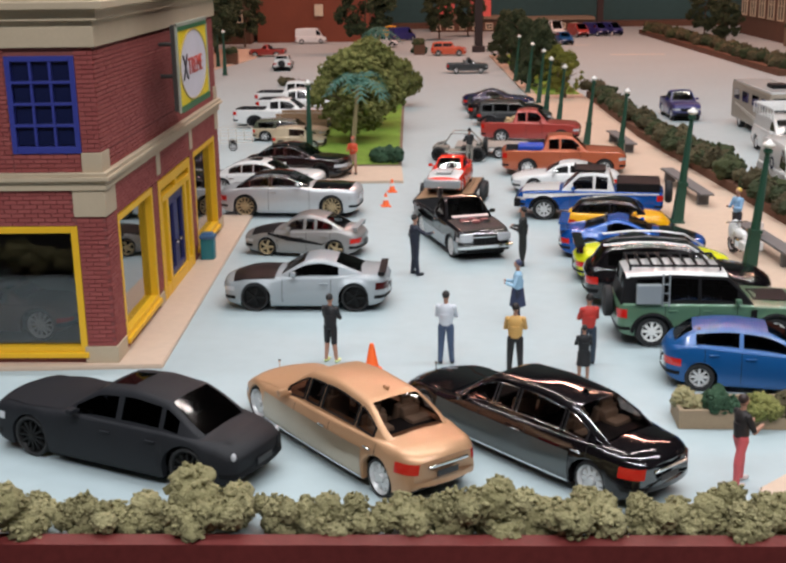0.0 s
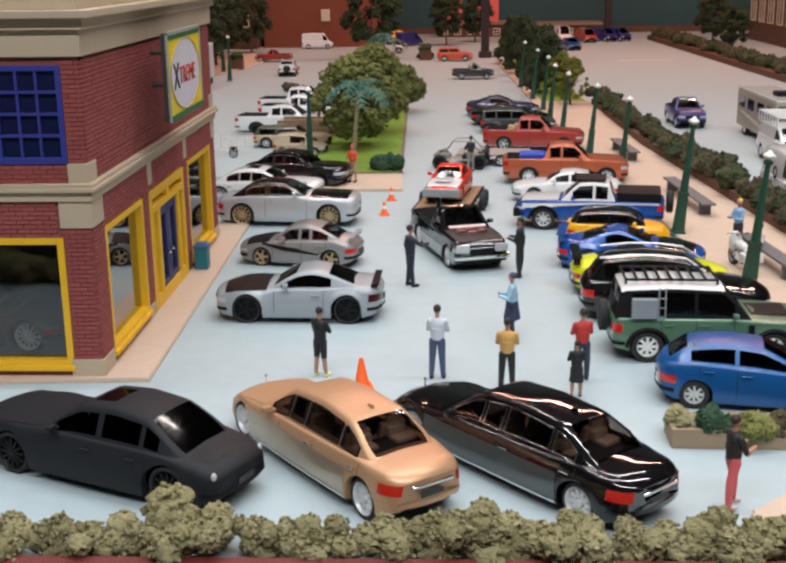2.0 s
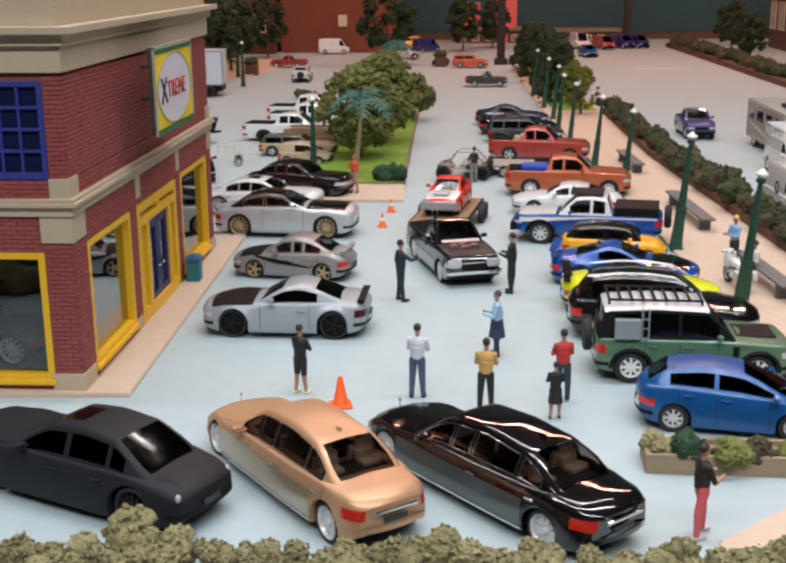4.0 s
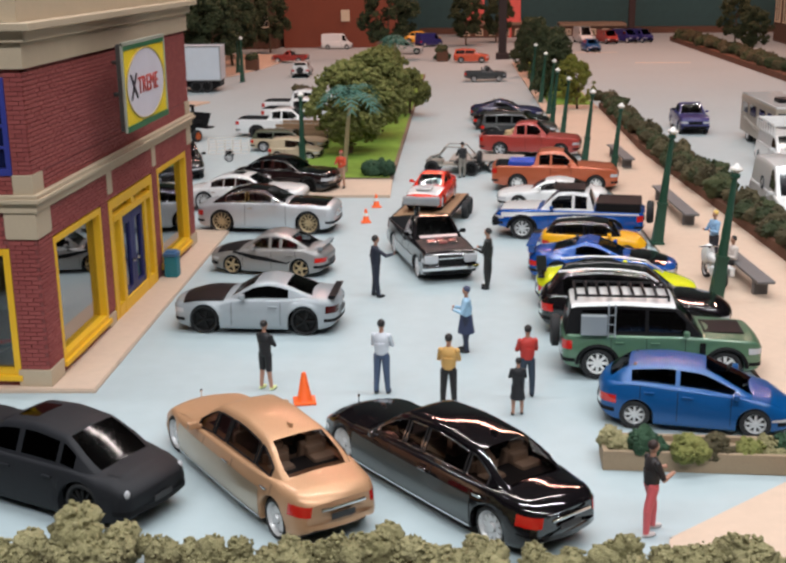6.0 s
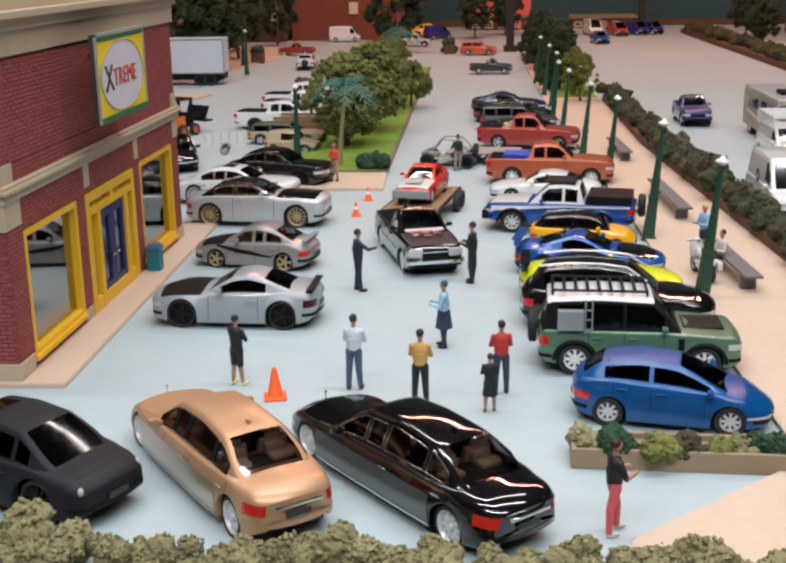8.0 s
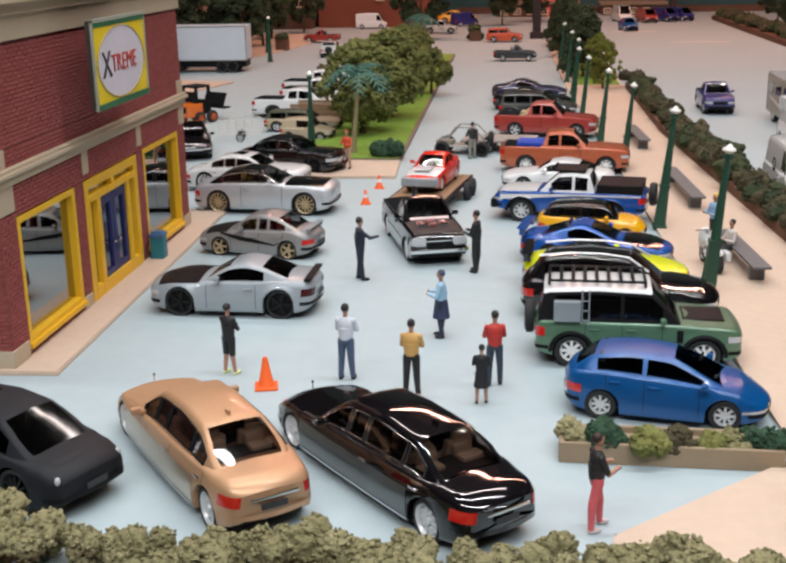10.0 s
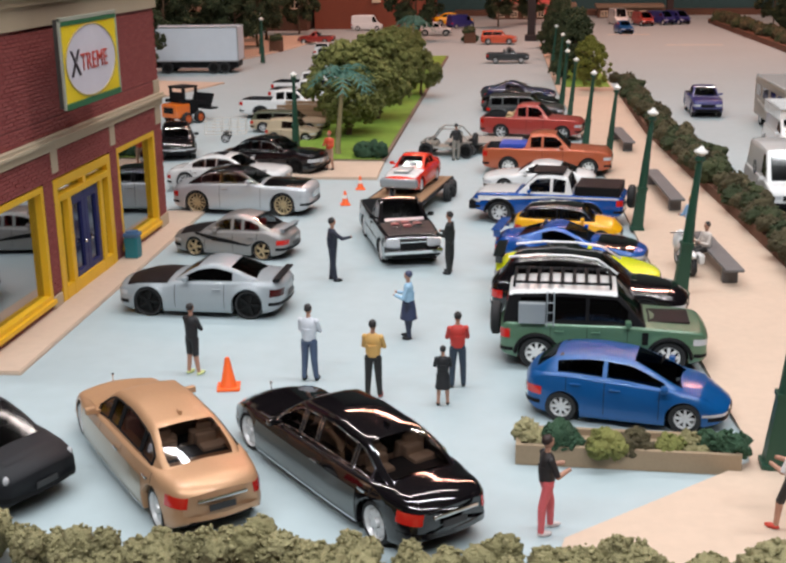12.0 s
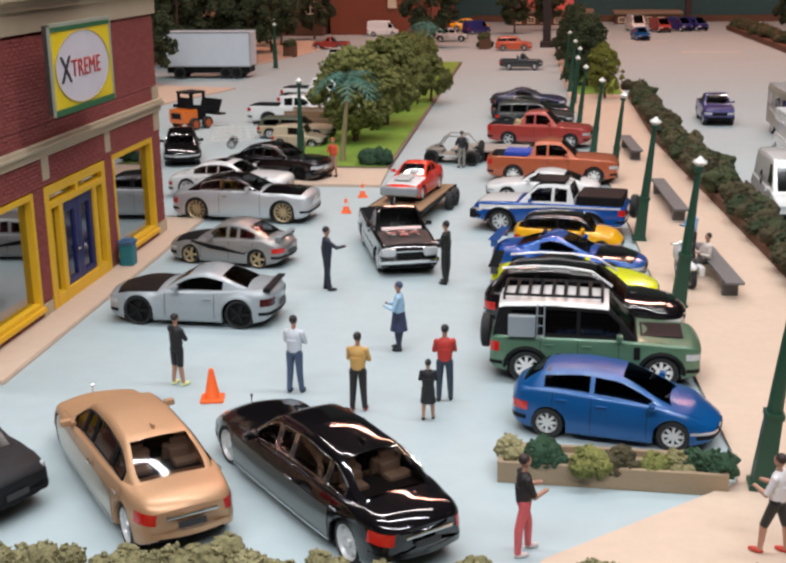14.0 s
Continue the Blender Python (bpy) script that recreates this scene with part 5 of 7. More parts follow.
part("trough", bm, mat("planter_tan", (0.30, 0.22, 0.14), 0.8, vary=0.1, bump=0.2), pl, "tan trough")
for px_, mm, s, h in ((-1.75, OLIVE, 0.55, 0.5), (-1.0, BOTTLE, 0.75, 0.62), (-0.35, MIDGREEN, 0.55, 0.42), (0.2, BROWNGREEN, 0.45, 0.45), (0.75, MIDGREEN, 0.28, 0.3), (1.25, OLIVE, 0.28, 0.25), (1.7, BOTTLE, 0.62, 0.42)):
    bm = bush_bm(rng, 0.45 * s, 0.22, h * 0.6, 6, 0.24 * (0.6 + s * 0.6), 16)
    o = part("shrub", bm, mm, pl, mm.name.replace("_", " ") + " shrub", sharp=80)
    o.matrix_basis = at(px_, -0.08 if px_ != -0.35 else -0.34, 0.26)

# hedge in a long brown planter beside the sidewalk
bm = BM()
prism(bm, [(13.3, 22.0), (14.4, 22.0), (12.0, 59.3), (11.5, 77), (10.35, 77), (10.68, 59.3), (12.55, 34.4)], 0.002, 0.46)
tagged(part("planter_bed", bm, SOIL), "long brown planter bed along the sidewalk", "planter bed", kind="structure")
ROW = []
for k in range(4):
    ROW.append(tagged(part("bush", bush_bm(rng, 0.38, 0.38, 0.6, 7, 0.28, 12), BROWNGREEN if k % 2 else DARKGREEN, sharp=80), "dark brown-green foam bush in the planter bed", "bush", "planter hedge"))
i = 0
y = 23.0
while y < 77:
    cx = np.interp(y, [22, 34.4, 59.3, 77], [13.85, 13.0, 11.3, 10.9])
    s = rng.uniform(0.85, 1.25)
    m = at(cx + rng.uniform(-0.15, 0.15), y, 0.40, rng.uniform(0, 360)) @ Matrix.Diagonal((s, s, s * rng.uniform(0.8, 1.1), 1))
    if i < 4:
        ROW[i].matrix_basis = m
    else:
        o = ROW[i % 4].copy()
        scene.collection.objects.link(o)
        o.matrix_basis = m
    y += rng.uniform(0.75, 1.0)
    i += 1


def tree(x, y, h, w, leaf, label, seed, clumps=70, trunk=0.16, low=0.28, kind="round", name="tree"):
    r = random.Random(seed)
    t = thing(name, x, y, 0.1, r.uniform(0, 360), label, "tree", "model trees")
    bm = BM()
    top = h * 0.7
    px0 = Vector((0, 0, 0))
    for k in range(5):
        p1 = Vector((r.uniform(-0.1, 0.1), r.uniform(-0.1, 0.1), top * (k + 1) / 5))
        tube(bm, px0, p1, trunk * (1 - k * 0.15), trunk * (1 - (k + 1) * 0.15), 8)
        px0 = p1
        if k > 0:
            for _ in range(2):
                a = r.uniform(0, 6.28)
                tube(bm, p1, p1 + Vector((math.cos(a) * w * 0.35, math.sin(a) * w * 0.35, h * 0.12)), trunk * 0.35, trunk * 0.1, 6)
    part("trunk", bm, BARK, t)
    bm = BM()
    for k in range(clumps):
        f = r.random()
        z = h * (low + (1 - low) * f)
        prof = math.sin(math.pi * (0.12 + 0.86 * f)) ** 0.7 if kind == "round" else (1 - f) ** 0.6 * 0.95 + 0.08
        rad = w / 2 * prof * math.sqrt(r.uniform(0.25, 1.0))
        a = r.uniform(0, 6.28)
        c = (math.cos(a) * rad, math.sin(a) * rad, z - h * 0.06)
        q = w * 0.085 * r.uniform(0.5, 1.2)
        clump(bm, c, q * 0.8, r, 2)
        crumbs(bm, c, q * 1.15, r, 34, q * 0.24)
    part("crown", bm, leaf, t, sharp=80)
    return t


t0 = tree(-4.0, 58.0, 4.7, 4.1, MIDGREEN, "leafy green tree with a full round crown", 3, 120)
t1 = tree(-3.3, 63.5, 4.7, 3.9, MIDGREEN, "leafy green tree with a full round crown", 8, 110)
for x, y, s, rz, src in ((-4.1, 69.5, 0.9, 70, t0), (-1.9, 73.6, 0.62, 130, t1), (-4.2, 77.5, 0.85, 200, t1), (-4.4, 85.5, 0.72, 20, t0), (-4.9, 94, 0.65, 290, t1)):
    copy_thing(src, at(x, y, 0.1, rz) @ Matrix.Diagonal((s, s, s, 1)))
td = tree(-6.5, 116, 8.0, 6.0, DARKGREEN, "tall dark green tree beside the brick warehouse", 11, 80)
copy_thing(td, at(-20.5, 100, 0.1, 40) @ Matrix.Diagonal((0.95, 0.95, 0.95, 1)))
for x, y, s, rz in ((-23.5, 104, 1.0, 80), (-25.5, 96, 1.1, 190), (-21.0, 110, 0.9, 120), (-22.0, 118, 0.85, 250), (-20.2, 126, 0.8, 10), (-28.5, 105, 1.2, 300), (-30, 96, 1.25, 140), (1.0, 135, 0.75, 30), (4.5, 140, 0.7, 99), (29.5, 118, 0.6, 60), (30.5, 131, 0.7, 160), (33, 104, 0.6, 222), (-23.1, 82.3, 0.72, 33)):
    copy_thing(td, at(x, y, 0.1, rz) @ Matrix.Diagonal((s, s, s, 1)))
ty = tree(8.9, 76.5, 3.1, 2.3, LIMEGREEN, "small yellow-green rounded street tree", 17, 60, 0.1, 0.2)
tc_ = tree(7.9, 83, 4.4, 3.2, DARKGREEN, "dark green conical street tree", 21, 90, 0.12, 0.12, "cone")
for x, y, s, rz in ((8.3, 88.5, 1.05, 50), (7.6, 94, 1.0, 120), (7.4, 99, 1.1, 200), (7.2, 104, 1.0, 300), (7.0, 109, 1.0, 20)):
    copy_thing(tc_, at(x, y, 0.1, rz) @ Matrix.Diagonal((s, s, s, 1)))
copy_thing(ty, at(8.9, 81.5, 0.1, 100))
for x, y, w in ((-2.05, 51.9, 1.0), (-10.6, 86.5, 1.2), (-1.2, 116, 1.0)):
    o = part("bush", bush_bm(rng, w * 0.6, 0.3, 0.6, 9, 0.3, 12), BOTTLE if w == 1.0 else BROWNGREEN, sharp=80)
    o.matrix_basis = at(x, y, 0.15 if y < 60 else 0.0)
    tagged(o, "low rounded dark green foam shrub", "bush")


def palm(x, y, h):
    t = thing("palm_tree", x, y, 0.12, 0, "small palm tree with blue-green plastic fronds", "palm tree")
    bm = BM()
    p = Vector((0, 0, 0))
    for k in range(8):
        q = Vector((0.045 * k, 0, h * 0.86 * (k + 1) / 8))
        tube(bm, p, q, 0.15 - 0.009 * k, 0.125 - 0.009 * k, 10)
        p = q
    part("trunk", bm, PALMBARK, t, "tan ringed trunk")
    for i in range(13):
        a = 2 * math.pi * i / 13 + rng.uniform(-0.15, 0.15)
        L, rise = rng.uniform(1.15, 1.75), rng.uniform(0.3, 0.75)
        bm = BM()
        prev = None
        d, n = Vector((math.cos(a), math.sin(a), 0)), Vector((-math.sin(a), math.cos(a), 0))
        pts = [p + d * L * s + Vector((0, 0, rise * math.sin(s * 2.2) * 1.2 - 0.95 * s * s)) for s in np.linspace(0, 1, 10)]
        for k, (u0, u1) in enumerate(zip(pts, pts[1:])):
            tube(bm, u0, u1, 0.03 * (1 - k / 11), 0.03 * (1 - (k + 1) / 11), 5)
            ll = 0.55 * math.sin(math.pi * (k + 1.2) / 11)
            for s in (1, -1):
                e = u1 + n * s * ll + d * 0.18 - Vector((0, 0, 0.12))
                f = [bm.verts.new(v) for v in (u0, u0 * 0.45 + u1 * 0.55, e)]
                bm.faces.new(f)
        part("frond", bm, PALMLEAF, t)
    return t


pa = palm(-3.65, 52.6, 4.1)
copy_thing(pa, at(-4.0, 88, 0.12, 60) @ Matrix.Diagonal((0.95, 0.95, 1.0, 1)))

# ---- street furniture ----
GREENIRON = mat("green_post_paint", (0.012, 0.060, 0.035), 0.45, vary=0.1)
GLOBE = mat("frosted_globe", (0.82, 0.80, 0.76), 0.25, coat=0.5)


def lamp_post(x, y, rz=0):
    t = thing("street_lamp", x, y, 0.09, rz, "dark green street lamp with a flat white globe", "street lamp", "street lamps")
    bm = BM()
    box(bm, 0, 0, 0.05, 0.46, 0.46, 0.10, 0.02)
    for z0, z1, w0, w1 in ((0.08, 1.35, 0.36, 0.28), (1.35, 1.45, 0.33, 0.33)):
        lo_ = [bm.verts.new((sx * w0 / 2, sy * w0 / 2, z0)) for sx, sy in ((-1, -1), (1, -1), (1, 1), (-1, 1))]
        hi_ = [bm.verts.new((sx * w1 / 2, sy * w1 / 2, z1)) for sx, sy in ((-1, -1), (1, -1), (1, 1), (-1, 1))]
        bm.faces.new(hi_)
        bm.faces.new(lo_[::-1])
        for k in range(4):
            bm.faces.new((lo_[k], lo_[(k + 1) % 4], hi_[(k + 1) % 4], hi_[k]))
    part("base", bm, GREENIRON, t)
    bm = BM()
    lathe(bm, [(0.14, 1.43), (0.13, 2.0), (0.095, 3.0), (0.075, 3.62), (0.14, 3.66), (0.14, 3.74), (0.08, 3.78)], 10)
    part("shaft", bm, GREENIRON, t)
    bm = BM()
    lathe(bm, [(0.07, 3.77), (0.13, 3.82), (0.19, 3.88), (0.17, 3.93), (0.09, 3.97), (0.05, 4.03), (0.01, 4.05)], 16)
    part("globe", bm, GLOBE, t, "flat white globe")
    return t


la = lamp_post(8.6, 39.4)
la.matrix_basis = at(8.6, 39.4, 0.09) @ pose(0, 0, 0, 0, 5.0, 0)
for x, y, rz, s in ((9.15, 32.2, 3, 1.0), (9.55, 21.5, -2, 1.0), (8.25, 50.3, 1, 0.87), (7.57, 55.8, 2, 0.87), (7.02, 63.3, -3, 0.84), (6.65, 67, 2, 0.87), (6.9, 74, 0, 0.85), (6.7, 80, 0, 0.85), (6.4, 88, 0, 0.85), (-5.7, 53.2, 0, 0.92), (-17.0, 95, 0, 0.9), (-19.0, 103, 0, 0.9)):
    copy_thing(la, at(x, y, 0.09, rz) @ pose(0, 0, 0, 0, 5.0 if x > 0 else 0, 0) @ Matrix.Diagonal((s, s, s, 1)))
BENCHMAT = mat("bench_grey", (0.13, 0.125, 0.125), 0.7, vary=0.12)


def bench(x, y, rz, L):
    t = thing("bench", x, y, 0.1, rz, "plain grey backless bench on two block legs", "bench", "benches")
    bm = BM()
    box(bm, 0, 0, 0.47, 0.52, L, 0.08, 0.02)
    part("seat", bm, BENCHMAT, t)
    for s in (-1, 1):
        bm = BM()
        box(bm, 0, s * (L / 2 - 0.55), 0.22, 0.42, 0.2, 0.44, 0.02)
        part("leg", bm, BENCHMAT, t)


bench(10.0, 44.6, 4, 5.6)
bench(10.5, 35.0, 5, 4.4)
bench(9.3, 56.0, 4, 4.4)
CONE = paint("orange_cone_plastic", (0.90, 0.13, 0.02), 0.45, coat=0.1)


def cone(x, y, stripe=False):
    t = thing("traffic_cone", x, y, 0, 12, "orange plastic traffic cone" + (" with a white band" if stripe else " standing on the road"), "traffic cone", "traffic cones")
    t.scale = (0.75, 0.75, 0.75) if stripe else (1, 1, 1)
    bm = BM()
    lathe(bm, [(0.19, 0.06), (0.17, 0.09), (0.055, 0.68), (0.04, 0.71), (0.01, 0.715)], 16)
    part("body", bm, CONE, t)
    bm = BM()
    box(bm, 0, 0, 0.03, 0.50, 0.50, 0.06, 0.02)
    part("foot", bm, CONE, t)
    if stripe:
        bm = BM()
        lathe(bm, [(0.128, 0.34), (0.096, 0.50)], 16)
        part("band", bm, mat("cone_white", (0.8, 0.78, 0.75), 0.5), t, "white band")


cone(-1.38, 24.6)
cone(-1.75, 42.9, True)
cone(-1.6, 45.7, True)

# ---- small toy figures, plain shapes ----
TOY = {}


def toy_mat(c):
    key = tuple(c)
    if key not in TOY:
        TOY[key] = mat("toy_paint_%d" % len(TOY), c, 0.6, vary=0.12, scale=14)
    return TOY[key]


SKIN, DARKHAIR = (0.42, 0.22, 0.15), (0.018, 0.014, 0.013)


def toy_figure(x, y, rz, h, shirt, trousers, shoes, label, hair=DARKHAIR, pose_="crossed", shorts=False, skirt=None, z=0.0, sit=False, sleeve=None, stride=0.0):
    """A plain painted figure, front towards +x before the turn, joined in one mesh."""
    bm = BM()
    k = h / 1.75
    leg_col = 5 if shorts else 1
    hip = 0.92
    zz = -0.45 if sit else 0.0
    for s in (1, -1):
        hx, kx, fx = 0, (0.42 if sit else 0.02 * s + stride * 0.6 * s), (0.5 if sit else -0.03 * s + stride * s)
        kz = (hip - 0.03) if sit else 0.50
        p0, p1, p2 = (hx, s * 0.09, hip), (kx, s * 0.115, kz), (fx, s * 0.13, 0.45 if sit else 0.07)
        tube(bm, p0, p1, 0.098, 0.075, 10, 1)
        tube(bm, p1, p2, 0.066 if leg_col == 5 else 0.075, 0.042 if leg_col == 5 else 0.055, 10, leg_col)
        ball(bm, p1, 0.074, 1, 1)
        ball(bm, (fx + 0.06, s * 0.135, (0.42 if sit else 0.045)), (0.135, 0.052, 0.05), 2, 2)
    ball(bm, (0, 0, hip + 0.02), (0.125, 0.17, 0.12), 2, 1)
    tube(bm, (0, 0, hip + 0.03), (0.0, 0, 1.22), 0.135, 0.155, 12, 0)
    ball(bm, (0.0, 0, 1.29), (0.122, 0.19, 0.18), 3, 0)
    ball(bm, (0.005, 0, 1.06), (0.128, 0.165, 0.22), 3, 0)
    ball(bm, (0.0, 0, 1.18), (0.124, 0.178, 0.22), 3, 0)
    if skirt:
        tube(bm, (0, 0, 0.52), (0, 0, 1.0), 0.22, 0.15, 12, 4)
    for s in (1, -1):
        sh = Vector((0, s * 0.175, 1.37))
        if pose_ == "crossed":
            el, wr = Vector((0.09, s * 0.225, 1.14)), Vector((0.17, -s * 0.02, 1.17))
        elif pose_ == "point" and s == -1:
            el, wr = Vector((0.20, s * 0.30, 1.22)), Vector((0.44, s * 0.26, 1.24))
        elif pose_ == "forward":
            el, wr = Vector((0.10, s * 0.24, 1.10)), Vector((0.33, s * 0.14, 1.16))
        else:
            el, wr = Vector((-0.03, s * 0.27, 1.12)), Vector((0.04, s * 0.25, 0.88))
        ball(bm, sh, 0.068, 2, 0)
        ball(bm, el, 0.050, 2, 0 if not sleeve else 5)
        tube(bm, sh, el, 0.062, 0.050, 10, 0)
        tube(bm, el, wr, 0.048, 0.036, 10, 0 if not sleeve else 5)
        ball(bm, wr, 0.042, 1, 5)
    tube(bm, (0, 0, 1.42), (0.01, 0, 1.53), 0.055, 0.05, 8, 5)
    ball(bm, (0.015, 0, 1.63), (0.095, 0.078, 0.115), 2, 5)
    ball(bm, (-0.008, 0, 1.665), (0.100, 0.088, 0.098), 2, 3)
    for v in bm.verts:
        v.co = Vector((v.co.x * k, v.co.y * k, (v.co.z + zz) * k))
    ob = part("toy_figure", bm, [toy_mat(c) for c in (shirt, trousers, shoes, hair, skirt or trousers, SKIN)], sharp=60)
    ob.matrix_basis = at(x, y, z, rz)
    return tagged(ob, label, "toy figure", "toy figures")


BLK = (0.012, 0.012, 0.014)
toy_figure(-2.38, 25.35, 62, 1.68, BLK, BLK, (0.75, 0.80, 0.35), "small toy figure in black shirt and shorts", shorts=True)
toy_figure(0.32, 25.2, 80, 1.78, (0.62, 0.65, 0.70), (0.06, 0.09, 0.16), BLK, "small toy figure in pale grey shirt and blue jeans")
toy_figure(1.86, 24.35, 85, 1.74, (0.62, 0.36, 0.11), (0.015, 0.013, 0.013), (0.30, 0.06, 0.04), "small toy figure in mustard jacket and dark trousers")
toy_figure(3.60, 25.1, 100, 1.72, (0.52, 0.04, 0.03), (0.03, 0.045, 0.07), BLK, "small toy figure in red top and dark jeans", sleeve=True)
toy_figure(3.36, 24.05, 95, 1.32, BLK, BLK, BLK, "small toy child figure in black clothes", shorts=True, skirt=BLK)
toy_figure(2.20, 28.2, 178, 1.72, (0.33, 0.52, 0.68), (0.02, 0.025, 0.05), BLK, "small toy figure in pale blue shirt, cap and satchel", (0.05, 0.06, 0.12), "forward", skirt=(0.03, 0.04, 0.09))
toy_figure(-0.5, 33.0, 25, 1.86, (0.014, 0.018, 0.035), (0.014, 0.018, 0.035), BLK, "small toy figure in navy suit pointing", pose_="point")
toy_figure(2.78, 34.0, 165, 1.86, (0.013, 0.014, 0.013), (0.013, 0.014, 0.013), BLK, "small toy figure in dark suit pointing", pose_="forward")
toy_figure(5.45, 18.85, 20, 1.72, (0.02, 0.016, 0.016), (0.60, 0.11, 0.12), (0.6, 0.5, 0.48), "small toy figure in black top and red trousers", (0.03, 0.015, 0.012), "forward", sleeve=True, stride=0.16)
toy_figure(9.35, 19.15, 150, 1.7, (0.70, 0.66, 0.66), (0.02, 0.018, 0.018), (0.5, 0.05, 0.03), "small toy figure in white top and black shorts", (0.03, 0.015, 0.012), "forward", shorts=True, z=0.1, sleeve=True, stride=0.2)
toy_figure(-3.4, 49.1, 250, 1.65, (0.60, 0.08, 0.03), (0.45, 0.28, 0.2), BLK, "small toy figure in orange top on the island", (0.40, 0.06, 0.03), "forward", z=0.12, shorts=True)
toy_figure(1.75, 52.2, 120, 1.65, (0.02, 0.02, 0.022), (0.25, 0.23, 0.2), BLK, "small toy figure in black jacket by the buggy", pose_="forward")
toy_figure(10.25, 35.3, 205, 1.7, (0.62, 0.55, 0.5), (0.02, 0.02, 0.02), BLK, "small toy figure in pale top sitting on the bench", pose_="forward", sit=True, z=0.1)
toy_figure(9.95, 36.7, 210, 1.75, (0.25, 0.42, 0.62), (0.03, 0.03, 0.04), BLK, "small toy figure in blue shirt with yellow helmet", (0.75, 0.5, 0.12), "forward", z=0.1)
# white toy motorcycle
mc = thing("motorcycle", 9.55, 34.5, 0.1, 100, "white toy motorcycle with black tyres", "motorcycle")
for v in (-0.62, 0.62):
    add_wheel(mc, v, -0.02, 0.30, 0.14, "steel", SILVER_RIM)
bm = BM()
ball(bm, (0.12, 0, 0.72), (0.38, 0.16, 0.16), 2)
ball(bm, (0.55, 0, 0.75), (0.16, 0.22, 0.34), 2)
ball(bm, (-0.5, 0, 0.62), (0.42, 0.15, 0.12), 2)
for s in (1, -1):
    box(bm, -0.62, s * 0.24, 0.52, 0.42, 0.16, 0.28, 0.05)
part("fairing", bm, WHITE, mc, "white fairing and cases")
bm = BM()
tube(bm, (0.62, 0, 0.3), (0.42, 0, 0.98), 0.04)
tube(bm, (0.42, -0.34, 1.02), (0.42, 0.34, 1.02), 0.025)
part("fork", bm, CHROME, mc, "chrome fork and handlebar")
bm = BM()
box(bm, 0.0, 0, 0.42, 0.5, 0.26, 0.3, 0.05)
part("engine", bm, CHROME, mc, "chrome engine")

# ---- more vehicles ----
def van(name, x, y, rz, label, L, W, H, body, group="parked model cars", wb=3.3, windows=()):
    h = L / 2
    return make_car(name, x, y, rz, label, "model van", L, W, H, wb, 0.36, [(-h, 1.15), (h - 1.2, 1.15), (h - 0.7, 1.12), (h - 0.2, 0.98), (h, 0.8)], (h - 0.55, h - 1.45, -h + 0.12, -h + 0.03), body,
                    windows=windows or ((h - 1.75, h - 1.0),), gc=0.25, rim="steel", square=True, tumble=0.10, glass=DARKGLASS, backlight=False, lights=(0.82, 0.9), taper=(0.12, 0.03), group=group, doors=(h - 0.95, h - 1.85), seats=False, shift=0.1)[0]


v1 = van("delivery_van", 14.12, 44.1, -89, "white high-roof delivery van with a small dark emblem", 4.5, 1.95, 2.15, WHITE, wb=2.7)
bm = BM()
for i in range(10):
    a = 2 * math.pi * i / 10
    box(bm, -0.1 + 0.2 * math.cos(a), -0.965, 1.35 + 0.2 * math.sin(a), 0.1, 0.02, 0.1)
part("emblem", bm, NAVY, v1, "dark round emblem")
van("delivery_van", -13.6, 132, 2, "white high-roof delivery van beside the brick warehouse", 5.4, 2.0, 2.35, WHITE).scale = (0.66, 0.7, 0.74)
# mustang on its trailer
tr = thing("car_trailer", 0.72, 43.1, 0, -99, "flat car trailer with a bare wooden deck and black frame", "trailer")
DECKWOOD = piece_mat("deck_planks", (0.26, 0.15, 0.08), (0.36, 0.23, 0.13))
for i in range(9):
    bm = BM()
    box(bm, 0, -1.0 + 0.25 * i, 0.66, 5.0, 0.235, 0.06, 0.01)
    part("plank", bm, DECKWOOD, tr)
bm = BM()
for s in (-1.16, 1.16):
    box(bm, 0, s, 0.62, 5.1, 0.09, 0.14, 0.02)
for v in (-2.5, 2.5):
    box(bm, v, 0, 0.60, 0.09, 2.3, 0.12, 0.02)
tube(bm, (2.5, 0.5, 0.56), (3.9, 0, 0.5), 0.06)
tube(bm, (2.5, -0.5, 0.56), (3.9, 0, 0.5), 0.06)
part("chassis", bm, BLACK_PLASTIC, tr, "black steel frame")
bm = BM()
box(bm, 2.75, 0.0, 0.9, 0.12, 0.22, 0.7, 0.02)
part("winch_post", bm, CHROME, tr)
for v in (-0.9, -1.7):
    for s in (1.35, -1.35):
        add_wheel(tr, v, s, 0.36, 0.26, "five", BLACK_RIM_AND_GAPS)
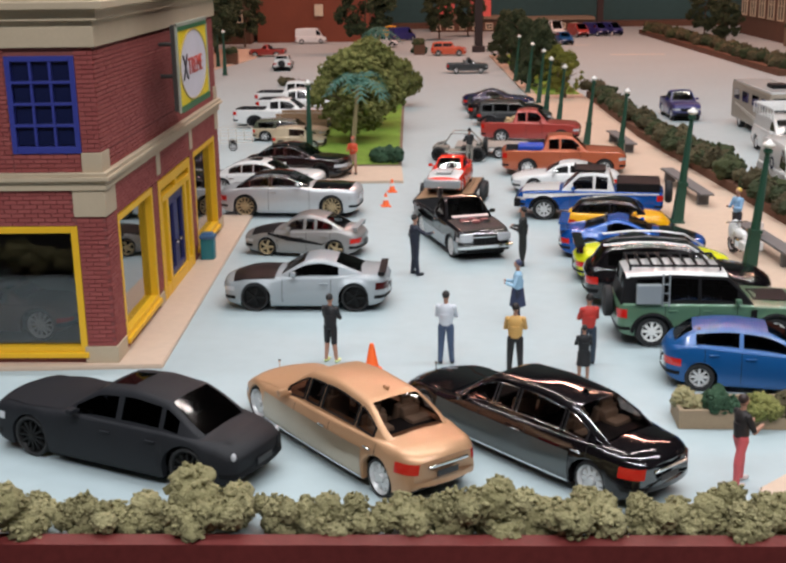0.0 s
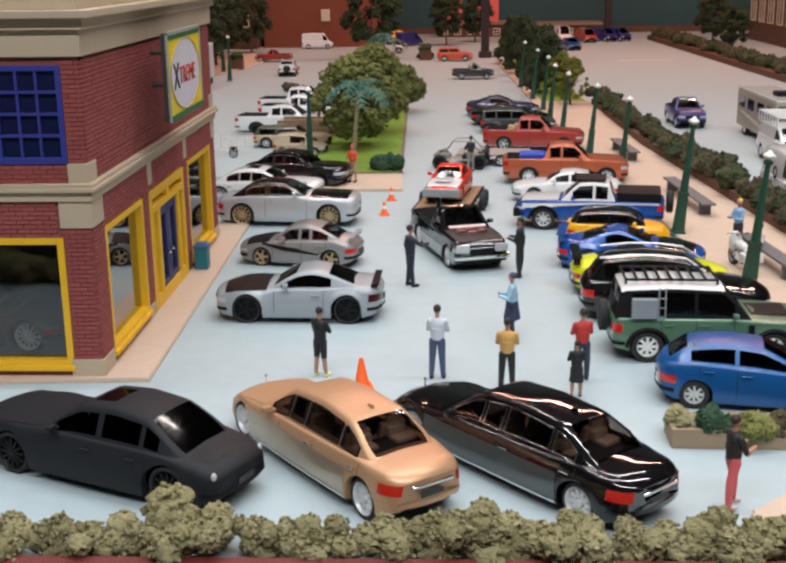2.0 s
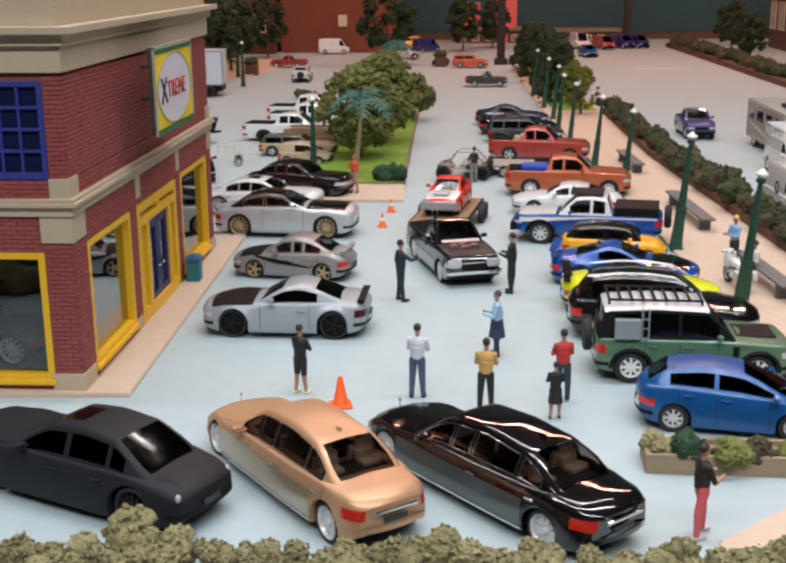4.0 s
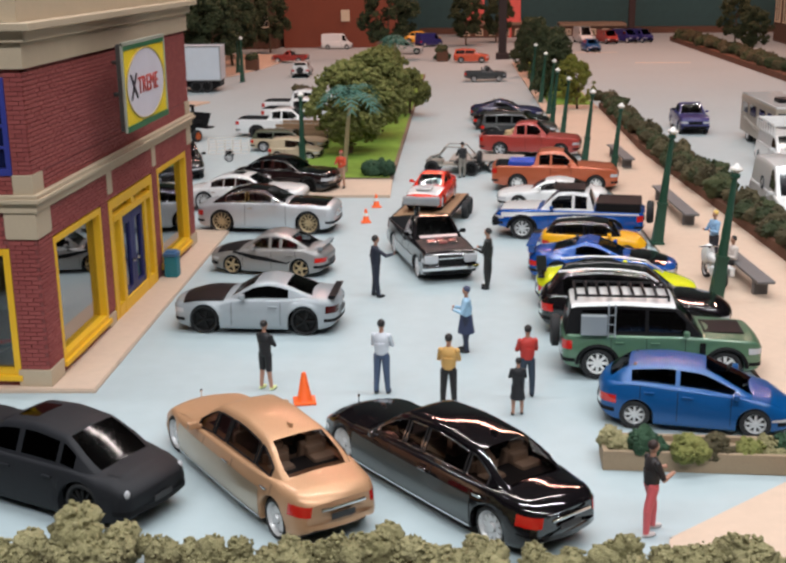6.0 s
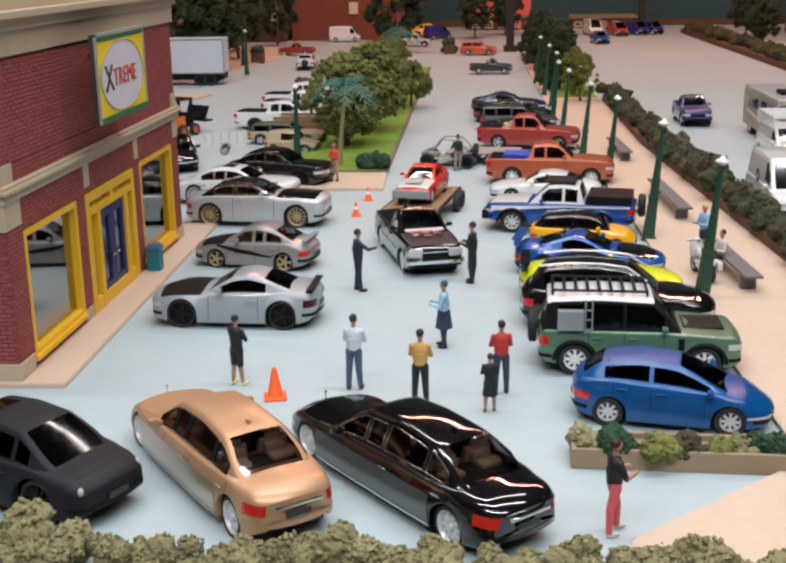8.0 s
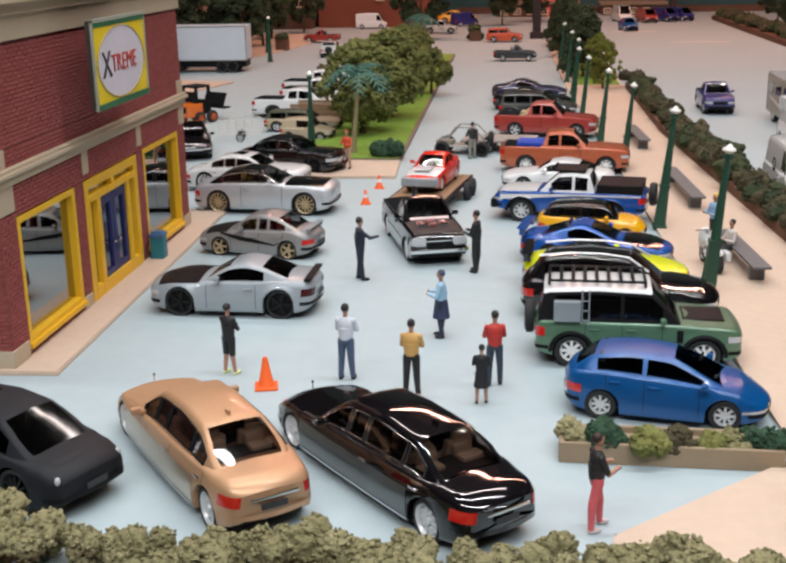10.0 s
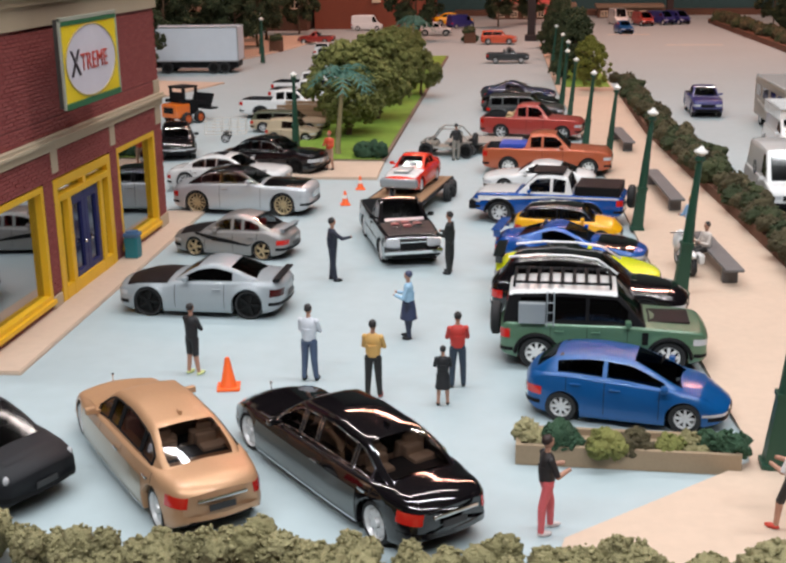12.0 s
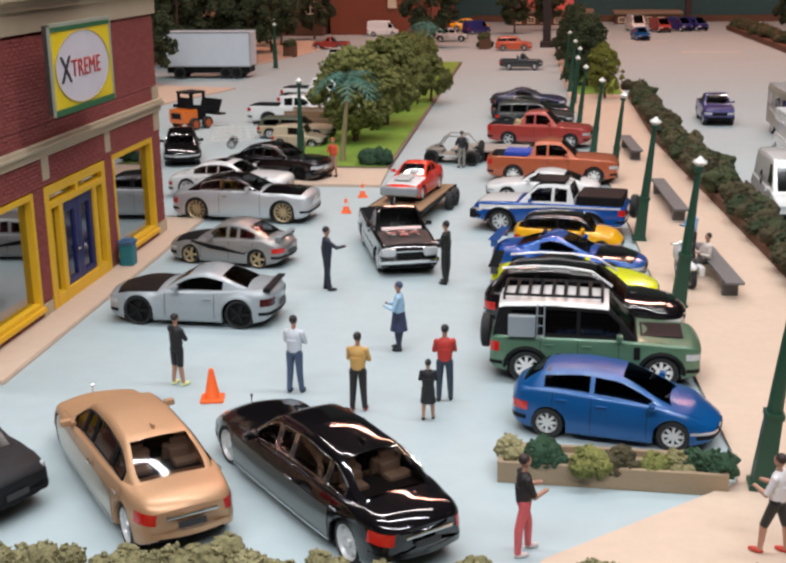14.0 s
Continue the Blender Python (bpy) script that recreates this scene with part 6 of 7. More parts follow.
mus = sedan("sports_coupe", 0.72, 43.4, -100, "red sports coupe with a white hood on the trailer", 4.5, 1.74, 1.32, 2.5, 0.31, 0.88, body=BRIGHTRED, hood=WHITE, z=0.66, cab=(0.65, -0.05, -1.1, -1.65), windows=((-1.0, -0.55), (-0.45, 0.4)), gc=0.18,
            top=[(-2.25, 0.8), (-2.1, 0.92), (0, 0.88), (0.7, 0.86), (1.8, 0.76), (2.25, 0.62)])[0]
bm = BM()
box(bm, 2.12, 0, 0.5, 0.34, 1.66, 0.36, 0.08)
part("nose", bm, SILVER, mus, "silver front bumper")
bm = BM()
box(bm, 1.35, 0, 0.93, 0.9, 0.7, 0.10, 0.04)
part("hood_scoop", bm, WHITE, mus, "white hood scoop")
mus.scale = (0.85, 0.82, 0.88)
tr.scale = (0.95, 0.86, 0.95)
# buggy on a small flat trailer
bt = thing("flat_trailer", 2.9, 54.6, 0, -6, "grey flat trailer behind the pickups", "trailer")
bm = BM()
box(bm, 0, 0, 0.5, 3.4, 1.9, 0.10, 0.02)
part("deck", bm, mat("trailer_grey", (0.30, 0.28, 0.25), 0.6, vary=0.12), bt)
for v in (-0.4, 0.4):
    for s in (1.05, -1.05):
        add_wheel(bt, v, s, 0.28, 0.2, "five", SILVER_RIM)
bg = thing("buggy", 1.35, 53.5, 0, 172, "grey tubular off-road buggy with black tyres", "buggy")
bg.scale = (0.80, 0.85, 0.80)
bm = BM()
for s in (0.62, -0.62):
    pts = [(-1.3, s, 0.5), (-1.2, s, 1.0), (-0.6, s, 1.6), (0.4, s, 1.6), (0.85, s, 1.0), (1.5, s, 0.8), (1.5, s, 0.5), (-1.3, s, 0.5)]
    for p, q in zip(pts, pts[1:]):
        tube(bm, p, q, 0.045, seg=6)
for v, z_ in ((-1.2, 1.0), (-0.6, 1.6), (0.4, 1.6), (0.85, 1.0), (1.5, 0.8), (-1.3, 0.5)):
    tube(bm, (v, -0.62, z_), (v, 0.62, z_), 0.045, seg=6)
part("roll_cage", bm, mat("buggy_grey", (0.32, 0.31, 0.28), 0.4, 0.4), bg, "grey tube cage")
bm = BM()
box(bm, 1.1, 0, 0.66, 0.9, 1.0, 0.22, 0.06)
box(bm, -0.2, 0, 0.5, 2.2, 1.1, 0.12, 0.03)
part("body", bm, mat("buggy_tan", (0.28, 0.26, 0.22), 0.5), bg)
for s in (0.3, -0.3):
    bm = BM()
    box(bm, -0.35, s, 0.7, 0.5, 0.45, 0.14, 0.05)
    box(bm, -0.6, s, 1.0, 0.14, 0.45, 0.6, 0.05)
    part("seat", bm, DARK_TRIM, bg)
for v in (1.15, -1.15):
    for s in (0.85, -0.85):
        add_wheel(bg, v, s, 0.42, 0.3, "five", BLACK_RIM_AND_GAPS)
bm = BM()
lathe(bm, [(0.001, -0.12), (0.32, -0.12), (0.38, -0.06), (0.38, 0.06), (0.32, 0.12), (0.001, 0.12)], 20, "Y")
sp = part("spare_wheel", bm, TYRE, bg)
sp.matrix_basis = pose(-1.5 * U, 0, 0.95 * U, 0, 0, 90)
# loads
bm = BM()
box(bm, 0, 0, 0.16, 1.1, 1.2, 0.32, 0.05)
o = part("tarpaulin", bm, mat("blue_tarp", (0.01, 0.06, 0.42), 0.5, vary=0.15, bump=0.5, bump_scale=8))
o.matrix_basis = at(4.35, 49.7, 0.95, -5)
tagged(o, "bright blue tarpaulin bundle in the orange pickup bed", "tarpaulin")
bm = BM()
for k in range(4):
    ball(bm, (0.3 * (k % 2) - 0.15, 0.3 * (k // 2) - 0.15, 0.25 + 0.08 * k), (0.26, 0.2, 0.2), 2, 0, 0.3, 2, k * 3.1)
o = part("sacks", bm, mat("sack_cloth", (0.45, 0.33, 0.18), 0.9, vary=0.2, bump=0.5))
o.matrix_basis = at(4.15, 58.8, 0.62, -10)
tagged(o, "pile of tan sacks in the red pickup bed", "sacks")
# white work trucks and old vehicles left of the island
pickup("pickup_truck", -8.3, 65.0, -5, "white pickup with grey camouflage graphics", 5.6, 1.98, 1.85, 3.3, 0.42, 1.18, WHITE, rim="steel", rim_mat=BLACK_RIM_AND_GAPS)[0].scale = (1.03, 0.95, 0.88)
pickup("pickup_truck", -8.2, 72.2, -5, "white double-cab pickup with pale roof", 5.6, 1.98, 1.9, 3.3, 0.40, 1.18, WHITE, rim="five")
pickup("pickup_truck", -7.8, 69.0, -5, "plain white pickup between two others", 5.3, 1.9, 1.75, 3.2, 0.38, 1.12, WHITE)
ut = thing("utility_trailer", -6.9, 62.0, 0, -4, "old trailer with wooden side boards", "trailer")
for i in range(4):
    for s in (-0.85, 0.85):
        bm = BM()
        box(bm, 0, s, 0.62 + 0.17 * i, 2.8, 0.06, 0.15, 0.01)
        part("board", bm, DECKWOOD, ut)
bm = BM()
box(bm, 0, 0, 0.5, 2.9, 1.75, 0.1, 0.02)
tube(bm, (1.4, 0, 0.48), (2.3, 0, 0.45), 0.05)
part("chassis", bm, BLACK_PLASTIC, ut)
for s in (1.0, -1.0):
    add_wheel(ut, 0, s, 0.36, 0.2, "steel", WHITE_RIM)
ow = make_car("estate_car", -7.4, 60.0, -6, "old dark green and tan estate car", "model car", 4.2, 1.7, 1.3, 2.6, 0.33, [(-2.1, 0.8), (0, 0.82), (1.4, 0.8), (2.1, 0.68)], (0.8, 0.3, -1.8, -2.05), TANP, roof=paint("dark_olive_roof", (0.06, 0.07, 0.04), 0.5), windows=((-1.7, -0.8), (-0.7, 0.5)), square=True, doors=(0.6, -0.6))[0]
ow.scale = (0.95, 0.95, 0.85)
make_car("delivery_truck", -6.6, 57.0, -6, "old cream step-side delivery truck", "model truck", 3.1, 1.6, 1.35, 1.9, 0.30, [(-1.55, 0.8), (0.5, 0.8), (1.0, 0.76), (1.55, 0.65)], (0.7, 0.35, -1.3, -1.5), TANP, windows=((-0.5, 0.4),), square=True, backlight=False, doors=(0.4, -0.5))[0].scale = (0.85, 0.85, 0.85)
bt2 = thing("bicycle_trailer", -10.0, 57.0, 0, 10, "pale wire frame cart", "cart")
bm = BM()
for s in (-0.5, 0.5):
    for z_ in (0.4, 0.75, 1.05):
        tube(bm, (-1.0, s, z_), (1.0, s, z_), 0.02, seg=5)
    for k in range(6):
        tube(bm, (-1.0 + 0.4 * k, s, 0.4), (-1.0 + 0.4 * k, s, 1.05), 0.02, seg=5)
for v in (-1.0, 1.0):
    for z_ in (0.4, 1.05):
        tube(bm, (v, -0.5, z_), (v, 0.5, z_), 0.02, seg=5)
part("wire_frame", bm, mat("pale_wire", (0.65, 0.62, 0.56), 0.4), bt2)
for s in (0.6, -0.6):
    add_wheel(bt2, 0, s, 0.22, 0.08, "multi", SILVER_RIM)
make_car("small_hatchback", -11.3, 53.1, -72, "black small hatchback with a chrome front", "model car", 3.9, 1.75, 1.45, 2.5, 0.33, [(-1.95, 0.85), (0, 0.92), (0.9, 0.9), (1.6, 0.82), (1.95, 0.62)], (0.95, 0.35, -1.35, -1.75), BLACK, windows=((-1.3, -0.4), (-0.3, 0.55)), doors=(0.6, -0.4), chrome_line=True)
# orange skid-steer loader
sk = thing("skid_steer_loader", -13.9, 62.8, 0, 60, "orange skid-steer loader with black cab and bucket", "loader")
bm = BM()
box(bm, -0.75, 0, 0.95, 1.3, 1.5, 0.95, 0.12)
part("engine_cover", bm, paint("loader_orange", (0.75, 0.16, 0.015), 0.4), sk, "orange engine cover")
bm = BM()
box(bm, -1.42, 0, 1.0, 0.04, 0.9, 0.4, 0.01)
part("rear_grille", bm, BLACK_PLASTIC, sk)
for sx in (-0.55, 0.6):
    for sy in (-0.6, 0.6):
        bm = BM()
        box(bm, sx, sy, 1.85, 0.16, 0.16, 1.2, 0.01)
        part("cab_post", bm, BLACK_PLASTIC, sk)
bm = BM()
box(bm, 0.02, 0, 2.48, 1.4, 1.4, 0.14, 0.03)
part("cab_roof", bm, BLACK_PLASTIC, sk)
bm = BM()
box(bm, 0.02, 0, 1.0, 1.4, 1.36, 0.8, 0.03)
box(bm, -0.5, 0, 1.7, 0.1, 1.1, 0.9, 0.02)
part("cab", bm, BLACK_PLASTIC, sk, "black cab body")
for s in (-0.66, 0.66):
    bm = BM()
    box(bm, 0.2, s, 1.45, 2.4, 0.14, 0.22, 0.02, pose(0, 0, 0, 0, 8, 0))
    part("lift_arm", bm, BLACK_PLASTIC, sk)
bm = BM()
box(bm, 1.75, 0, 1.35, 0.12, 1.9, 1.1, 0.02, pose(0, 0, 0, 0, 25, 0))
box(bm, 1.95, 0, 0.85, 0.7, 1.9, 0.12, 0.02)
part("bucket", bm, BLACK_PLASTIC, sk, "black steel bucket")
for v in (-0.55, 0.6):
    for s in (0.85, -0.85):
        add_wheel(sk, v, s, 0.42, 0.3, "steel", mat("loader_rim", (0.5, 0.1, 0.02), 0.5))
sk.scale = (0.8, 0.8, 0.8)
# lorry with a white box
lo = thing("box_lorry", -20.5, 88.6, 0, 3, "white box lorry body on a black chassis", "lorry")
bm = BM()
box(bm, 0, 0, 2.2, 6.6, 2.4, 2.5, 0.03)
part("box", bm, mat("lorry_box_white", (0.55, 0.60, 0.66), 0.5, vary=0.04), lo, "white box with thin edges")
bm = BM()
for s in (-1.2, 1.2):
    box(bm, 0, s, 3.47, 6.7, 0.08, 0.08)
    box(bm, 0, s, 0.95, 6.7, 0.08, 0.08)
for v in (-3.3, 3.3):
    box(bm, v, -1.2, 2.2, 0.08, 0.08, 2.5)
part("edge_rail", bm, mat("lorry_rail_grey", (0.35, 0.36, 0.37), 0.4, 0.5), lo)
bm = BM()
box(bm, 0, 0, 0.68, 6.4, 2.0, 0.5, 0.03)
part("chassis", bm, BLACK_PLASTIC, lo)
for v in (-2.2, 2.2, 1.4):
    for s in (1.05, -1.05):
        add_wheel(lo, v, s, 0.46, 0.3, "steel", BLACK_RIM_AND_GAPS)
# far cars
pickup("pickup_truck", -16.1, 114.3, 175, "red old pickup with white wheels", 4.4, 1.7, 1.5, 2.6, 0.33, 0.95, REDP, double=False, rim_mat=WHITE_RIM)[0].scale = (0.82, 0.82, 0.8)
offroader(-12.8, 100.2, 92, "white off-road car seen from behind", 4.2, WHITE, None, False, False).scale = (0.76, 0.76, 0.7)
orange_w = make_car("estate_car", 1.75, 113.2, -1, "orange old estate car with white roof edge", "model car", 4.3, 1.75, 1.6, 2.5, 0.36, [(-2.15, 1.0), (0, 1.05), (1.2, 1.02), (2.15, 0.85)], (0.8, 0.35, -1.95, -2.1), paint("orange_red_paint", (0.62, 0.09, 0.03), 0.35), windows=((-1.85, -0.8), (-0.7, 0.4)), square=True, doors=(0.5, -0.7))[0]
orange_w.scale = (0.80, 0.85, 0.82)
pickup("pickup_truck", 14.5, 67.3, -90, "indigo blue pickup with a chrome front", 5.2, 1.95, 1.7, 3.2, 0.4, 1.1, PURPLE, double=True)[0].scale = (0.80, 0.88, 0.92)
offroader(-5.2, 124.3, 0, "white off-road car in the far street", 4.6, WHITE, None, False, False).scale = (0.74, 0.8, 0.74)
van("passenger_van", -3.3, 135, 40, "indigo blue passenger van in the far street", 5, 2, 2.2, PURPLE).scale = (0.65, 0.65, 0.7)
sedan("saloon_car", -4.5, 140, 0, "yellow saloon car in the far street", 4.8, 1.9, 1.5, 2.8, 0.34, 0.92, body=YEL)
sedan("saloon_car", 14.4, 126.4, -80, "bright blue saloon car on the far road", 4.4, 1.8, 1.45, 2.6, 0.34, 0.92, body=BLUEP)[0].scale = (0.85, 0.85, 0.9)
van("delivery_van", 14.7, 139.8, -80, "white delivery van on the far road", 5.2, 2.0, 2.3, WHITE).scale = (0.8, 0.8, 0.8)
van("passenger_van", 17.4, 138.4, -75, "dark red passenger van on the far road", 4.8, 1.9, 1.9, REDP).scale = (0.8, 0.8, 0.8)
van("passenger_van", 19.6, 140, -60, "indigo passenger van on the far road", 4.8, 1.9, 1.9, PURPLE).scale = (0.8, 0.8, 0.8)
van("passenger_van", 21.4, 140.5, -60, "indigo passenger van parked beside another", 4.8, 1.9, 1.9, PURPLE).scale = (0.8, 0.8, 0.8)
# motorhome
rv = thing("motorhome", 17.85, 61.2, 0, -89, "beige motorhome with dark windows and white roof", "motorhome")
bm = BM()
box(bm, 0, 0, 1.75, 8.2, 2.4, 2.5, 0.18)
rv.scale = (0.86, 0.86, 0.80)
part("body", bm, mat("motorhome_beige", (0.34, 0.29, 0.23), 0.4, vary=0.05, coat=0.3), rv)
bm = BM()
box(bm, 0, 0, 3.02, 8.1, 2.3, 0.12, 0.04)
part("roof", bm, WHITE, rv, "white roof")
for v, w in ((-2.8, 1.2), (-0.9, 1.4), (1.2, 1.3), (2.9, 0.9)):
    for s in (1, -1):
        bm = BM()
        box(bm, v, s * 1.2, 2.2, w, 0.04, 0.7, 0.01)
        part("side_window", bm, BLACK, rv)
bm = BM()
box(bm, 4.08, 0, 2.15, 0.08, 2.1, 1.1, 0.03)
part("windscreen", bm, BLACK, rv)
for k in range(3):
    bm = BM()
    box(bm, 0.6 * k, -1.21, 1.25 - 0.12 * k, 6.0 - k, 0.03, 0.12, 0.0, pose(0, 0, 0, 0, 6, 0))
    part("stripe", bm, mat("motorhome_stripe", (0.62, 0.58, 0.52), 0.4), rv, "pale swoosh stripe")
bm = BM()
box(bm, 1.5, 0, 3.2, 1.2, 1.0, 0.3, 0.08)
part("roof_unit", bm, BLACK_PLASTIC, rv)
for v in (2.6, -2.2):
    for s in (1.0, -1.0):
        add_wheel(rv, v, s, 0.46, 0.3, "steel", SILVER_RIM)
rk = van("work_van", 16.6, 54.2, -90, "white work van with a white roof rack", 4.6, 1.9, 1.75, WHITE, wb=2.8)
bm = BM()
for s in (-0.85, 0.85):
    tube(bm, (-2.2, s, 2.2), (1.0, s, 2.2), 0.04, seg=6)
for k in range(8):
    tube(bm, (-2.2 + 0.457 * k, -0.85, 2.2), (-2.2 + 0.457 * k, 0.85, 2.2), 0.04, seg=6)
    for s in (-0.85, 0.85):
        tube(bm, (-2.2 + 0.457 * k, s, 1.7), (-2.2 + 0.457 * k, s, 2.2), 0.03, seg=6)
part("roof_rack", bm, WHITE, rk, "white roof rack")

# ---- far buildings ----
FARBRICK = mat("far_brick_red", (0.19, 0.050, 0.026), 0.9, vary=0.12, scale=1.5, bump=0.3, bump_scale=8)
FARBROWN = mat("far_wall_brown", (0.11, 0.055, 0.035), 0.9, vary=0.2, scale=1.0)
FARTAN = mat("far_wall_tan", (0.22, 0.16, 0.11), 0.9, vary=0.15, scale=1.0)
TEAL = mat("teal_wall_paint", (0.030, 0.085, 0.090), 0.8, vary=0.12, scale=0.3)
DARKWIN = mat("far_window_dark", (0.012, 0.012, 0.015), 0.2)
CREAMWIN = mat("far_window_cream", (0.60, 0.50, 0.36), 0.6)


def far_house(name, x, y, rz, w, d, h, wall, label, rows, cols, win=None, z0=1.6, ww=1.0, wh=1.4):
    t = thing(name, x, y, 0, rz, label, "building")
    bm = BM()
    box(bm, 0, d / 2, h / 2, w, d, h, 0.05)
    part("wall", bm, wall, t)
    bm = BM()
    box(bm, 0, d / 2, h + 0.2, w + 0.5, d + 0.5, 0.4, 0.1)
    part("roof", bm, FARTAN, t)
    for r in range(rows):
        for c in range(cols):
            cx, cz = w * ((c + 0.5) / cols - 0.5), z0 + (h - z0) * (r + 0.35) / rows
            bm = BM()
            for a0, b0, sx, sz in ((-ww / 2, 0, 0.12, wh), (ww / 2, 0, 0.12, wh), (0, wh / 2, ww, 0.12), (0, -wh / 2, ww + 0.2, 0.14), (0, 0, 0.07, wh), (0, 0, ww, 0.07)):
                box(bm, cx + a0, -0.05, cz + b0, sx, 0.16, sz)
            wnd = part("window", bm, CREAMWIN, t, "cream window frame")
            bm = BM()
            box(bm, cx, -0.01, cz, ww, 0.03, wh)
            part("pane", bm, win or DARKWIN, wnd)
    return t


far_house("brick_warehouse", -13.5, 134, 0, 13, 14, 18, FARBRICK, "tall plain red brick warehouse with small cream windows", 2, 4, z0=7.0, ww=0.9, wh=1.0)
bm = BM()
box(bm, -12.8, 133.9, 3.6, 1.0, 0.12, 1.3, 0.03)
o = tagged(part("wall_clock", bm, CREAMWIN), "pale square plaque on the warehouse wall", "plaque")
far_house("dark_house", -24.5, 132, 0, 8, 12, 15, FARBROWN, "brown house behind the trees", 3, 3)
far_house("tan_house", -36, 112, 0, 12, 14, 16, FARTAN, "tan house behind the trees", 3, 3)
far_house("corner_house", 36, 112, -90, 16, 14, 13, FARTAN, "tan brick house with tall windows", 3, 5, win=DARKWIN, ww=1.6, wh=2.0)
far_house("brown_house", 37, 132, -90, 18, 14, 14, FARBROWN, "dark brown shop row with tall openings", 2, 5, ww=2.0, wh=3.0)
far_house("red_house", 36, 96, -90, 12, 14, 11, FARBRICK, "red brick house beside the far road", 2, 4)
far_house("station_house", 5.0, 150, 0, 10, 4, 1.5, FARBROWN, "low dark station building with a pale roof", 1, 6, z0=0.2, ww=0.8, wh=0.7)
far_house("station_house", 17, 152, 0, 8, 4, 1.2, FARBROWN, "low dark brown building with a flat roof", 1, 5, z0=0.2, ww=0.8, wh=0.6)
bm = BM()
prism(bm, [(-30, 160), (60, 160), (60, 162), (-30, 162)], 0.0, 60)
tagged(part("wall", bm, TEAL), "dark teal painted wall behind the model town", "wall", kind="structure")
bm = BM()
prism(bm, [(-5.5, 157), (60, 157), (60, 160), (-5.5, 160)], 0.0, 0.7)
tagged(part("ledge", bm, FARBROWN), "brown ledge along the teal wall", "ledge", kind="structure")
for x, y in ((4.8, 117), (22.0, 153)):
    bm = BM()
    box(bm, 0, 0, 12, 0.8, 0.8, 24, 0.05)
    box(bm, 0, 0, 0.3, 1.3, 1.3, 0.6, 0.05)
    o = part("column", bm, mat("column_brown", (0.030, 0.012, 0.010), 0.6, vary=0.15))
    o.matrix_basis = at(x, y)
    tagged(o, "dark brown square column", "column")
for x, y, s in ((-1.0, 152, 1.0), (3.4, 150, 1.2)):
    o = part("far_sign", (lambda b: (box(b, 0, 0, 3.2, 2.2, 0.2, 3.6, 0.1), box(b, 0, 0, 0.7, 0.3, 0.2, 1.6), b)[2])(BM()), mat("pink_sign", (0.70, 0.12, 0.10), 0.5))
    o.matrix_basis = at(x + 3, y) @ Matrix.Diagonal((s, s, s, 1))
    tagged(o, "plain pink-red board by the far station", "sign")
# hedge planter along the far road
bm = BM()
prism(bm, [(26.8, 90), (29.5, 90), (27.6, 142), (25.2, 142)], 0.0, 0.5)
tagged(part("planter_bed", bm, SOIL), "brown planter bed along the far road", "planter bed", kind="structure")
for k in range(34):
    yy = 91 + 1.5 * k
    o = ROW[k % 4].copy()
    scene.collection.objects.link(o)
    o.matrix_basis = at(np.interp(yy, [90, 142], [28.1, 26.4]) + rng.uniform(-0.3, 0.3), yy, 0.4, rng.uniform(0, 360)) @ Matrix.Diagonal((1.6, 1.6, 1.5, 1))
for x, y in ((-18.3, 106), (-1.1, 114.8)):
    p_ = thing("tub_planter", x, y, 0.0, 0, "brown square tub with a dark shrub", "planter")
    bm = BM()
    box(bm, 0, 0, 0.5, 1.1, 1.1, 1.0, 0.05)
    part("tub", bm, SOIL, p_)
    o = part("shrub", bush_bm(rng, 0.3, 0.3, 0.5, 5, 0.4, 8), DARKGREEN, p_, sharp=80)
    o.matrix_basis = at(0, 0, 0.9)

# a dark old roadster on show inside the shop
make_car("roadster", -10.9, 27.4, 172, "dark brown old roadster on show inside the shop", "model car", 4.4, 1.7, 1.3, 2.7, 0.42, [(-2.2, 0.7), (-1.6, 0.9), (0.4, 0.95), (1.6, 0.95), (2.2, 0.7)], (0.5, 0.25, -0.6, -0.9), paint("dark_brown_paint", (0.12, 0.065, 0.05), 0.35), windows=((-0.5, 0.2),), rim="multi", rim_mat=WHITE_RIM, z=0.14, gc=0.25, tyre_w=0.16, group="cars inside the shop")

# ---- bricks of the shop ----
bm = BM()
box(bm, 0, 0, 0, 0.05, 0.285, 0.083)
half_me = part("brick_shape", bm, BRICK, smooth=False)
BRICK_Y = half_me.data
bpy.data.objects.remove(half_me)
bm = BM()
box(bm, 0, 0, 0, 0.285, 0.05, 0.083)
half_me = part("brick_shape", bm, BRICK, smooth=False)
BRICK_X = half_me.data
bpy.data.objects.remove(half_me)
BC, BL = 0.102, 0.305
rest_v, rest_f = [], []


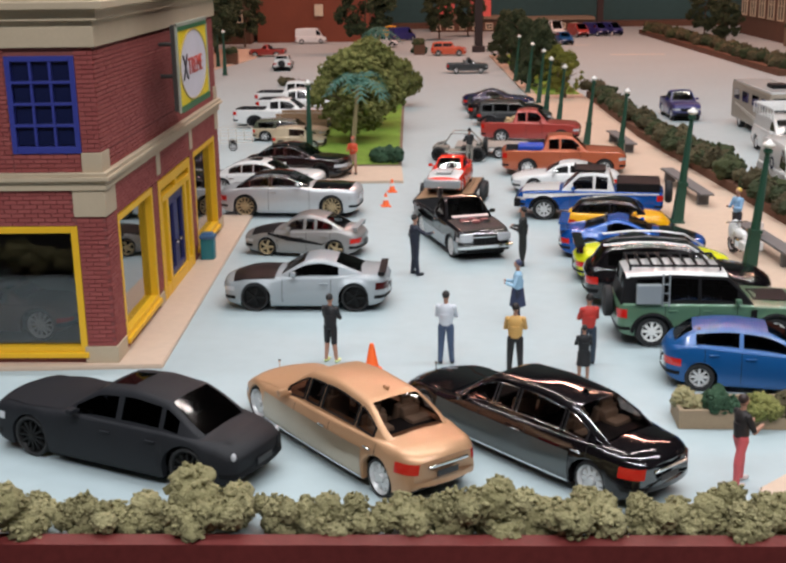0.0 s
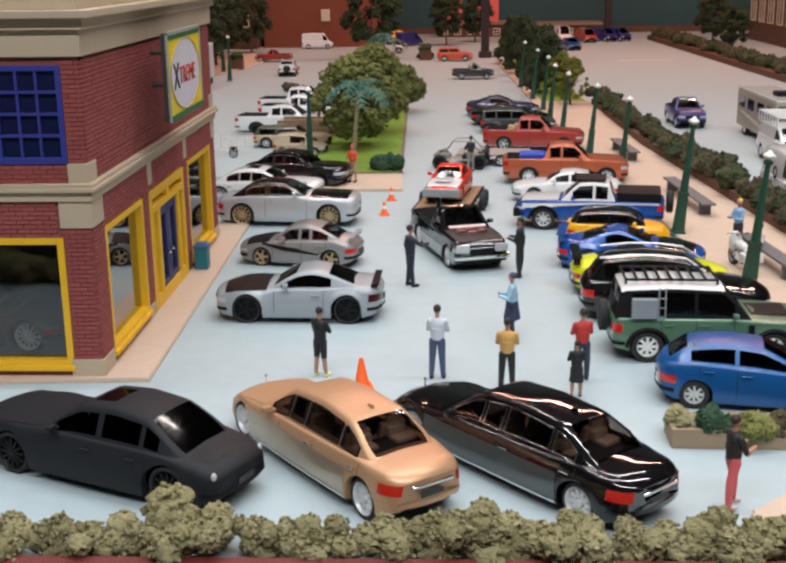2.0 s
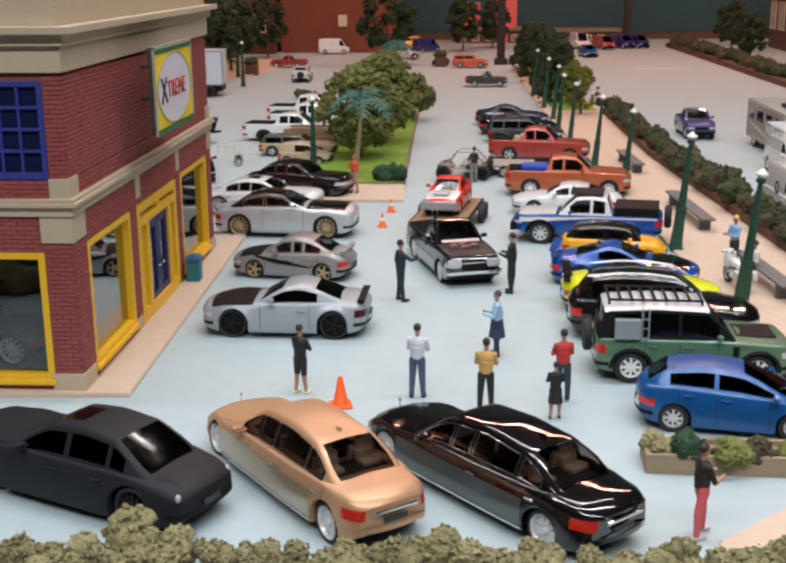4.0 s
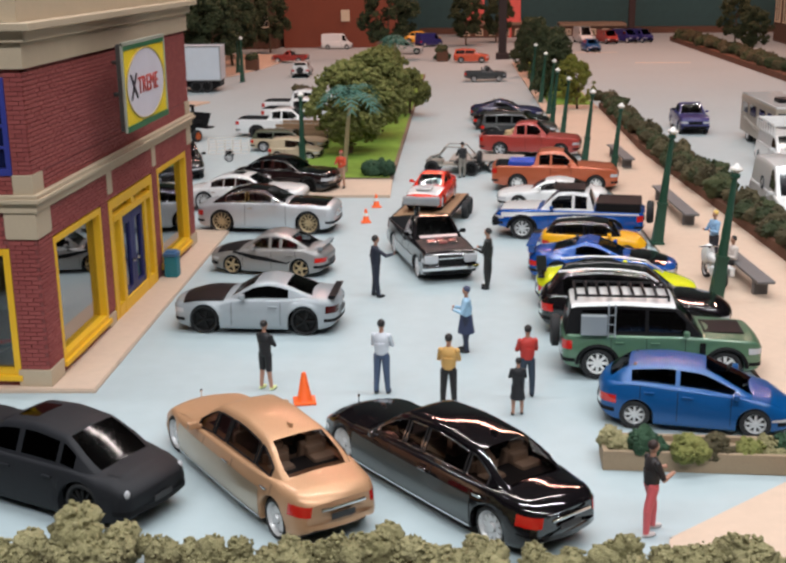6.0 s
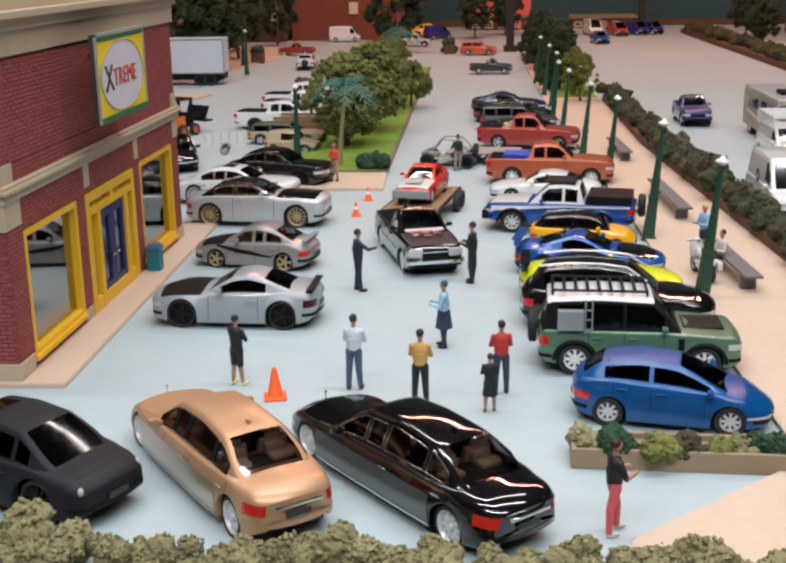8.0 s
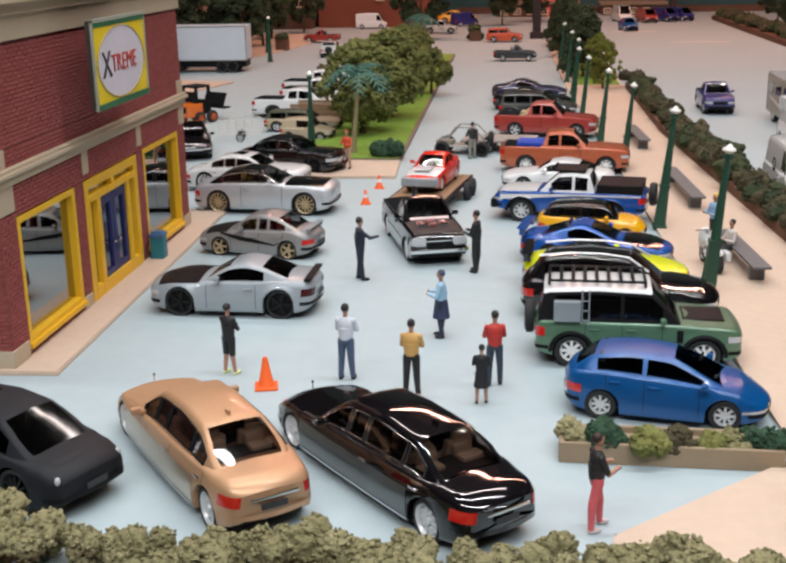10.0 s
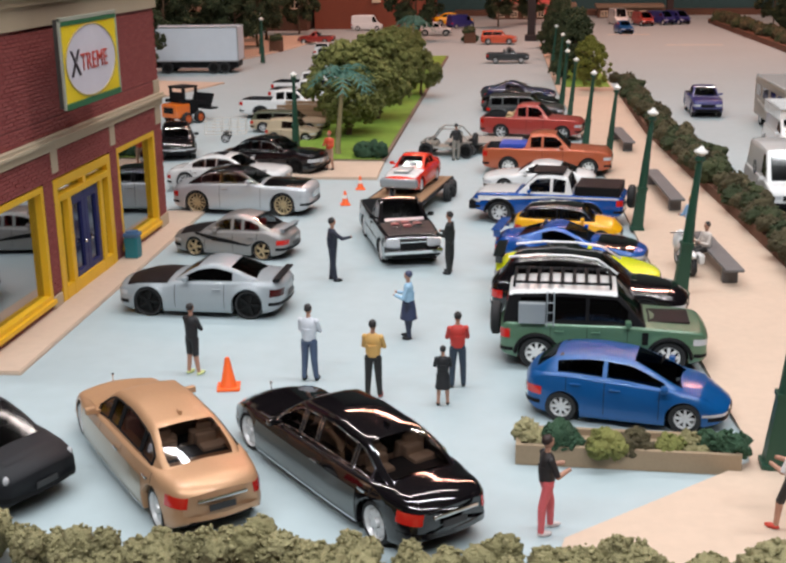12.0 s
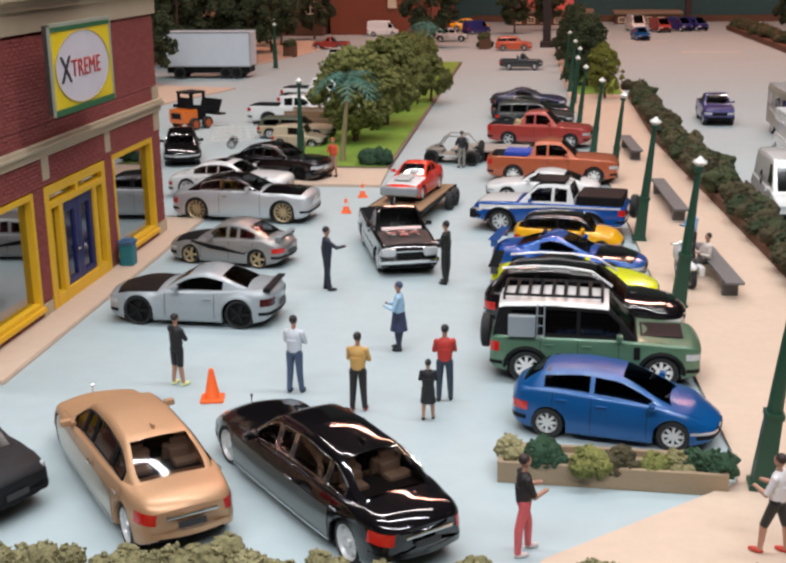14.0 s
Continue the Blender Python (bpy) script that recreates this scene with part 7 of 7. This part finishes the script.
def brick_field(along, lo, hi, z0, z1, wall, singles):
    """Running-bond bricks on a stretch of wall: objects of their own, or joined."""
    rows = int((z1 - z0) / BC)
    for r in range(rows):
        z = z0 + BC * (r + 0.5)
        a = lo + (0 if r % 2 else -BL / 2)
        while a < hi - 0.04:
            b0, b1 = max(a, lo), min(a + BL, hi)
            a += BL
            if b1 - b0 < 0.08:
                continue
            out = random.uniform(-0.004, 0.006)
            c, s = (b0 + b1) / 2, (b1 - b0 - 0.02)
            if singles:
                ob = new("brick", BRICK_Y if along == "y" else BRICK_X)
                ob.parent = wall
                if along == "y":
                    ob.matrix_basis = Matrix.Translation((out * U, c * U, z * U)) @ Matrix.Diagonal((1, s / 0.285, 1, 1))
                else:
                    ob.matrix_basis = Matrix.Translation((c * U, -out * U, z * U)) @ Matrix.Diagonal((s / 0.285, 1, 1, 1))
            else:
                sx, sy = (0.05, s) if along == "y" else (s, 0.05)
                cx, cy = (out, c) if along == "y" else (c, -out)
                k = len(rest_v)
                for dx in (-0.5, 0.5):
                    for dy in (-0.5, 0.5):
                        for dz in (-0.5, 0.5):
                            rest_v.append(((cx + dx * sx) * U, (cy + dy * sy) * U, (z + dz * 0.083) * U))
                rest_f.extend([(k, k + 1, k + 3, k + 2), (k + 4, k + 6, k + 7, k + 5), (k, k + 4, k + 5, k + 1), (k + 2, k + 3, k + 7, k + 6), (k + 1, k + 5, k + 7, k + 3), (k, k + 2, k + 6, k + 4)])


brick_field("x", -0.66, 0.02, 0.50, 3.60, front_wall, True)
brick_field("y", 0.02, 0.90, 0.50, 3.60, side_wall, True)
brick_field("x", -9.0, -0.70, 3.38, 4.22, front_wall, False)
brick_field("x", -0.40, 0.02, 5.06, 7.38, front_wall, False)
brick_field("x", -9.0, -1.95, 4.62, 7.38, front_wall, False)
brick_field("x", -1.95, -0.42, 4.62, 5.05, front_wall, False)
brick_field("y", 0.02, 14.1, 5.06, 7.38, side_wall, False)
brick_field("y", 0.60, 13.6, 4.62, 5.06, side_wall, False)
brick_field("y", 0.85, 14.1, 3.46, 4.22, side_wall, False)
for lo_, hi_ in ((4.37, 4.97), (9.14, 9.75), (13.3, 14.1)):
    brick_field("y", lo_, hi_, 0.50, 3.46, side_wall, False)
me = bpy.data.meshes.new("brickwork")
me.from_pydata(rest_v, [], rest_f)
me.materials.append(BRICK)
bw = new("brickwork", me)
bw.parent = shop
tagged(bw, "small dark red bricks in running bond", kind="stuff")
